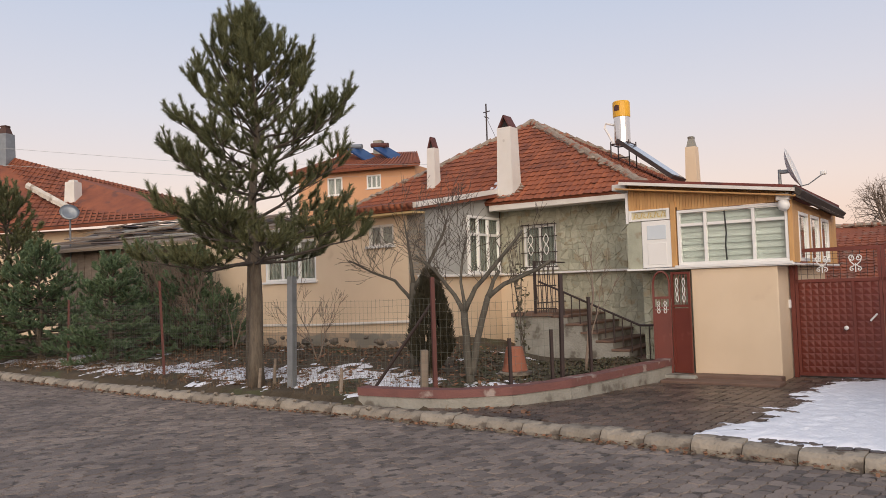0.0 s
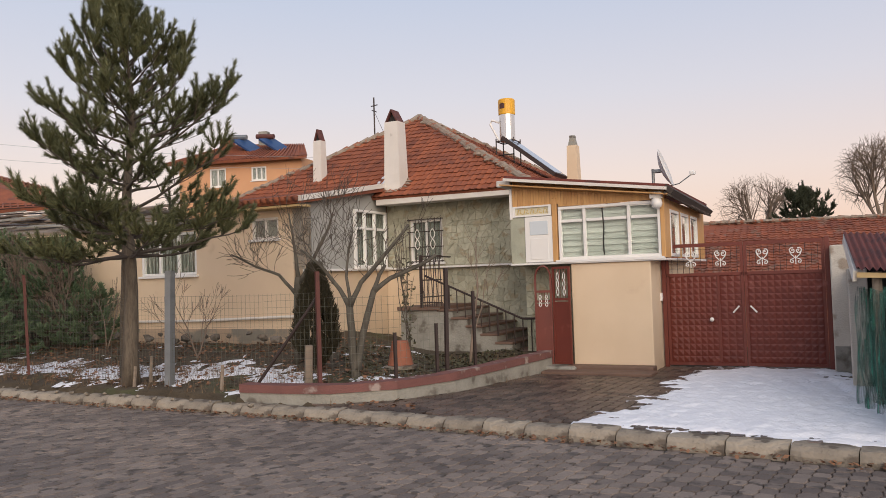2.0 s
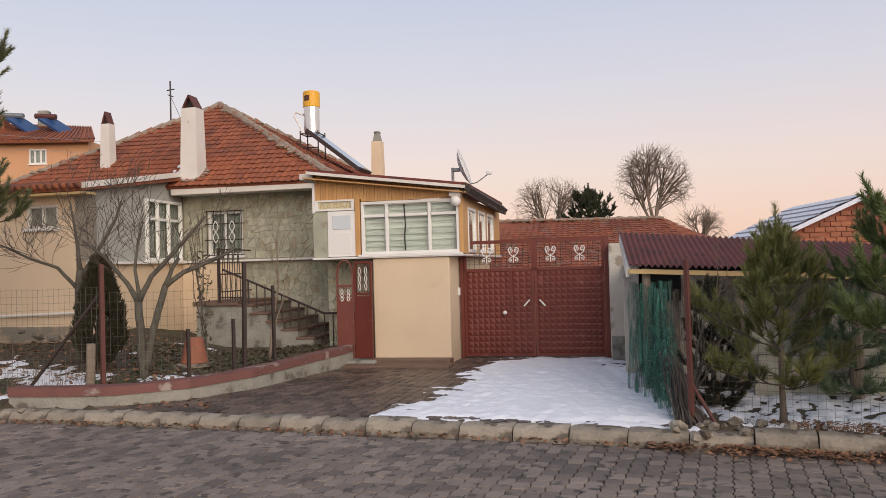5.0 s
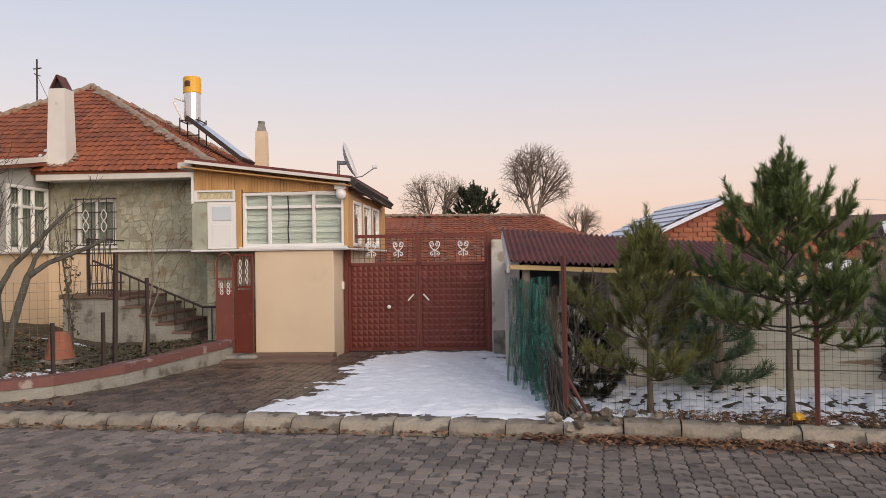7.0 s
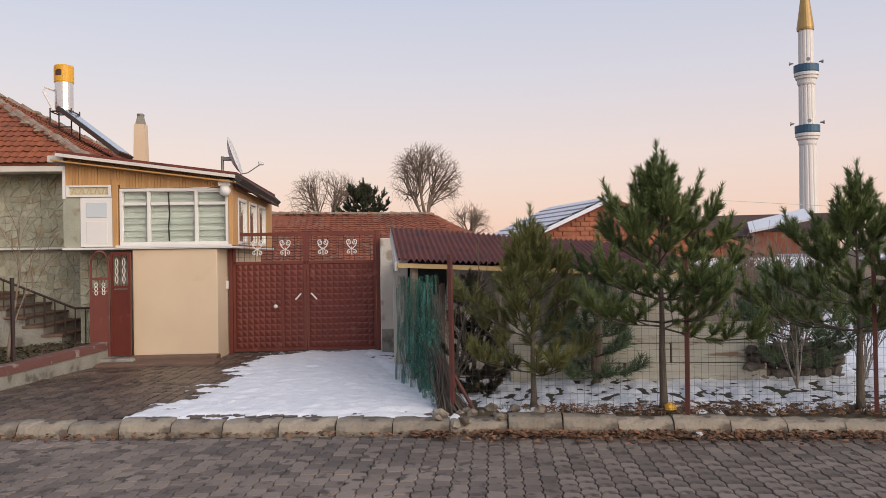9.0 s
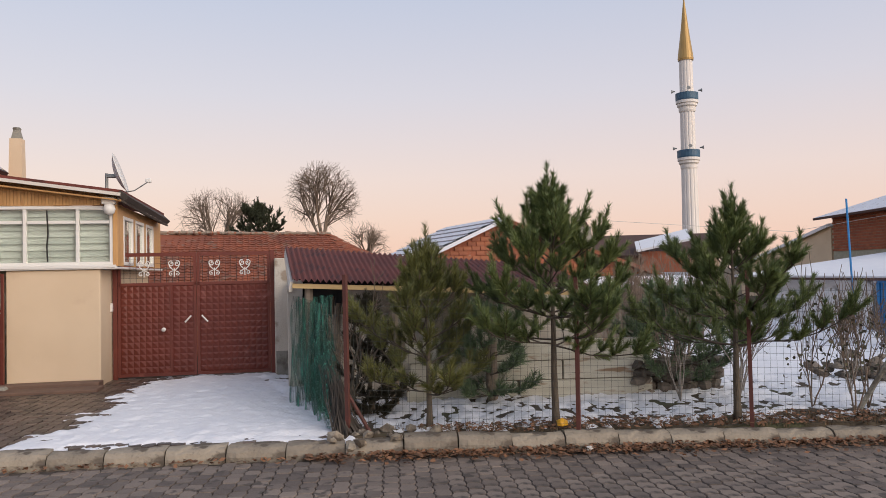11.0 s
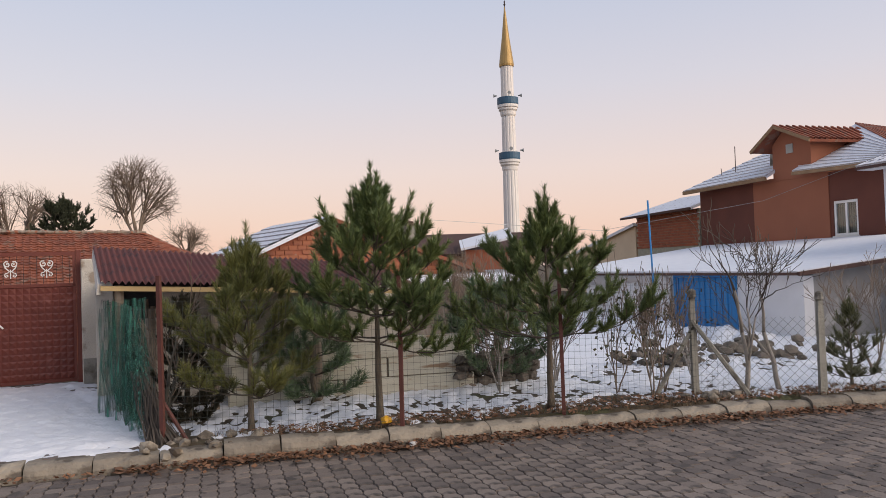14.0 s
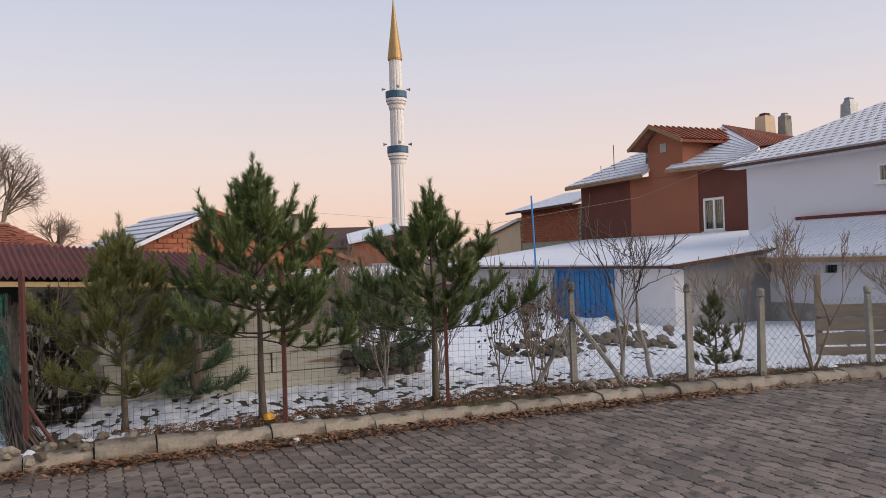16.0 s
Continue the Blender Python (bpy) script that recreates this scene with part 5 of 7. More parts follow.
for a, b in zip(cps, cps[1:]):
    chain_bay(a[:2], b[:2], 0.12, 0.98, cf, M_WIRE)

# ---- woodshed by the gate ----
shed = thing("shed", Matrix(), "low lean-to shed with maroon corrugated roof", "shed")
E0, E1, B1, B0 = Vector((5.60, 7.72, 1.56)), Vector((8.25, 5.26, 1.39)), Vector((10.1, 7.3, 1.70)), Vector((7.0, 9.9, 2.05))
g = Geo()
NU = 208
for i in range(NU + 1):
    u = i / NU
    wv = 0.022 * math.sin(i / 4 * 2 * math.pi)
    for v in (0, 0.5, 1):
        p = (E0 * (1 - u) + E1 * u) * (1 - v) + (B0 * (1 - u) + B1 * u) * v
        g.v.append((p.x, p.y, p.z + wv + 0.05))
g.f = [(i * 3 + k, i * 3 + k + 1, i * 3 + k + 4, i * 3 + k + 3) for i in range(NU) for k in range(2)]
part("corrugated_roof", g, M_SHEET, shed, "maroon corrugated sheet roof", smooth=True)
part("eave_batten", Geo().slab([E0 + Vector((0.02, 0.03, 0.01)), E1 + Vector((0.02, 0.03, 0.01)), E1 + Vector((0.08, 0.09, 0.01)), E0 + Vector((0.08, 0.09, 0.01))], 0.055), M_BATTEN, shed, "raw yellow timber batten")
part("verge_board", Geo().slab([E0 + Vector((0.0, 0.05, 0.03)), B0 + Vector((0, 0, 0.03)), B0 + Vector((0.05, 0, 0.03)), E0 + Vector((0.05, 0.05, 0.03))], 0.12), M_WHITE, shed)
for t, q in ((0.05, M_WOODOLD), (0.33, M_WOODOLD), (0.66, M_WOODOLD)):
    p = E0 * (1 - t) + E1 * t
    part("shed_post", Geo().tube([(p.x + 0.1, p.y + 0.12, 0.0), (p.x + 0.1, p.y + 0.12, p.z + 0.02)], 0.05, 7), q, shed)
# back wall coloured near-black: the shed's inner shade is painted on it
part("back_wall", Geo().slab([(6.95, 9.6, 1.95), (9.9, 7.1, 1.62), (9.9, 7.1, -0.1), (6.95, 9.6, -0.1)], 0.15), M_INNERSHADE, shed)
dl = (E1 - E0).normalized()
ang = math.degrees(math.atan2(dl.y, dl.x))
LW = pose(5.95, 7.85, 0, 0, 0, ang)
part("board_wall", Geo().box(0.2, 1.55, 0.55, 0.62, 0.05, 1.15, 0.01, LW), M_LIME, shed, "pale limewashed panel in the shed")
rb = random.Random(2)
part("plank_backing", Geo().box(1.2, 4.15, 0.095, 0.12, 0.10, 0.76, 0, LW), M_WOODOLD, shed)
for k, (z0, z1) in enumerate(((0.06, 0.30), (0.302, 0.54), (0.542, 0.80))):
    for a, b in (((1.15, 2.55), (2.56, 4.25)) if k != 1 else ((1.2, 3.1), (3.11, 4.2))):
        part("plank", Geo().box(a + rb.uniform(0, 0.01), b - rb.uniform(0, 0.02), 0.05 + rb.uniform(-0.012, 0.012), 0.09, z0 + rb.uniform(0, 0.008), z1 - rb.uniform(0, 0.008), 0.006, LW), M_PLANK, shed, "cracked limewashed board")
part("inner_wall", Geo().box(0.3, 3.7, 1.2, 1.26, 0.0, 1.45, 0, LW), M_LIME, shed, "pale wall at the back of the shed")
part("gate_side_wall", Geo().box(2.575, 3.02, -0.35, 0.04, -0.05, 1.97, 0.015, H).box(2.80, 3.02, -2.4, -0.36, -0.05, 1.60, 0.01, H), M_LIME, shed, "whitewashed side wall by the gate")
part("wall_foot", Geo().box(2.59, 3.03, -0.365, -0.352, -0.05, 0.42, 0.004, H), M_CONC, shed)
for k in range(5):
    x, y = 6.0 + 0.09 * k, 7.75 + 0.08 * k
    part("stored_pole", Geo().tube([(x + 0.2, y, 0), (x + rb.uniform(0.1, 0.3), y + rb.uniform(0, .1), rb.uniform(0.9, 1.4))], 0.03, 6), M_WOODOLD, shed, "weathered pole leaning in the shed")

# ---- things in the front garden ----
pt = thing("terracotta_pot", pose(1.05, 12.0, 0.30), "upturned terracotta pot standing on a slab", "flower pot")
part("pot", Geo().lathe([(0.19, 0.06), (0.20, 0.07), (0.185, 0.12), (0.125, 0.42), (0.115, 0.43), (0.02, 0.43)], 20), M_TERRA, pt, smooth=False)
part("saucer", Geo().lathe([(0.10, 0.0), (0.25, 0.01), (0.26, 0.05), (0.22, 0.06)], 18), M_KERB, pt)


def rock(r, s, m):
    """An angular field stone."""
    bm = bmesh.new()
    bmesh.ops.create_icosphere(bm, subdivisions=1, radius=s)
    for v in bm.verts:
        v.co = Vector((v.co.x * r.uniform(0.7, 1.35), v.co.y * r.uniform(0.6, 1.2), v.co.z * r.uniform(0.45, 0.9)))
    g = ([v.co.copy() for v in bm.verts], [[v.index for v in f.verts] for f in bm.faces])
    bm.free()
    return g


def rubble(name, label, spots, seed, material=M_ROCK):
    r = random.Random(seed)
    t = thing(name, Matrix(), label, "stones")
    for x, y, z, s in spots:
        g = Geo()
        g.add(*rock(r, s, None), pose(x, y, z, r.uniform(-20, 20), r.uniform(-20, 20), r.uniform(0, 360)))
        part("stone", g, material, t)


rr = random.Random(9)
rubble("rubble_row", "row of loose stones and slabs along the house wall", [(H @ Vector((-12.4 + k * 0.29 + rr.uniform(-.1, .1), -2.15 + rr.uniform(-.25, .2), 0)))[:2] + (0.64 + rr.uniform(-0.04, 0.08), rr.uniform(0.05, 0.13)) for k in range(22)], 1)
rubble("kerb_rubble", "flat stones lying on the kerb's back edge", [(-5.2 + k * 0.28, 13.55 - k * 0.225 + rr.uniform(-.05, .08), 0.15, rr.uniform(0.02, 0.05)) for k in range(16)], 2, M_KERB)
rubble("corner_rubble", "broken stones and snow lumps by the fence corner", [(4.85 + rr.uniform(-0.3, 0.75), 5.75 + rr.uniform(-0.45, 0.12), 0.14, rr.uniform(0.03, 0.09)) for k in range(18)], 3, M_KERB)
R = pose(17.75, 2.15, 0, 0, 0, -131.35)
rubble("stone_heap", "heap of dark field stones before the blue gate", [(12.15 + rr.gauss(0, 0.28) + 0.3 * k, 3.65 + rr.gauss(0, 0.35) - 0.3 * k, -0.08 + abs(rr.gauss(0.05, 0.22 - 0.06 * k)), rr.uniform(0.05, 0.12)) for k in (0, 1) for _ in range(62)] + [(13.75 + rr.gauss(0, 0.3), 2.6 + rr.gauss(0, 0.65), -0.08 + abs(rr.gauss(0.05, 0.18)), rr.uniform(0.05, 0.13)) for _ in range(125)], 4)
rubble("rubble_wall", "low dry-stone wall behind the pines", [(8.95 + t * 0.065 + rr.uniform(-.05, .05), 5.15 - t * 0.035 + rr.uniform(-.1, .1), -0.04 + 0.10 * l, rr.uniform(0.07, 0.13)) for t in range(17) for l in range(6)], 5)
rubble("post_stones", "stones packed round the fence post", [(9.05 + rr.uniform(-0.25, 0.45), 2.05 + rr.uniform(-0.25, 0.25), 0.14, rr.uniform(0.05, 0.10)) for k in range(8)], 6, M_KERB)


# ---- buildings beyond ----
def house_box(parent, name, x0, x1, y0, y1, z0, z1, material, label=""):
    return part(name, Geo().box(x0, x1, y0, y1, z0, z1), material, parent, label)


def ribs(quad, n, r, material, parent, name="roof_ribs"):
    """Rows of raised tile lines down a roof face: quad is eave left, eave right, top right, top left."""
    a, b, c, d = [Vector(p) for p in quad]
    g = Geo()
    for i in range(n + 1):
        u = i / n
        g.tube([a * (1 - u) + b * u + Vector((0, 0, r * 0.3)), d * (1 - u) + c * u + Vector((0, 0, r * 0.3))], r, 4, False)
    return part(name, g, material, parent)


def steps_rows(quad, n, material, parent, lift=0.03, edge=None):
    """Courses of tiles as overlapping strips up a roof face, with their lower edges showing."""
    a, b, c, d = [Vector(p) for p in quad]
    nr = (b - a).cross(d - a).normalized()
    nr = nr if nr.z > 0 else -nr
    for j in range(n):
        g, e = Geo(), Geo()
        v0, v1 = j / n, (j + 1.1) / n
        p = [a * (1 - v0) + d * v0 + nr * lift, b * (1 - v0) + c * v0 + nr * lift, b * (1 - v1) + c * v1, a * (1 - v1) + d * v1, a * (1 - v0) + d * v0, b * (1 - v0) + c * v0]
        g.add(p[:4], [(0, 1, 2, 3)])
        e.add([p[0], p[4], p[5], p[1]], [(0, 1, 2, 3)])
        course = part("tile_course", g, material, parent)
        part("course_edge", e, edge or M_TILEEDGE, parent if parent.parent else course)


# lean-to barn with the blue gate; frame R: x to the right in view, y to the back
barn = thing("barn", R, "long lean-to barn with snow on its roof", "barn")
part("front_wall", holed(-9.5, 0.0, -0.4, 1.25, 0.0, 0.25, [(-4.5, -2.2, -0.4, 1.22)]), M_BRIGHTLIME, barn, "patchy limewashed front wall")
part("side_wall", Geo().add([(0, 0.25, -0.4), (0, 8.6, -0.4), (0, 8.6, 2.15), (0, 0.25, 1.28), (-0.25, 0.25, -0.4), (-0.25, 8.6, -0.4), (-0.25, 8.6, 2.15), (-0.25, 0.25, 1.28)], [(0, 1, 2, 3), (7, 6, 5, 4), (0, 4, 5, 1), (1, 5, 6, 2), (2, 6, 7, 3), (3, 7, 4, 0)]), M_GREYW, barn, "grey cement side wall")
part("snowy_roof", Geo().slab([(-11.5, -0.35, 1.40), (0.25, -0.35, 1.36), (0.25, 8.9, 2.26), (-15.8, 8.9, 2.26)], 0.10), M_SNOW, barn, "snow-covered sheet roof")
part("eave_edge", Geo().box(-11.5, 0.25, -0.38, -0.33, 1.27, 1.33), M_DARKROOF, barn)
part("verge", Geo().slab([(0.25, -0.36, 1.34), (0.32, -0.36, 1.34), (0.32, 8.9, 2.24), (0.25, 8.9, 2.24)], 0.08), M_DARKROOF, barn)
bg = part("blue_gate", Geo().box(-4.48, -2.22, -0.02, 0.02, -0.35, 1.20), M_BLUE, barn, "bright blue sheet-metal gate")
for k in range(11):
    part("rib", Geo().box(-4.44 + k * 0.22, -4.40 + k * 0.22, -0.04, -0.022, -0.35, 1.20), M_BLUE, bg)
part("gate_frame", Geo().box(-4.60, -4.49, -0.05, 0.02, -0.35, 1.32).box(-2.21, -2.10, -0.05, 0.02, -0.35, 1.32).box(-4.49, -2.21, -0.05, 0.02, 1.21, 1.31), M_BLUE, barn)
pole = thing("blue_pole", R @ pose(-5.0, -0.5, 0), "slim blue painted pole beside the barn", "pole")
part("pole_shaft", Geo().tube([(0.25, 0, -0.3), (0.05, 0, 3.25)], 0.024, 8), M_BLUE, pole)
snow_bank = Geo()
for k in range(30):
    x = -9.0 + 8.6 * (k / 30)
    snow_bank.lathe([(0.05, -0.3), (rr.uniform(0.4, 0.8), -0.1), (rr.uniform(0.2, 0.5), 0.18), (0.05, rr.uniform(0.2, 0.36))], 9, pose(x, -0.6 - rr.uniform(0, 0.7), -0.12))
solid("snow_bank", snow_bank, M_SNOW, "drifted snow along the barn's foot", "snow", R, kind="stuff", smooth=True)
def ragged_bank(x0, x1, h0, h1, seed, deep=0.9):
    """A steep bank of limed rubble with a broken crest, leaning on the wall behind."""
    n, m, g = int((x1 - x0) / 0.09), 12, Geo()
    for i in range(n + 1):
        x = x0 + (x1 - x0) * i / n
        top = h0 + (h1 - h0) * i / n + 0.26 * noise.noise(Vector((x * 1.9, seed, 0))) + 0.08 * noise.noise(Vector((x * 6, seed, 2)))
        for j in range(m + 1):
            f = j / m
            w = 0.07 * noise.noise(Vector((x * 2.6, f * 3, seed))) + 0.05 * noise.noise(Vector((x * 7, f * 9, seed)))
            g.v.append((x, -0.06 - deep * (1 - f) ** 1.6 * 0.6 - abs(w), -0.25 + (top + 0.25) * f + w * 0.3 * (f > 0)))
    g.f = [(i * (m + 1) + j, (i + 1) * (m + 1) + j, (i + 1) * (m + 1) + j + 1, i * (m + 1) + j + 1) for i in range(n) for j in range(m)]
    return g


M_BANK = mat("limed_rubble", (0.82, 0.82, 0.82), (0.66, 0.65, 0.64), 0.9, 3, bump=1.0, fine=14, spots=(0.26, 0.22, 0.18), spot_at=0.64, spot_scale=5)
part("limed_bank", ragged_bank(-9.4, -4.68, 0.95, 1.12, 3, 0.4), M_BANK, barn, "ragged limewashed rubble beside the gate")

# brown two-storey house
bh = thing("brown_house", R, "two-tone brown house with snowy roof and dormer", "house")
part("wall", Geo().box(-16.2, -12.7, 9.0, 16, -0.4, 4.6), M_BROWN, bh, "dark brown rendered wall")
part("wall", Geo().box(-12.698, -8.82, 8.97, 9.2, -0.4, 4.62), M_RUSSET, bh, "russet rendered wall")
part("wall", holed(-8.818, -6.45, -0.4, 4.52, 9.0, 9.25, [(-8.66, -7.61, 2.3, 3.5)]), M_BROWN, bh, "dark brown rendered wall")
part("wall", Geo().box(-12.6, -6.45, 9.3, 16, -0.4, 4.5), M_BROWN, bh)
window(bh, pose(-8.66, 9.05, 2.3), 1.05, 1.2, 2, fw=0.09)
for nm, q, k in (("roof_left", [(-16.7, 8.5, 4.66), (-11.4, 8.5, 4.70), (-11.4, 11.4, 6.2), (-14.4, 11.4, 6.2)], 9), ("roof_right", [(-10.0, 8.5, 4.70), (-5.9, 8.5, 4.56), (-6.5, 9.6, 5.10), (-11.6, 13.0, 6.80)], 11)):
    part(nm, Geo().slab(q, 0.10), M_SNOWTILE, bh, "snow-covered tiled roof")
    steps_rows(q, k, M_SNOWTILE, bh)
part("eave_trim", Geo().slab([(-16.7, 8.46, 4.64), (-11.4, 8.46, 4.68), (-11.4, 8.56, 4.68), (-16.7, 8.56, 4.64)], 0.14).slab([(-10.0, 8.46, 4.68), (-5.9, 8.46, 4.54), (-5.9, 8.56, 4.54), (-10.0, 8.56, 4.68)], 0.12), M_EAVE, bh, "timber eave boards")
dm = part("dormer", Geo().prism([(-11.5, 4.5), (-9.55, 4.5), (-9.55, 5.72), (-10.86, 6.38), (-11.5, 5.85)], 8.95, 12.6), M_RUSSET, bh, "russet dormer with tiled gable roof")
part("dormer_window", Geo().box(-10.75, -10.4, 8.92, 8.945, 5.45, 5.78), M_GREY, dm)
for q in ([(-12.15, 8.5, 5.72), (-10.86, 8.5, 6.48), (-10.86, 12.9, 6.48), (-12.15, 12.9, 5.72)], [(-10.86, 8.5, 6.48), (-9.1, 8.5, 5.72), (-9.1, 12.0, 5.72), (-10.86, 12.9, 6.48)]):
    part("dormer_roof", Geo().slab(q, 0.09), M_OLDTILE, dm, "rust-coloured tiles")
ribs([(-9.1, 8.5, 5.74), (-9.1, 12.0, 5.74), (-10.86, 12.9, 6.50), (-10.86, 8.5, 6.50)], 15, 0.05, M_OLDTILE, dm)
part("gable_board", Geo().slab([(-12.2, 8.46, 5.73), (-10.86, 8.46, 6.52), (-10.86, 8.52, 6.52), (-12.2, 8.52, 5.73)], 0.12).slab([(-10.86, 8.46, 6.52), (-9.05, 8.46, 5.74), (-9.05, 8.52, 5.74), (-10.86, 8.52, 6.52)], 0.12), M_EAVE, dm)
part("red_roof_back", Geo().slab([(-6.5, 9.65, 5.06), (-7.2, 12.9, 5.5), (-8.93, 13.2, 6.0), (-11.6, 13.05, 6.80)], 0.08), M_OLDTILE, bh, "bare rust-red tiled roof slope")
ribs([(-6.5, 9.65, 5.08), (-7.2, 12.9, 5.52), (-8.93, 13.2, 6.02), (-11.6, 13.05, 6.82)], 18, 0.05, M_OLDTILE, bh)
chimney(bh, -12.0, 9.7, 4.9, 6.42, 0.50, 0.08, M_CONC, "square cement chimney", M_DARKROOF)
chimney(bh, -9.9, 13.6, 5.4, 6.92, 0.58, 0.10, M_BEIGE, "square rendered chimney", M_DARKROOF)
chimney(bh, -8.75, 13.4, 5.2, 6.72, 0.38, 0.10, M_CONC, "cement chimney", M_GALV)
ma = thing("roof_aerial", R @ pose(-14.4, 9.5, 4.6), "thin twin aerial rods above the snowy roof", "aerial")
part("mast", Geo().tube([(0, 0, 0), (0, 0, 1.7)], 0.018, 5).tube([(-0.9, 0, -0.1), (-0.95, 0, 0.9)], 0.016, 5), M_IRON, ma)

# brick shed between barn and brown house
bs = thing("brick_outhouse", R, "bare red brick outhouse with snowy roof", "outhouse")
part("wall_core", Geo().box(-22.2, -16.9, 9.42, 12, -0.3, 3.95), M_JOINT, bs)
bk = Geo().box(-0.115, 0.115, 0, 0.03, -0.055, 0.055).mesh("brick", mat("brick_piece", (0.42, 0.14, 0.07), (0.25, 0.08, 0.045), 0.9, 3, bump=0.3, obj=0.6))
for j in range(13):
    for i in range(21):
        ob = part("brick", bk, None, bs)
        ob.matrix_basis = pose(-22.1 + i * 0.246 + (0.12 if j % 2 else 0), 9.39, 2.35 + j * 0.125)
q = [(-22.9, 8.9, 3.92), (-16.8, 8.9, 4.0), (-16.8, 11.0, 4.72), (-20.6, 11.0, 4.75)]
part("roof", Geo().slab(q, 0.12), M_SNOWTILE, bs, "snow-covered roof")
part("eave_board", Geo().slab([(-22.9, 8.86, 3.90), (-16.8, 8.86, 3.98), (-16.8, 8.93, 3.98), (-22.9, 8.93, 3.90)], 0.10), M_DARKROOF, bs)
sb = thing("snowy_barn", R, "pale barn with a snowy lean-to roof", "barn")
part("wall", Geo().prism([(-32.0, -0.3), (-22.5, -0.3), (-22.5, 3.5), (-32.0, 1.7)], 9.5, 9.8), M_BEIGE, sb)
part("roof", Geo().slab([(-32.5, 9.3, 1.7), (-22.4, 9.3, 3.62), (-22.4, 14, 4.0), (-32.5, 16, 3.9)], 0.15), M_SNOW, sb, "snow-covered roof")

# white house at the end of the road
wh = thing("white_house", R, "white rendered house with snowy tiled roof", "house")
part("wall", holed(-2.12, 14.0, -0.4, 3.84, 4.4, 4.65, [(1.62, 2.3, 3.0, 3.42)]), M_COLDWHITE, wh, "white rendered wall")
part("wall", Geo().box(-2.12, -1.9, 4.66, 9, -0.4, 3.84), M_COLDWHITE, wh)
q = [(-2.5, 3.95, 3.84), (14.5, 3.95, 3.84), (14.5, 9.0, 5.62), (-1.45, 9.0, 5.62)]
part("roof", Geo().slab(q, 0.1), M_SNOWTILE, wh, "snowy tiled roof")
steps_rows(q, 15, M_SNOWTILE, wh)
ribs(q, 60, 0.035, M_SNOWTILE, wh)
part("eave_board", Geo().box(-2.5, 14.5, 3.90, 3.96, 3.755, 3.82), M_DARKROOF, wh)
part("soffit", Geo().box(-2.45, 14.4, 3.97, 4.42, 3.74, 3.78), M_PVC, wh)
window(wh, pose(1.62, 4.42, 3.0), 0.68, 0.42, 2)
chimney(wh, -2.4, 8.8, 4.6, 5.75, 0.36, 0.15, M_GALV, "round metal flue", M_GALV)
lt = part("annexe", holed(-0.95, 14.0, -0.4, 1.36, 2.8, 3.0, [(-0.31, 0.05, 1.04, 1.27), (1.44, 1.80, 1.04, 1.27), (4.4, 4.8, 1.04, 1.27)]), M_COLDWHITE, wh, "white lean-to annexe")
part("annexe_wall", Geo().box(-0.95, -0.75, 3.0, 4.4, -0.4, 1.6), M_GREYW, lt)
part("annexe_plinth", Geo().box(-0.98, 14.0, 2.76, 2.797, -0.4, 0.40), M_GREYW, lt, "grey cement plinth")
q = [(-1.35, 2.35, 1.44), (14.0, 2.35, 1.44), (14.0, 4.4, 2.30), (-0.9, 4.4, 2.30)]
part("annexe_roof", Geo().slab(q, 0.05), M_SNOW, lt, "snow on corrugated sheets")
ribs(q, 110, 0.045, M_SNOW, lt)
part("ridge_sheet", Geo().box(-0.5, 14, 4.26, 4.40, 2.29, 2.37), M_SHEET, lt, "maroon ridge strip")
part("eave_board", Geo().box(-1.35, 14.0, 2.30, 2.36, 1.31, 1.41), M_EAVE, lt, "timber eave board")
# near-black sheets behind these panes paint the unlit rooms
for x0, x1 in ((-0.31, 0.05), (1.44, 1.80), (4.4, 4.8)):
    window(lt, pose(x0, 2.84, 1.04), x1 - x0, 0.23, 1, inner=M_INNERSHADE, fw=0.03, sill=False)
# added near-black sheet that paints the shade between house and annexe
part("gap_shade", Geo().box(-1.9, -1.0, 3.2, 3.3, -0.4, 1.3), M_INNERSHADE, wh)
pal = thing("board_pen", pose(12.5, -0.45, 0, 0, 0, -72), "grey pen of weathered boards", "pen")
for k in range(4):
    part("pen_board", Geo().box(0, 2.6, 0, 0.03, 0.05 + 0.2 * k, 0.22 + 0.2 * k, 0.005), M_WOODOLD, pal)
for x in (0.05, 1.2, 2.5):
    part("pen_post", Geo().box(x - 0.04, x + 0.04, 0.04, 0.11, -0.1, 1.25, 0.008), M_WOODOLD, pal)

# minaret
mi = thing("minaret", pose(54.6, 27.3, 0, 0, 0, 0), "tall white minaret with two teal balconies and gold spire", "minaret")


def fluted(r0, r1, z0, z1, n=12):
    g = Geo()
    k = n * 4
    for r, z in ((r0, z0), (r1, z1)):
        g.v += [(r * (1 - 0.07 * (j % 4 == 0)) * math.cos(2 * math.pi * j / k), r * (1 - 0.07 * (j % 4 == 0)) * math.sin(2 * math.pi * j / k), z) for j in range(k)]
    g.f = [(j, (j + 1) % k, k + (j + 1) % k, k + j) for j in range(k)]
    return g


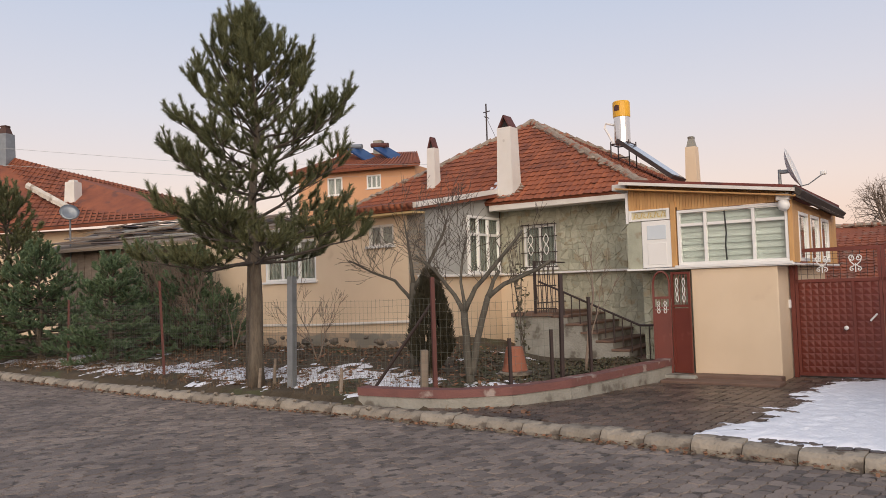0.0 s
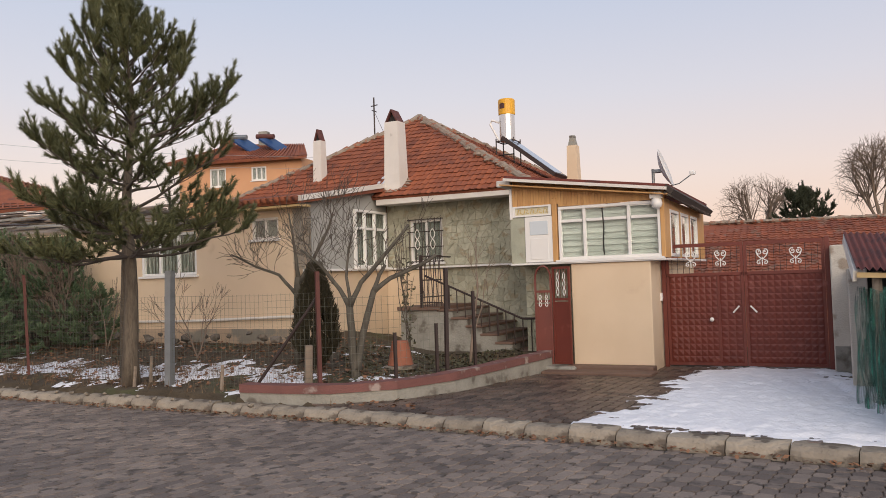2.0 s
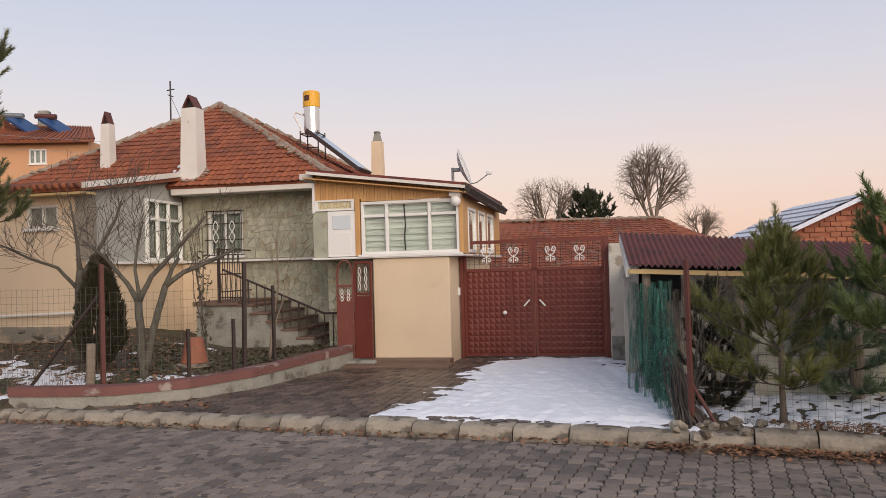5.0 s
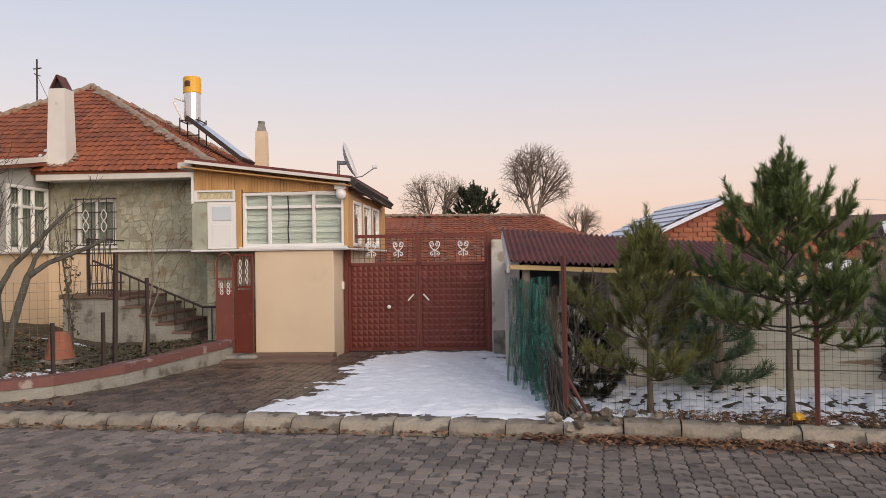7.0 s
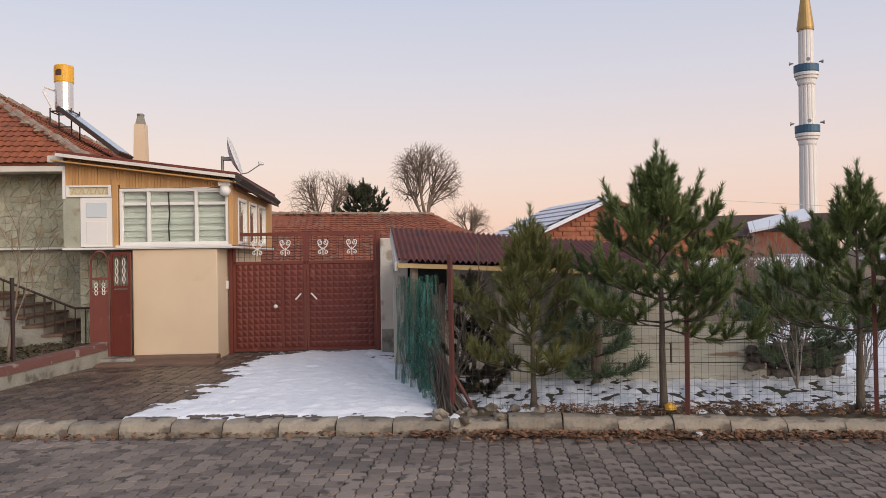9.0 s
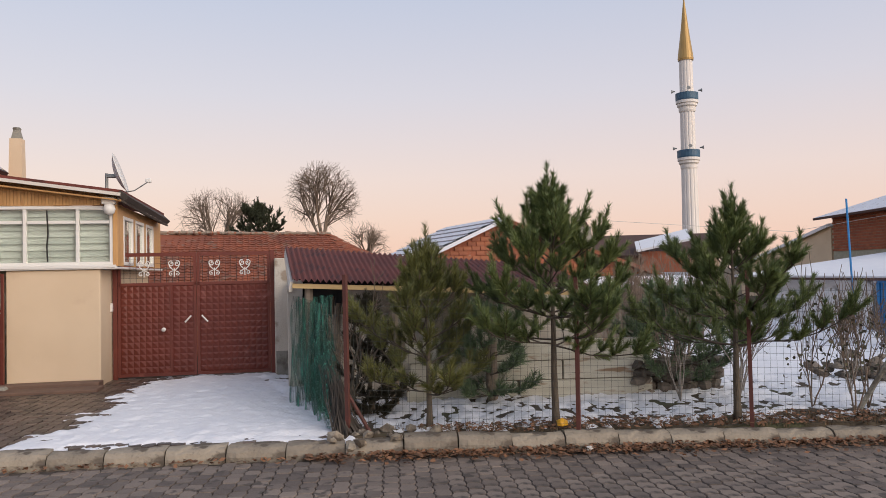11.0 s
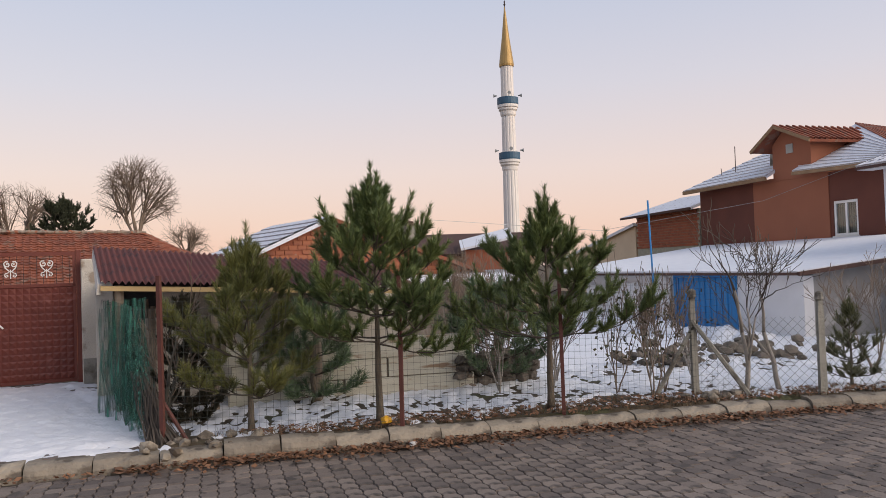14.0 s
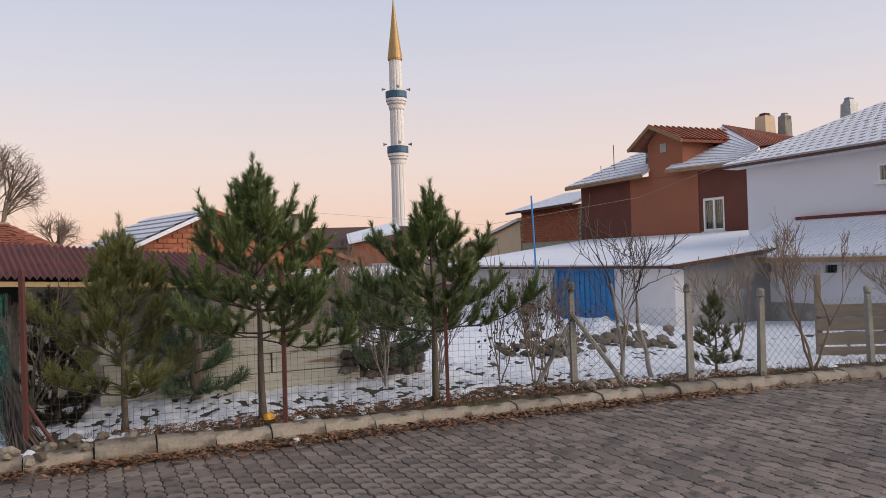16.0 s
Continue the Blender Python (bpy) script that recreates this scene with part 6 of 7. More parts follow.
part("shaft_lower", fluted(0.66, 0.56, 0, 9.0), M_MINARET, mi, "white fluted shaft")
part("shaft_middle", fluted(0.55, 0.52, 9.8, 13.2), M_MINARET, mi)
part("shaft_upper", fluted(0.50, 0.48, 14.1, 17.1), M_MINARET, mi)
for z in (9.9, 14.15):
    part("corbel", Geo().lathe([(0.56, z - 0.95), (0.60, z - 0.85), (0.62, z - 0.6), (0.72, z - 0.5), (0.72, z - 0.35), (0.80, z - 0.3), (0.80, z - 0.1), (0.5, z - 0.1)], 24), M_MINARET, mi, "stepped white corbel")
    part("balcony", Geo().lathe([(0.80, z - 0.1), (0.82, z), (0.82, z + 0.45), (0.75, z + 0.47), (0.74, z), (0.4, z)], 24), M_TEAL, mi, "teal balcony railing")
    for a in range(4):
        part("loudspeaker", Geo().lathe([(0.04, 0), (0.05, 0.1), (0.14, 0.28)], 8, Matrix.Translation((0.82 * math.cos(a * 1.57 + 0.6), 0.82 * math.sin(a * 1.57 + 0.6), z + 0.65)) @ pose(0, 0, 0, 0, 90, math.degrees(a * 1.57 + 0.6))), M_GALV, mi)
part("spire", Geo().lathe([(0.56, 17.05), (0.58, 17.2), (0.30, 19.3), (0.06, 21.5), (0.05, 21.7)], 20), M_GOLD, mi, "gold conical spire")
part("finial", Geo().lathe([(0.02, 21.6), (0.03, 21.8), (0.09, 21.9), (0.03, 22.0), (0.07, 22.12), (0.02, 22.2), (0.015, 22.6)], 10), M_IRON, mi)

# red-roofed outbuilding behind the driveway gate
ob_ = thing("outbuilding", Matrix(), "long outbuilding with old orange tiled roof", "outbuilding")
ra, rb_, ea, eb, hc = Vector((8.2, 20.7, 2.85)), Vector((13.7, 17.5, 2.80)), Vector((5.6, 17.2, 1.35)), Vector((11.7, 13.5, 1.35)), Vector((15.2, 15.9, 1.7))
part("roof", Geo().slab([ea, eb, rb_, ra], 0.1).slab([eb, hc, rb_], 0.1), M_OLDTILE, ob_, "old orange-red tiles")
tile_face([ea, eb, rb_, ra], ob_, 0, 6, 0.16, 0.205, M_OLDTILE)
tile_face([eb, hc, rb_], ob_, 0, 7, 0.16, 0.205, M_OLDTILE)
hip("ridge", ra + Vector((0, 0, 0.05)), rb_ + Vector((0, 0, 0.03)), ob_, M_MORTAR, 5, 0.035)
part("front_wall", Geo().slab([ea + Vector((0.3, 0.4, -0.1)), eb + Vector((0.2, 0.4, -0.1)), eb + Vector((0.2, 0.4, -1.5)), ea + Vector((0.3, 0.4, -1.5))], 0.2), M_BRICK, ob_)

# brick gable with snowy slope beyond the shed
gable_brick = Geo().box(-0.115, 0.115, 0, 0.04, -0.055, 0.055).mesh("brick", mat("old_brick", (0.45, 0.17, 0.085), (0.27, 0.10, 0.06), 0.9, 3, bump=0.3, obj=0.7))
gh = thing("brick_gable_house", pose(17.0, 14.0, 0, 0, 0, -31), "old brick gable house with one snowy roof slope", "house")
gb2 = random.Random(77)
part("gable", Geo().prism([(-3.6, -0.3), (5.0, -0.3), (5.0, 1.45), (0.0, 3.05), (-3.6, 1.5)], 0, 0.3), M_BRICK, gh, "bare red brick gable")
for j in range(14):
    for i in range(34):
        bx, bz = -3.4 + i * 0.25 + (0.125 if j % 2 else 0), 1.15 + j * 0.13
        if bz < (3.0 + bx * 0.42 if bx < 0 else 3.0 - bx * 0.32) - 0.08 and gb2.random() > 0.1 and bx < 4.9:
            part("brick", gable_brick, None, gh).matrix_basis = pose(bx, -0.025 - gb2.uniform(0, 0.02), bz)
q = [(-3.9, -0.3, 1.40), (-3.9, 6, 1.45), (0.0, 6, 3.25), (0.0, -0.3, 3.15)]
part("snowy_slope", Geo().slab(q, 0.1), M_SNOWTILE, gh, "snowy tiled slope")
steps_rows([(-3.9, -0.3, 1.42), (-3.9, 6, 1.47), (0.0, 6, 3.27), (0.0, -0.3, 3.17)], 11, M_SNOWTILE, gh, 0.04)
part("tile_slope", Geo().slab([(0.0, -0.4, 3.12), (0.0, 6, 3.2), (5.0, 6, 1.5), (5.0, -0.4, 1.42)], 0.1), M_OLDTILE, gh, "old tiled slope")
chimney(gh, 2.9, 1.0, 1.0, 2.95, 0.42, 0.12, M_CONC, "grey cement chimney", M_DARKROOF)
dh = thing("dark_roof_house", pose(29.0, 18.0, 0, 0, 0, -58), "far house with plain dark brown roof", "house")
part("wall", Geo().box(-0.8, 4.0, -2.2, -0.1, -0.3, 2.25), M_BEIGE, dh)
part("roof", Geo().slab([(-1.2, -2.6, 2.2), (4.4, -2.6, 2.2), (4.4, 0, 3.08), (-1.2, 0, 3.10)], 0.10), M_DARKROOF, dh)
h2 = thing("snowy_shed", pose(26.6, 14.3, 0, 0, 0, -58), "low shed under a snowy sheet roof", "shed")
part("wall", Geo().box(-0.8, 0.8, 0, 2, -0.3, 2.3), M_BRICK, h2)
part("roof", Geo().slab([(-1.0, -0.3, 2.35), (1.0, -0.3, 2.75), (1.0, 2.2, 3.2), (-1.0, 2.2, 2.75)], 0.08), M_SNOW, h2, "snow-covered sheet")
mid = thing("garden_sheds", pose(19.5, 9.6, 0, 0, 0, -50), "jumble of low brick and sheet sheds", "shed")
part("wall", Geo().box(-4.0, 0.2, 0, 0.3, -0.4, 1.1), M_ROCK, mid)
part("sheet_roof", Geo().slab([(-4.3, -0.4, 1.20), (0.5, -0.4, 1.20), (0.5, 2.5, 1.55), (-4.3, 2.5, 1.55)], 0.06), M_GALV, mid, "grey sheet roof")
part("snow_cap", Geo().slab([(-3.9, -0.2, 1.24), (0.3, -0.2, 1.24), (0.3, 1.5, 1.46), (-3.9, 1.5, 1.46)], 0.03), M_SNOW, mid)

# left neighbours
nh = thing("neighbour_house", pose(-10.5, 24.5, 0, 0, 0, -14), "neighbouring house with broad red tiled roof", "house")
part("wall", Geo().box(-9, 2.6, 1.0, 3.7, 0.2, 3.95), M_BEIGE, nh)
for qn, k in (([(-11, 0.3, 3.92), (-3.2, 0.3, 4.0), (-4.7, 3.8, 6.5), (-9.5, 3.8, 7.9)], 26), ([(-3.2, 0.3, 4.0), (3.0, 0.3, 4.12), (0.1, 3.8, 5.2), (-4.7, 3.8, 6.5)], 26)):
    part("roof", Geo().slab(qn, 0.1), M_TILE, nh, "red clay tiles")
    ribs(qn, k, 0.035, M_TILE, nh)
    steps_rows(qn, 15, M_TILE, nh, 0.035, M_DARKROOF)
rg = random.Random(31)
strip = Geo()
for k in range(46):
    f = k / 46 + rg.uniform(-0.02, 0.02)
    c = Vector((-4.75, 2.25, 5.70)).lerp(Vector((-1.75, 0.92, 4.50)), f)
    strip.add(*(lambda w: ([(-w, -0.1, -0.06), (w, -0.1, -0.06), (w * 0.9, 0.12, -0.02), (-w * 0.8, 0.12, -0.02), (-w * 0.6, -0.06, 0.07), (w * 0.7, -0.06, 0.05), (w * 0.5, 0.06, 0.08), (-w * 0.5, 0.06, 0.1)], [(0, 1, 5, 4), (1, 2, 6, 5), (2, 3, 7, 6), (3, 0, 4, 7), (4, 5, 6, 7)]))(rg.uniform(0.06, 0.17)), pose(c.x, c.y, c.z + 0.03, 30, 18, rg.uniform(-30, 30)))
part("broken_mortar", strip, M_LIME, nh, "pale broken mortar strip")
chimney(nh, -2.72, 2.0, 4.3, 5.70, 0.42, 0.05, M_WHITE, "stubby white chimney", M_WHITE)
chimney(nh, -7.0, 3.6, 6.0, 8.0, 0.5, 0.3, M_GALV, "metal flue", M_DARKROOF)
nd = thing("small_dish", pose(-10.35, 21.9, 3.75), "small grey satellite dish on a pole", "satellite dish")
part("reflector", Geo().lathe([(0.02, 0.0), (0.17, 0.03), (0.26, 0.08), (0.17, 0.05), (0.02, 0.02)], 18, pose(0, 0, 0.3, 62, 0, 32)), M_GALV, nd, smooth=True)
part("mast", Geo().tube([(0, 0.1, -3.2), (0, 0.05, 0.3)], 0.025, 6), M_GALV, nd)
ls = thing("old_lean_to", pose(-7.6, 21.0, 0, 0, 0, -20), "old lean-to with patched board roof", "shed")
part("roof", Geo().slab([(-3.6, -0.5, 3.0), (3.2, -0.5, 3.1), (3.2, 2.0, 3.75), (-3.6, 2.0, 3.75)], 0.08), M_WOODOLD, ls)
part("wall", Geo().box(-3.4, 3.0, 0, 0.2, 0.2, 3.0), M_WOODOLD, ls)
rl_ = random.Random(77)
for k in range(70):
    f = rl_.random()
    x, w, ln = rl_.uniform(-3.6, 2.4), rl_.uniform(0.06, 0.2), rl_.uniform(0.7, 2.2)
    part("loose_board", Geo().box(0, ln, 0, w, 0, 0.03, 0, pose(x, -0.55 + 2.4 * f, 3.09 + 0.66 * f + rl_.uniform(0, 0.10), 15, rl_.uniform(-4, 4), rl_.uniform(-14, 14))), rl_.choice((M_WOODOLD, M_WOODOLD, M_TWIGFAR, M_IRON, M_CONC)), ls, "weathered board lying on the roof")
for k in range(26):
    x = -3.4 + 0.245 * k
    part("wall_board", Geo().box(x, x + 0.225, -0.03 - rl_.uniform(0, 0.02), -0.002, 0.2, rl_.uniform(2.7, 3.0)), M_WOODOLD, ls)

oh = thing("orange_house", pose(-2.6, 48, 0, 0, 0, -22), "tall orange rendered house with red roof", "house")
part("wall", holed(-7.0, 1.2, 0, 9.2, 0, 0.3, [(-4.9, -3.8, 7.7, 8.85), (-2.1, -1.1, 7.95, 8.8)]), M_ORANGE, oh, "orange rendered wall")
part("wall", Geo().box(0.9, 1.2, 0.3, 8, 0, 9.2), M_ORANGE, oh)
q = [(-7.6, -0.6, 9.25), (1.8, -0.6, 9.15), (-0.4, 4.0, 10.7), (-5.6, 4.0, 11.0)]
part("roof", Geo().slab(q, 0.15), M_TILE, oh, "red tiled roof")
ribs(q, 34, 0.06, M_TILE, oh)
window(oh, pose(-4.9, 0.05, 7.7), 1.1, 1.15, 2, fw=0.1)
window(oh, pose(-2.1, 0.05, 7.95), 1.0, 0.85, 3, fw=0.09)
part("chimney", Geo().box(-5.6, -4.8, 2.5, 3.2, 9.0, 11.2, 0.03), M_BRICK, oh)
part("chimney", Geo().box(-3.4, -2.8, 3.6, 4.1, 9.8, 11.7, 0.03), M_CONC, oh)
for k, x in enumerate((-3.9, -2.0)):
    s2 = thing("roof_collector", oh.matrix_basis @ pose(x, 2.2, 10.2 - 0.1 * k), "blue solar collector with tank on the red roof", "solar heater", "roof collectors")
    part("panel", Geo().slab([(-0.4, -0.5, 0.75), (0.1, 0.5, 0.92), (1.55, 0.5, -0.05), (1.05, -0.5, -0.22)], 0.12), M_BLUEPANEL, s2)
    part("tank", Geo().tube([(-0.85, 0.1, 1.0), (0.35, 0.1, 0.92)], 0.16, 10), M_RUST if k else M_GALV, s2)

# overhead wires
for nm, pts in (("overhead_wire", [(-22, 24, 7.3), (-9, 30, 6.7), (6, 38, 7.4)]), ("overhead_wire", [(-22, 24, 6.6), (-9, 30, 6.2), (6, 38, 6.9)]), ("overhead_wire", [(21, 13.5, 3.2), (26, 9.5, 2.75), (27.5, 4.5, 3.5), (24.3, 0.3, 4.5)])):
    a, b, c = [Vector(p) for p in pts[:3]]
    sm = []
    pl = [Vector(p) for p in pts]
    for i in range(len(pl) - 1):
        for k in range(8):
            sm.append(pl[i].lerp(pl[i + 1], k / 8))
    sm.append(pl[-1])
    solid(nm, Geo().tube(sm, 0.007, 4), M_GALV, "thin overhead wire hanging in a shallow curve", "cable", group="overhead wires")


# ---- trees and plants ----
def spruce(name, x, y, z, height, radius, clear, seed, label, needle=M_NEEDLE, trunk_r=0.09, step=0.36, per=44, nl=0.10, nw=0.010, arms=6, lift=0.0, shape=0.85, lean=0.0, twig_gap=0.17, shoot=0.17, whip=1.0, along=1, ends=3, rise=0.0, curl=22, spread=46):
    """A dense conifer: tapered trunk, close whorls of limbs and short shoots."""
    r, rng = random.Random(seed), np.random.default_rng(seed)
    t = thing(name, pose(x, y, z), label, "tree")
    n = 10
    tp = [Vector((lean * k / n * height + 0.03 * math.sin(k * 1.7 + seed), 0.03 * math.cos(k * 1.3 + seed), height * k / n)) for k in range(n + 1)]
    tr = [trunk_r * (1 - 0.90 * k / n) + (0.25 * trunk_r if k == 0 else 0) for k in range(n + 1)]
    part("trunk", Geo().tube(tp, tr, 9), M_BARK, t, smooth=True)

    def at(h):
        f = max(0, min(n - 1e-6, h / height * n))
        return tp[int(f)].lerp(tp[int(f) + 1], f - int(f))

    limb, tufts = Geo(), []
    h, w = clear, 0
    while h < height * 0.97:
        q = (h - clear) / (height - clear)
        R_ = radius * ((1 - q) ** shape) * (0.70 + 0.30 * min(1, q * 6)) + 0.05
        cnt = max(4, round(arms * (1 - 0.3 * q)))
        for k in range(cnt):
            a = 2 * math.pi * (k + 0.5 * (w % 2)) / cnt + r.uniform(-0.35, 0.35)
            L = R_ * r.uniform(0.68, 1.1) * (1.0 if r.random() > 0.12 else 1.15 * whip)
            el = radians(r.uniform(-8, 12) + 44 * q * q + 6 * q + lift)
            out = Vector((math.cos(a), math.sin(a), 0))
            p, pts = at(h + r.uniform(-0.1, 0.1)), []
            m = 6
            for i in range(m + 1):
                f = i / m
                e = el + radians(curl) * f * f
                pts.append(p.copy())
                p = p + (out * math.cos(e) + Vector((0, 0, math.sin(e)))) * (L / m) + Vector((r.uniform(-1, 1), r.uniform(-1, 1), r.uniform(-0.5, 0.5))) * 0.02
            limb.tube(pts, [max(0.006, trunk_r * 0.28 * (1 - q * 0.6) * (1 - 0.85 * i / m)) for i in range(m + 1)], 5)
            e = (pts[-1] - pts[-2]).normalized()
            for c in range(ends):
                d = (e * 0.5 + Vector((r.uniform(-.42, .42), r.uniform(-.42, .42), 1.15 if c else 0.8))).normalized()
                tufts.append((tuple(pts[-1]), tuple(d), shoot * r.uniform(0.8, 1.25)))
            for i in range(2, m):
                for _ in range(along):
                    d = ((pts[i + 1] - pts[i]).normalized() + Vector((r.uniform(-.5, .5), r.uniform(-.5, .5), r.uniform(0.1, 0.7) + rise))).normalized()
                    tufts.append((tuple(pts[i].lerp(pts[i + 1], r.random())), tuple(d), shoot * r.uniform(0.6, 1.0)))
            s = L * 0.20
            side = 1
            while s < L * 0.97:
                f = s / L * m
                i = min(m - 1, int(f))
                c = pts[i].lerp(pts[i + 1], f - i)
                d = (pts[i + 1] - pts[i]).normalized()
                sd_ = d.cross(Vector((0, 0, 1))).normalized() * side
                side = -side
                tl = (0.06 + 0.30 * (1 - s / L) * L) * r.uniform(0.4, 1.1)
                td = (d * 0.8 + sd_ * r.uniform(0.5, 1.1) + Vector((0, 0, r.uniform(-0.05, 0.4)))).normalized()
                tip = c + td * tl
                limb.tube([c, tip], [0.007, 0.004], 3, False)
                for _ in range(2 if tl > 0.12 else 1):
                    up = (td + Vector((r.uniform(-.4, .4), r.uniform(-.4, .4), r.uniform(0.2, 0.8) + rise))).normalized()
                    tufts.append((tuple(tip), tuple(up), shoot * r.uniform(0.7, 1.1)))
                if tl > 0.2:
                    tufts.append((tuple(c.lerp(tip, 0.4)), tuple(td), tl * 0.6))
                s += twig_gap * r.uniform(0.8, 1.25)
        h += step * (1 - 0.3 * q) * r.uniform(0.85, 1.15)
        w += 1
    tufts.append((tuple(tp[-1]), (0, 0, 1), shoot * 2))
    part("branch_frame", limb, M_TWIG, t)
    part("crown", raw_mesh("crown", needles(tufts, rng, per, nl, nw, spread), 3, needle), None, t)
    return t


def pine_tree(name, x, y, z, height, radius, clear, seed, label, needle, trunk_r, step, arms, full, finger, per, nl, nw, gap, low, top, bare, lean=0.0, second=None, spread=40, taper=1.3):
    """A pine: tapered trunk, open whorls of up-curving limbs, side twigs, and thick brush-like shoots that stand up at their ends."""
    r, rng = random.Random(seed), np.random.default_rng(seed)
    t = thing(name, pose(x, y, z), label, "tree")
    n = 12
    tp = [Vector((lean * k / n * height + 0.012 * height * math.sin(k * 1.1 + seed) * (k / n), 0.010 * height * math.cos(k * 0.9 + seed) * (k / n), height * k / n)) for k in range(n + 1)]
    tr = [trunk_r * (1 - 0.90 * k / n) + (0.22 * trunk_r if k == 0 else 0) for k in range(n + 1)]
    part("trunk", Geo().tube(tp, tr, 10), M_BARK, t, smooth=True)

    def at(h):
        f = max(0, min(n - 1e-6, h / height * n))
        return tp[int(f)].lerp(tp[int(f) + 1], f - int(f))

    if second:
        part("trunk", Geo().tube([Vector((second[0], second[1], 0)), Vector((second[0] * 0.8, second[1] * 0.75, 0.9)), at(clear + 0.5)], [trunk_r * 0.95, trunk_r * 0.8, trunk_r * 0.6], 9), M_BARK, t, smooth=True)
    limb, tufts = Geo(), []

    def brush(p, d, ln):
        d = d.normalized()
        tufts.append((tuple(p), tuple(d), ln))
        limb.tube([p, p + d * ln * 0.9], [0.006, 0.004], 3, False)

    def jit(a):
        return Vector((r.uniform(-a, a), r.uniform(-a, a), r.uniform(-a, a)))

    UP = Vector((0, 0, 1))
    h, turn = clear, r.random() * 6
    while h < height - 0.12 * finger:
        q = (h - clear) / (height - clear)
        reach = radius * min(1.0, (1 - q) * full) ** taper + 0.02
        cnt = max(4, round(arms * (1 - 0.25 * q)) + r.choice((-1, 0, 0, 1)))
        turn += 0.7
        for k in range(cnt):
            a = turn + 2 * math.pi * k / cnt + r.uniform(-0.4, 0.4)
            L = reach * r.choice((0.72, 0.85, 0.95, 1.0, 1.12, 1.24)) / math.cos(radians(0.5 * (low + (top - low) * q)))
            el = radians(low + (top - low) * q ** 1.2 + r.uniform(-10, 10))
            out = Vector((math.cos(a), math.sin(a), 0))
            p, pts, m = at(h + r.uniform(-0.18, 0.18) * step), [], 7
            for i in range(m + 1):
                e = el + radians(30) * (i / m) ** 2
                pts.append(p.copy())
                p = p + (out * math.cos(e) + UP * math.sin(e)) * (L / m) + jit(0.018 * L)
            limb.tube(pts, [max(0.006, trunk_r * 0.26 * (1 - q * 0.6) * (1 - 0.82 * i / m)) for i in range(m + 1)], 5)
            d = (pts[-1] - pts[-2]).normalized()
            o = d.orthogonal().normalized()
            brush(pts[-1], d * 0.4 + UP * 0.8 + jit(0.12), finger * r.uniform(1.0, 1.35))
            a0 = r.uniform(0, 6)
            for c in range(3 if q < 0.55 else 2):
                side = Matrix.Rotation(a0 + c * 2.1, 3, d) @ o
                brush(pts[-1] - d * 0.03, d * 0.45 + side * 0.55 + UP * 0.75 + jit(0.12), finger * r.uniform(0.7, 1.05))
            s_, side = L * bare * r.uniform(0.8, 1.2), r.choice((-1, 1))
            while s_ < L * 0.95:
                f = s_ / L * m
                i = min(m - 1, int(f))
                c, d = pts[i].lerp(pts[i + 1], f - i), (pts[i + 1] - pts[i]).normalized()
                sd_ = d.cross(UP).normalized() * side
                side = -side
                tl = (0.25 * finger + 0.42 * (L - s_)) * r.uniform(0.5, 1.1)
                td = (d * 0.75 + sd_ * r.uniform(0.5, 1.0) + UP * r.uniform(-0.05, 0.35)).normalized()
                tip = c + td * tl + UP * 0.08 * tl
                limb.tube([c, c.lerp(tip, 0.5) - UP * 0.02 * tl, tip], [0.009, 0.007, 0.005], 4, False)
                brush(tip, td * 0.5 + UP * 0.75 + jit(0.2), finger * r.uniform(0.75, 1.15))
                for w in (-1, 1):
                    brush(tip - td * 0.04, td * 0.6 + td.cross(UP) * w * 0.6 + UP * 0.55 + jit(0.2), finger * r.uniform(0.55, 0.9))
                if tl > finger * 1.1:
                    brush(c.lerp(tip, 0.55), td * 0.7 + td.cross(UP) * r.choice((-1, 1)) * 0.6 + UP * 0.5, finger * r.uniform(0.6, 0.9))
                if r.random() < 0.6:
                    brush(c, d * 0.8 + UP * r.uniform(0.1, 0.7) + jit(0.4), finger * r.uniform(0.5, 0.85))
                s_ += gap * r.uniform(0.8, 1.3)
        h += step * (1 - 0.35 * q) * r.uniform(0.88, 1.12)
    for c in range(5):
        brush(tp[-1] - UP * 0.05 * c, UP * 1.3 + Vector((math.cos(c * 2.4), math.sin(c * 2.4), 0)) * 0.35 * min(c, 1), finger * (1.6 if c == 0 else 1.1))
    part("branch_frame", limb, M_TWIG, t)
    part("crown", raw_mesh("crown", needles(tufts, rng, per, nl, nw, spread), 3, needle), None, t)
    return t


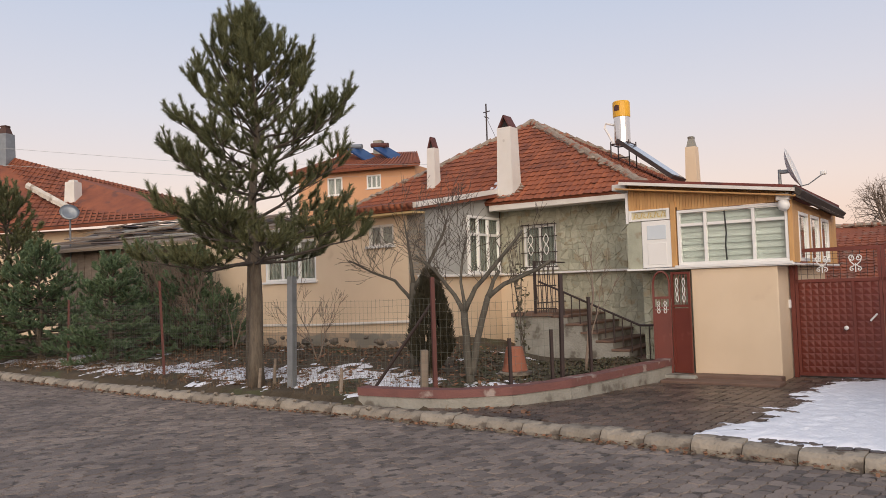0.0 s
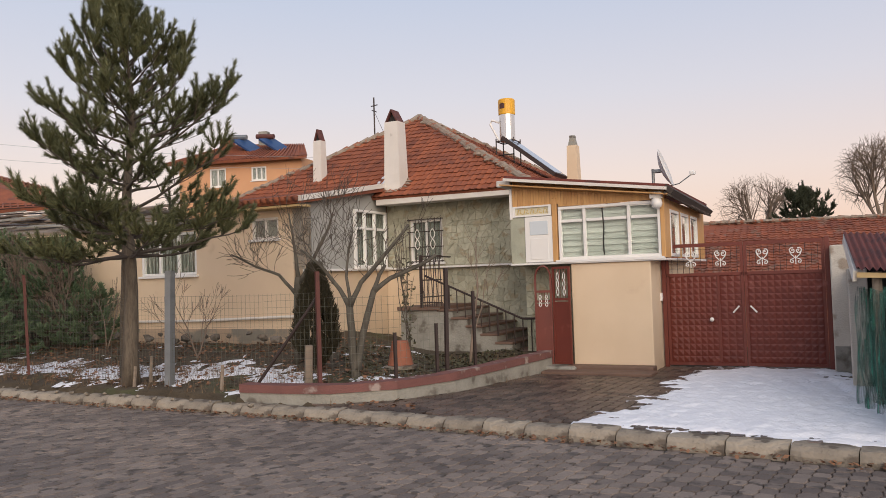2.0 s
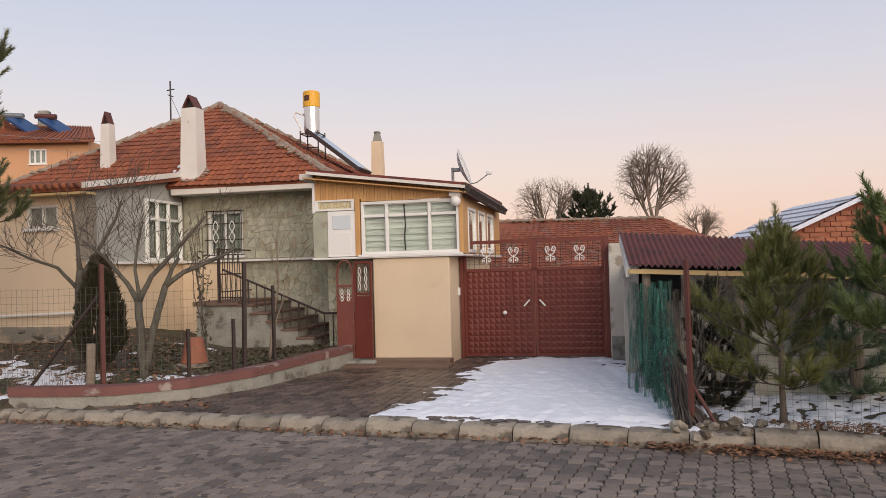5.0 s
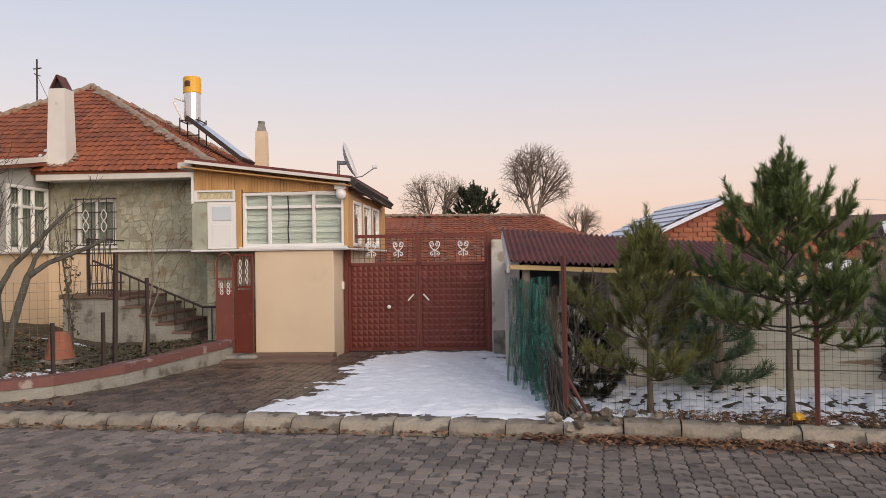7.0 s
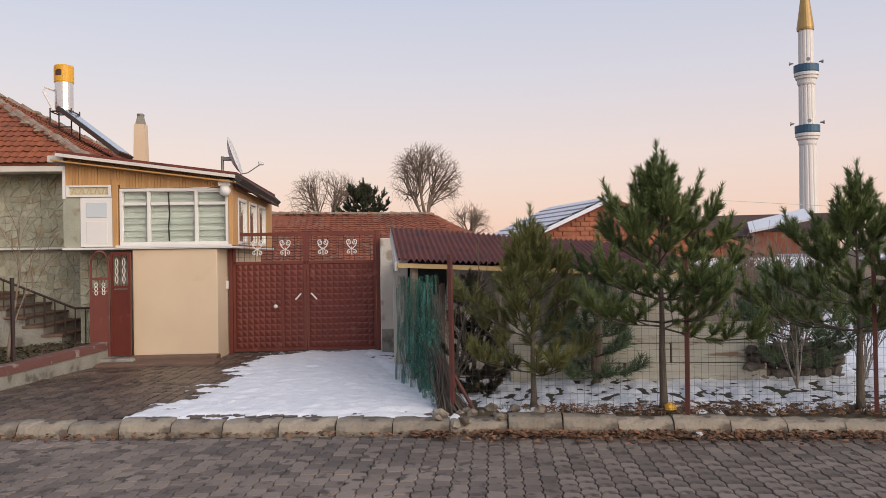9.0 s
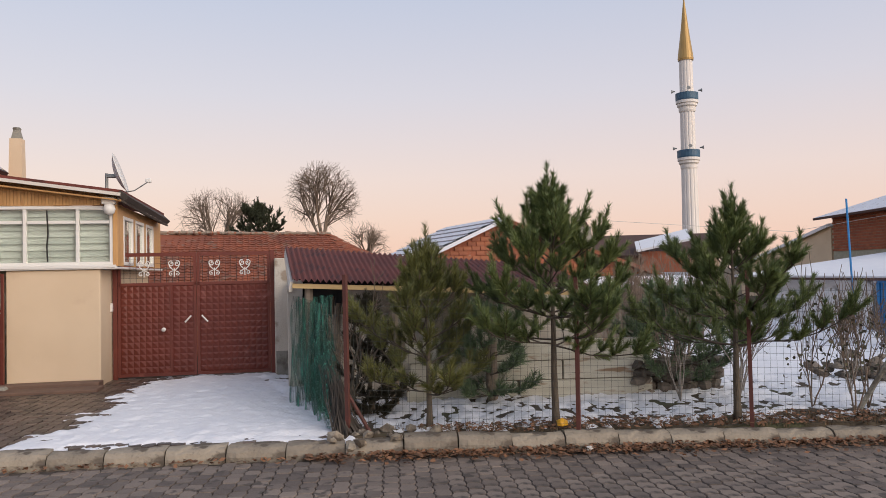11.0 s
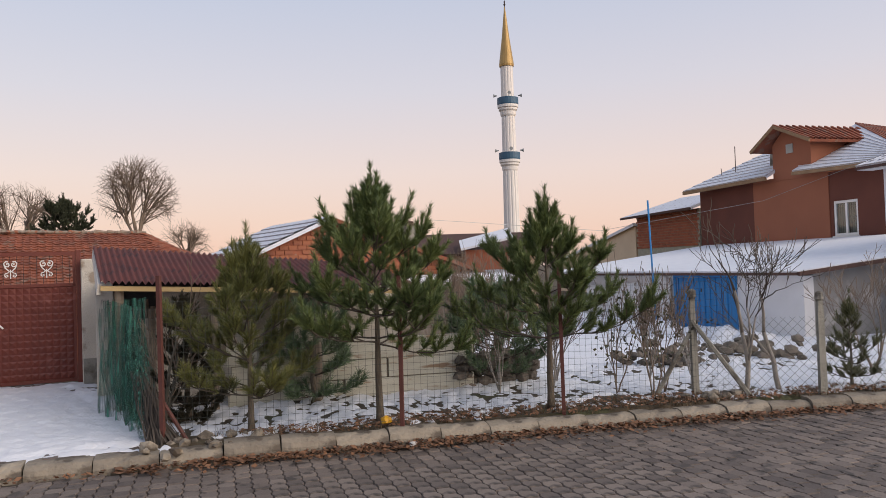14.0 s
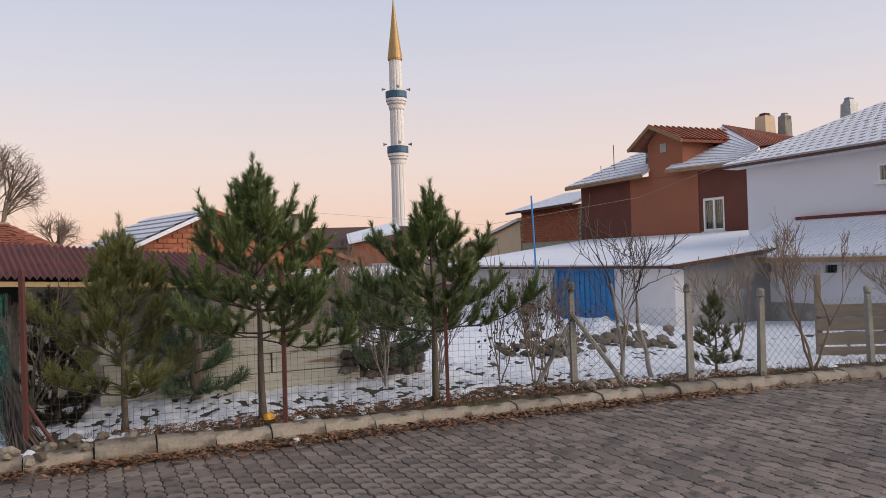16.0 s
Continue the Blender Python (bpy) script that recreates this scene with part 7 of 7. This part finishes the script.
def bare_tree(name, x, y, z, height, seed, label, stems=1, spread=0.5, r0=0.06, bark=M_BARKG, twig=M_TWIG, depth=5, up=0.35, bend=0.30, first=0.28, category="tree", kids=(2, 3), thin=0.0035, limbs=None):
    """A leafless tree: limbs that fork again and again into fine twigs."""
    r = random.Random(seed)
    t = thing(name, pose(x, y, z), label, category)
    big, small = Geo(), Geo()

    def grow(p, d, L, rad, lev):
        pts, n = [p.copy()], 4
        for _ in range(n):
            d = (d + Vector((r.uniform(-1, 1), r.uniform(-1, 1), r.uniform(-0.6, 0.8))) * bend * 0.5 + Vector((0, 0, up * 0.12))).normalized()
            p = p + d * (L / n)
            pts.append(p.copy())
        end = max(thin, rad * (0.62 if lev else 0.7))
        (big if lev < 2 else small).tube(pts, [rad + (end - rad) * i / n for i in range(n + 1)], 7 if lev < 2 else (4 if lev < 4 else 3), lev < 2)
        if lev >= depth:
            return
        c = r.randint(*kids)
        for k in range(c):
            f = 1.0 if k == 0 else r.uniform(0.35, 0.98)
            i = min(n - 1, int(f * n))
            q = pts[i].lerp(pts[i + 1], f * n - i)
            a = r.uniform(0, 2 * math.pi)
            o = d.orthogonal().normalized()
            o = (Matrix.Rotation(a, 3, d) @ o)
            nd_ = (d + o * spread * r.uniform(0.5, 1.35) * (0.55 if k == 0 else 1)).normalized()
            grow(q, nd_, L * r.uniform(0.62, 0.86), max(thin, end * (0.92 if k == 0 else 0.68)), lev + 1)

    for pts, ra, rb2, shoots, ln in limbs or ():
        pts = [Vector(p) for p in pts]
        fine = []
        for i in range(len(pts) - 1):
            fine += [pts[i].lerp(pts[i + 1], k / 3) + Vector((r.uniform(-1, 1), r.uniform(-1, 1), r.uniform(-1, 1))) * (ra * 0.12 if i + k else 0) for k in range(3)]
        fine.append(pts[-1])
        big.tube(fine, [ra + (rb2 - ra) * i / (len(fine) - 1) + (ra * 0.3 * (i == 0)) for i in range(len(fine))], 9)
        for _ in range(shoots):
            f = r.uniform(0.3, 1.0) * (len(fine) - 1.001)
            q, d = fine[int(f)].lerp(fine[int(f) + 1], f % 1), (fine[int(f) + 1] - fine[int(f)]).normalized()
            grow(q, (d * 0.4 + Vector((r.uniform(-1, 1), r.uniform(-1, 1), r.uniform(0.1, 1.3)))).normalized(), ln * r.uniform(0.5, 1.1), max(thin, rb2 * 0.35), 2)
    for s in range(0 if limbs else stems):
        a = 2 * math.pi * s / max(1, stems) + r.uniform(0, 1)
        d = Vector((math.cos(a) * spread * (0.75 if stems > 1 else 0.12), math.sin(a) * spread * (0.75 if stems > 1 else 0.12), 1)).normalized()
        grow(Vector((0, 0, 0)), d, height * first, r0, 0)
    tagged(part("trunk", big, bark, t, smooth=True), kind="stuff" if stems > 1 else "")
    if small.v:
        part("twig_mass", small, twig, t)
    return t


pine_tree("pine_tree", -2.98, 12.46, 0.15, 5.80, 1.55, 1.98, 11, "tall dark pine with bare lower trunk beside the fence", M_NEEDLE, 0.125, step=0.37, arms=6, full=1.7, taper=1.0, finger=0.33, per=170, nl=0.088, nw=0.0095, gap=0.185, low=-1, top=58, bare=0.30, second=(-0.22, 0.70), spread=42, lean=0.010)
pine_tree("young_pine", 5.80, 5.66, 0.1, 1.70, 0.64, 0.38, 21, "small bushy olive-green pine beside the fence", M_NEEDLE3, 0.034, step=0.29, arms=4, full=1.5, finger=0.22, per=130, nl=0.088, nw=0.0070, gap=0.18, low=16, top=60, bare=0.22, spread=40)
pine_tree("young_pine", 6.50, 4.60, 0.1, 2.20, 0.80, 0.84, 22, "young green pine with slim bare stem and upright shoots", M_NEEDLE2, 0.040, step=0.25, arms=5, full=1.35, finger=0.25, per=190, nl=0.078, nw=0.0080, gap=0.17, low=0, top=52, bare=0.20, lean=-0.012, spread=40)
pine_tree("young_pine", 7.93, 3.40, 0.1, 1.98, 0.90, 0.76, 23, "young green pine with two leading shoots", M_NEEDLE2, 0.040, step=0.28, arms=5, full=1.25, finger=0.25, per=190, nl=0.078, nw=0.0080, gap=0.18, low=4, top=52, bare=0.22, spread=40)
pine_tree("seedling_pine", 10.55, 0.75, 0.1, 0.95, 0.27, 0.12, 24, "thin young pine in the snow", M_NEEDLE, 0.020, step=0.2, arms=4, full=1.3, finger=0.12, per=60, nl=0.055, nw=0.0075, gap=0.14, low=5, top=60, bare=0.3)
spruce("background_pine", 9.55, 4.9, 0.05, 1.15, 0.85, 0.2, 25, "low snow-dusted pine behind the fence", M_SPRUCE, 0.05, 0.2, 50, 0.11, 0.009, 7, shape=0.4, twig_gap=0.15)
spruce("background_pine", 7.35, 6.2, 0.05, 1.10, 0.52, 0.2, 26, "low dark pine before the shed", M_SPRUCE, 0.05, 0.22, 46, 0.11, 0.009, 6, shape=0.5, twig_gap=0.16)
spruce("blue_spruce", -7.0, 16.7, 0.3, 2.05, 1.30, 0.10, 31, "grey-blue spruce behind the wire fence", M_SPRUCE, 0.08, 0.20, 60, 0.06, 0.015, 10, lift=-8, shape=0.7, twig_gap=0.11, shoot=0.14)
spruce("blue_spruce", -9.4, 18.4, 0.3, 2.5, 1.75, 0.12, 32, "dense blue spruce behind the wire fence", M_SPRUCE, 0.09, 0.22, 60, 0.065, 0.017, 10, lift=-8, shape=0.7, twig_gap=0.12, shoot=0.14)
spruce("blue_spruce", -7.6, 20.0, 0.4, 2.5, 1.5, 0.2, 33, "dark spruce among the shrubs", M_SPRUCE, 0.09, 0.24, 50, 0.07, 0.017, 9, lift=-8, shape=0.7, twig_gap=0.13, shoot=0.14)
spruce("garden_pine", -10.6, 19.2, 0.3, 4.0, 1.3, 0.6, 35, "dark pine at the edge of the garden", M_NEEDLE, 0.1, 0.30, 60, 0.085, 0.014, 8, shape=0.5, twig_gap=0.14, shoot=0.2)
spruce("dark_evergreen", 5.95, 6.75, 0.0, 1.25, 0.30, 0.05, 38, "dark evergreen shrub behind the green net", M_THUJA, 0.04, 0.16, 90, 0.05, 0.008, 8, shape=0.35, twig_gap=0.11, shoot=0.12)
spruce("blue_spruce", -5.7, 18.0, 0.4, 2.2, 1.15, 0.10, 39, "green spruce beside the bare shrubs", M_SPRUCE, 0.07, 0.22, 60, 0.06, 0.016, 9, lift=-8, shape=0.6, twig_gap=0.12, shoot=0.14)
spruce("low_spruce", -5.0, 17.6, 0.5, 1.0, 0.8, 0.05, 36, "low green conifer beside the house corner", M_SPRUCE, 0.05, 0.18, 50, 0.06, 0.015, 8, shape=0.5, twig_gap=0.12, shoot=0.12)
pine_tree("background_conifer", 16.35, 25.2, 0.0, 4.20, 0.88, 2.2, 34, "dark irregular conifer behind the roofs", M_FIR, 0.10, step=0.26, arms=6, full=2.2, finger=0.26, per=60, nl=0.10, nw=0.026, gap=0.2, low=10, top=50, bare=0.2)

# thuja: a tight upright cone of sprays
th = thing("thuja", pose(-0.20, 12.1, 0.27), "brown-green columnar thuja beside the bare trees", "shrub")
part("trunk", Geo().tube([(0, 0, 0), (0, 0, 1.1)], [0.05, 0.02], 7), M_BARK, th)
rt, rng = random.Random(5), np.random.default_rng(5)
tf = []
for k in range(1500):
    h = rt.random() ** 0.8 * 1.52
    rad = 0.37 * math.sin(min(1, h / 0.55) * math.pi / 2) * (1 - (h / 1.58) ** 1.9) + 0.03
    a, f = rt.uniform(0, 2 * math.pi), rt.uniform(0.55, 1.0)
    tf.append(((rad * f * math.cos(a), rad * f * math.sin(a), 0.05 + h), tuple(Vector((math.cos(a) * 0.35, math.sin(a) * 0.35, 1)).normalized()), 0.10))
part("foliage", raw_mesh("foliage", needles(tf, rng, 22, 0.07, 0.014, 28), 3, M_THUJA), None, th)

bare_tree("fruit_tree", 0.35, 11.06, 0.27, 2.5, 3, "leafless grey fruit tree forking low into two pruned limbs", spread=0.8, depth=4, up=0.3, bend=0.4, kids=(2, 3), limbs=(
    ([(0, 0, 0), (-0.04, 0, 0.5), (-0.065, 0.02, 1.06)], 0.062, 0.050, 0, 0),
    ([(-0.065, 0.02, 1.04), (-0.19, 0.05, 1.27), (-0.47, 0.12, 1.64), (-0.72, 0.2, 1.85)], 0.038, 0.014, 15, 0.40),
    ([(-0.065, 0.02, 1.04), (0.10, -0.03, 1.36), (0.52, -0.10, 1.83), (0.78, -0.14, 2.15)], 0.040, 0.018, 5, 0.30),
    ([(-0.05, 0.02, 1.10), (-0.10, 0.10, 1.45), (-0.05, 0.22, 1.85), (0.02, 0.28, 2.1)], 0.026, 0.010, 12, 0.38),
    ([(0.02, 0, 0.16), (0.07, -0.01, 0.5), (0.18, -0.02, 0.92), (0.276, -0.02, 1.25)], 0.052, 0.042, 0, 0),
    ([(0.276, -0.02, 1.24), (0.51, -0.04, 1.41), (0.97, -0.08, 1.60), (1.16, -0.10, 1.72)], 0.036, 0.024, 3, 0.22),
    ([(0.276, -0.02, 1.24), (0.36, 0.04, 1.46), (0.45, 0.08, 1.60)], 0.032, 0.024, 4, 0.30)))
bare_tree("fruit_tree", -0.52, 13.17, 0.35, 2.6, 8, "leafless fruit tree with thin crooked twigs", spread=0.8, depth=4, up=0.35, bend=0.4, kids=(2, 3), limbs=(
    ([(0, 0, 0), (0.0, 0, 0.5), (0.01, 0, 1.1), (0.03, 0, 1.40)], 0.072, 0.055, 0, 0),
    ([(0.01, 0, 1.10), (-0.28, -0.05, 1.45), (-0.62, -0.1, 1.58), (-1.02, -0.15, 1.80)], 0.032, 0.012, 15, 0.42),
    ([(0.03, 0, 1.38), (-0.02, 0.05, 1.9), (-0.10, 0.1, 2.45)], 0.034, 0.012, 12, 0.42),
    ([(0.03, 0, 1.30), (0.30, -0.08, 1.72), (0.55, -0.12, 2.2), (0.62, -0.12, 2.45)], 0.038, 0.014, 15, 0.45)))
bare_tree("sapling", 2.30, 13.0, 0.2, 2.7, 5, "slim bare sapling before the stone wall", 1, 0.5, 0.028, depth=4, first=0.34, up=0.7, twig=M_TWIGFAR, bark=M_TWIGFAR)
bare_tree("sapling", -2.25, 14.0, 0.45, 1.5, 6, "small bare shrub against the beige wall", 2, 0.6, 0.014, depth=4, first=0.36, twig=M_TWIGFAR, bark=M_TWIGFAR)
bare_tree("sapling", -4.3, 16.2, 0.5, 1.4, 7, "small bare shrub by the house wall", 2, 0.5, 0.014, depth=3, first=0.4, twig=M_TWIGFAR, bark=M_TWIGFAR)
for k, (x, y, h, s) in enumerate(((-6.6, 19.0, 3.1, 41), (-6.0, 18.0, 2.6, 42), (-5.4, 17.6, 2.0, 43), (-10.6, 20.5, 3.0, 44))):
    bare_tree("bare_shrub", x, y, 0.4, h, s, "tangle of bare brown shrub branches", 4, 0.5, 0.03, depth=5, first=0.3, twig=M_TWIGFAR, bark=M_TWIG, category="shrub")
# rose with leaves by the stairs
ro = bare_tree("climbing_rose", 1.30, 13.1, 0.27, 1.78, 9, "climbing rose with a few withered leaves", 3, 0.10, 0.012, depth=3, first=0.5, up=1.6, twig=M_TWIG, bark=M_TWIG, category="shrub")
lv = []
for k in range(130):
    c = Vector((rt.gauss(0, 0.06), rt.gauss(0, 0.06), rt.uniform(0.15, 1.75)))
    a, b = Vector((rt.uniform(-1, 1), rt.uniform(-1, 1), rt.uniform(-.6, .6))).normalized() * 0.04, Vector((rt.uniform(-1, 1), rt.uniform(-1, 1), rt.uniform(-1, 1))).normalized() * 0.025
    lv += [c - a, c + b, c + a, c - b]
part("leaves", raw_mesh("leaves", np.array([tuple(v) for v in lv]), 4, M_OLIVE), None, ro)

# orchard trees with limed trunks
for k, (x, y, h, s, st_) in enumerate(((9.62, 1.75, 2.1, 51, 1), (9.95, 1.45, 2.1, 52, 1), (10.9, -0.35, 1.9, 53, 3), (11.8, 0.6, 1.6, 56, 2), (12.6, -1.6, 1.5, 57, 3))):
    bare_tree("orchard_tree", x, y, 0.1, h, s, "bare young fruit tree with pale limed stem" if st_ == 1 else "bare multi-stemmed bush in the snow", st_, 0.75 if st_ == 1 else 0.5, 0.032 if st_ == 1 else 0.018, bark=M_PALEBARK if st_ == 1 else M_TWIGFAR, twig=M_TWIG if st_ == 1 else M_TWIGFAR, depth=5, first=0.34, up=0.5, bend=0.45)
for k, (x, y) in enumerate(((9.1, 3.9), (9.9, 4.2), (8.75, 4.45), (10.4, 3.1), (10.9, 2.7))):
    bare_tree("bramble", x, y, 0.1, 1.0, 60 + k, "pale bare bramble canes in the snow", 5, 0.35, 0.009, bark=M_PALEBARK, twig=M_TWIGFAR, depth=3, first=0.45, category="shrub")
bare_tree("fence_shrub", 5.55, 6.7, 0.05, 1.4, 71, "bare shrub leaning over the shed's eave", 2, 0.65, 0.026, depth=4, first=0.40, category="shrub", twig=M_TWIGFAR)
for x, y, h, s in ((9.0, 3.05, 1.35, 81), (9.35, 2.6, 1.35, 82), (8.9, 2.6, 1.2, 83)):
    t = bare_tree("dry_bush", x, y, 0.1, h, s, "bare bush holding a few dry brown leaves", 3, 0.4, 0.009, depth=3, first=0.45, category="shrub", twig=M_TWIGFAR, bark=M_TWIGFAR)
    lv = []
    for k in range(110):
        c = Vector((rt.gauss(0, 0.25), rt.gauss(0, 0.22), rt.uniform(0.4, 1.25)))
        a, b = Vector((rt.uniform(-1, 1), rt.uniform(-1, 1), rt.uniform(-1, 1))).normalized() * 0.028, Vector((rt.uniform(-1, 1), rt.uniform(-1, 1), rt.uniform(-1, 1))).normalized() * 0.02
        lv += [c - a, c + b, c + a, c - b]
    part("leaves", raw_mesh("leaves", np.array([tuple(v) for v in lv]), 4, M_OLIVE), None, t)

for k, (x, y, h) in enumerate(((11.0, 6.6, 1.9), (12.2, 6.2, 2.1), (13.2, 7.4, 2.2))):
    bare_tree("thicket", x, y, -0.05, h, 100 + k, "tangled bare thicket between the sheds", 5, 0.5, 0.02, bark=M_TWIGFAR, twig=M_TWIGFAR, depth=5, first=0.3, category="shrub")

# far bare trees behind the roofs
def round_tree(x, y, fork, width, top, seed, label, limbs=8):
    """A leafless tree with a rounded crown: limbs fan from the fork, fork twice and end in fine twigs on the crown's outline."""
    r = random.Random(seed)
    t = thing("far_tree", pose(x, y, 0), label, "tree")
    c, half, base = Vector((0, 0, (fork + top) / 2 + 0.1)), (top - fork) / 2 + 0.1, Vector((0, 0, fork))
    limb, twig = Geo(), Geo()
    limb.tube([(0, 0, 0), (0.05, 0, fork * 0.6), base], [0.17, 0.14, 0.12], 8)

    def rim(d, k):
        return c + Vector((d.x * width, d.y * width, d.z * half)) * k

    def bough(g, a, b, r0, r1, n):
        bend = Vector((r.uniform(-1, 1), r.uniform(-1, 1), r.uniform(0.0, 0.8))) * (b - a).length * 0.10
        pts = [a.lerp(b, k / 5) + bend * math.sin(math.pi * k / 5) + Vector((r.uniform(-1, 1), r.uniform(-1, 1), r.uniform(-1, 1))) * 0.02 for k in range(5)] + [b]
        g.tube(pts, [r0 + (r1 - r0) * k / 5 for k in range(6)], n, False)
        return pts

    for i in range(limbs):
        a = 2 * math.pi * i / limbs * 1.62
        d = Vector((math.cos(a), math.sin(a), r.uniform(-0.1, 1.5))).normalized()
        p1 = bough(limb, base, rim(d, 0.55), 0.060, 0.030, 6)
        for _ in range(9):
            d2 = (d + Vector((r.uniform(-1, 1), r.uniform(-1, 1), r.uniform(-0.8, 1))) * 0.75).normalized()
            p2 = bough(limb, p1[r.randint(2, 5)], rim(d2, r.uniform(0.72, 0.85)), 0.028, 0.013, 4)
            for _ in range(11):
                d3 = (d2 + Vector((r.uniform(-1, 1), r.uniform(-1, 1), r.uniform(-0.9, 1))) * 0.5).normalized()
                bough(twig, p2[r.randint(1, 5)], rim(d3, r.uniform(0.86, 1.06)), 0.0075, 0.0035, 3)
    part("trunk", limb, M_TWIGFAR, t)
    part("twig_mass", twig, M_TWIGFAR, t)


round_tree(21.45, 28.0, 3.1, 1.75, 6.55, 91, "bare rounded willow behind the roofs")
round_tree(19.1, 32.85, 2.6, 1.9, 5.75, 92, "bare grey tree far behind the roofs", 6)
round_tree(23.3, 27.3, 1.6, 1.2, 3.9, 94, "bare grey bush far behind the roofs", 3)


# ---- litter, leaves, weeds ----
def scatter_leaves(name, label, n, place, size, material, seed, up=0.02):
    r = random.Random(seed)
    v = []
    for _ in range(n):
        x, y, z = place(r)
        a = r.uniform(0, 2 * math.pi)
        s = size * r.uniform(0.6, 1.3)
        t = Vector((math.cos(a), math.sin(a), r.uniform(-0.5, 0.5))).normalized() * s
        w = Vector((-math.sin(a), math.cos(a), r.uniform(-0.6, 0.6))).normalized() * s * 0.6
        c = Vector((x, y, z + up * r.random()))
        v += [c - t, c + w, c + t, c - w]
    ob = new(name, raw_mesh(name, np.array([tuple(p) for p in v]), 4, material))
    return tagged(ob, label, "leaves", kind="stuff")


def along(r, a, b, side):
    x = r.uniform(a, b)
    return x, float(np.interp(x, KX, KY)) - side / 0.74, 0.012


scatter_leaves("gutter_leaves", "dry brown leaves gathered at the kerb's foot", 1500, lambda r: along(r, -9, 11, abs(r.gauss(0.02, 0.08))), 0.03, M_LEAF, 1, 0.03)
scatter_leaves("gutter_leaves", "drift of dry leaves against the kerb", 2600, lambda r: along(r, 4.4, 9.8, abs(r.gauss(0.03, 0.15))), 0.028, M_LEAF, 2, 0.045)


def soil_spot(r, x0, x1, d0, d1):
    x = r.uniform(x0, x1)
    y = float(np.interp(x, KX, KY)) + r.uniform(d0, d1) / 0.74
    return x, y, float(gz(x, y)) + 0.02


def bed_spot(r):
    """A place between the low wall and the stairs."""
    while True:
        x, y = r.uniform(0.2, 3.4), r.uniform(10.6, 14.5)
        if zone(x, y) == 0 and y > float(np.interp(x, LX, LY)) + 0.15:
            return x, y, float(gtop(x, y)) + 0.015


scatter_leaves("garden_leaves", "fallen leaves on the garden soil", 5200, lambda r: soil_spot(r, -10, 1.0, 0.4, 4.8), 0.04, M_LEAF, 3)
scatter_leaves("garden_leaves", "fallen leaves between low wall and stairs", 3200, bed_spot, 0.035, M_OLIVE, 9)
scatter_leaves("orchard_leaves", "fallen leaves in the orchard", 2200, lambda r: soil_spot(r, 5.6, 11, 0.2, 0.8), 0.028, M_LEAF, 4)


def weeds(name, label, n, place, h, seed):
    r = random.Random(seed)
    v = []
    for _ in range(n):
        x, y, z = place(r)
        for _ in range(r.randint(3, 7)):
            a = r.uniform(0, 2 * math.pi)
            q = h * r.uniform(0.4, 1.2)
            b = Vector((x + r.uniform(-.03, .03), y + r.uniform(-.03, .03), z - 0.03))
            t = b + Vector((math.cos(a) * q * 0.5, math.sin(a) * q * 0.5, q))
            c = Vector((-math.sin(a), math.cos(a), 0)) * 0.004
            v += [b - c, b + c, t]
    return tagged(new(name, raw_mesh(name, np.array([tuple(p) for p in v]), 3, M_STRAW)), label, "weeds", kind="stuff")


weeds("garden_weeds", "dry straw-coloured weeds along the garden's edge", 700, lambda r: soil_spot(r, -10, 0.0, 0.25, 1.6), 0.16, 1)
weeds("garden_weeds", "dry weeds before the stairs", 300, lambda r: (lambda x, y: (x, y, float(gtop(x, y))))(r.uniform(0.4, 3.2), r.uniform(11.2, 14.3)), 0.13, 6)
weeds("orchard_weeds", "dry weeds along the orchard fence", 420, lambda r: soil_spot(r, 5.4, 12.5, 0.2, 0.7), 0.10, 2)
weeds("garden_weeds", "sparse dry weeds over the garden", 700, lambda r: soil_spot(r, -10, 1.5, 1.2, 5.5), 0.12, 3)
bag = thing("plastic_scrap", pose(6.35, 4.42, 0.2, 0, 0, 40), "crumpled yellow plastic scrap on the verge", "litter")
g = Geo()
g.add(*rock(random.Random(3), 0.06, None))
part("wrapper", g, M_YELLOW, bag)
bag = thing("paper_scrap", pose(6.25, 4.05, 0.03, 0, 0, 10), "crumpled white paper on the road's edge", "litter")
g = Geo()
g.add(*rock(random.Random(8), 0.045, None))
part("wrapper", g, M_PVC, bag)
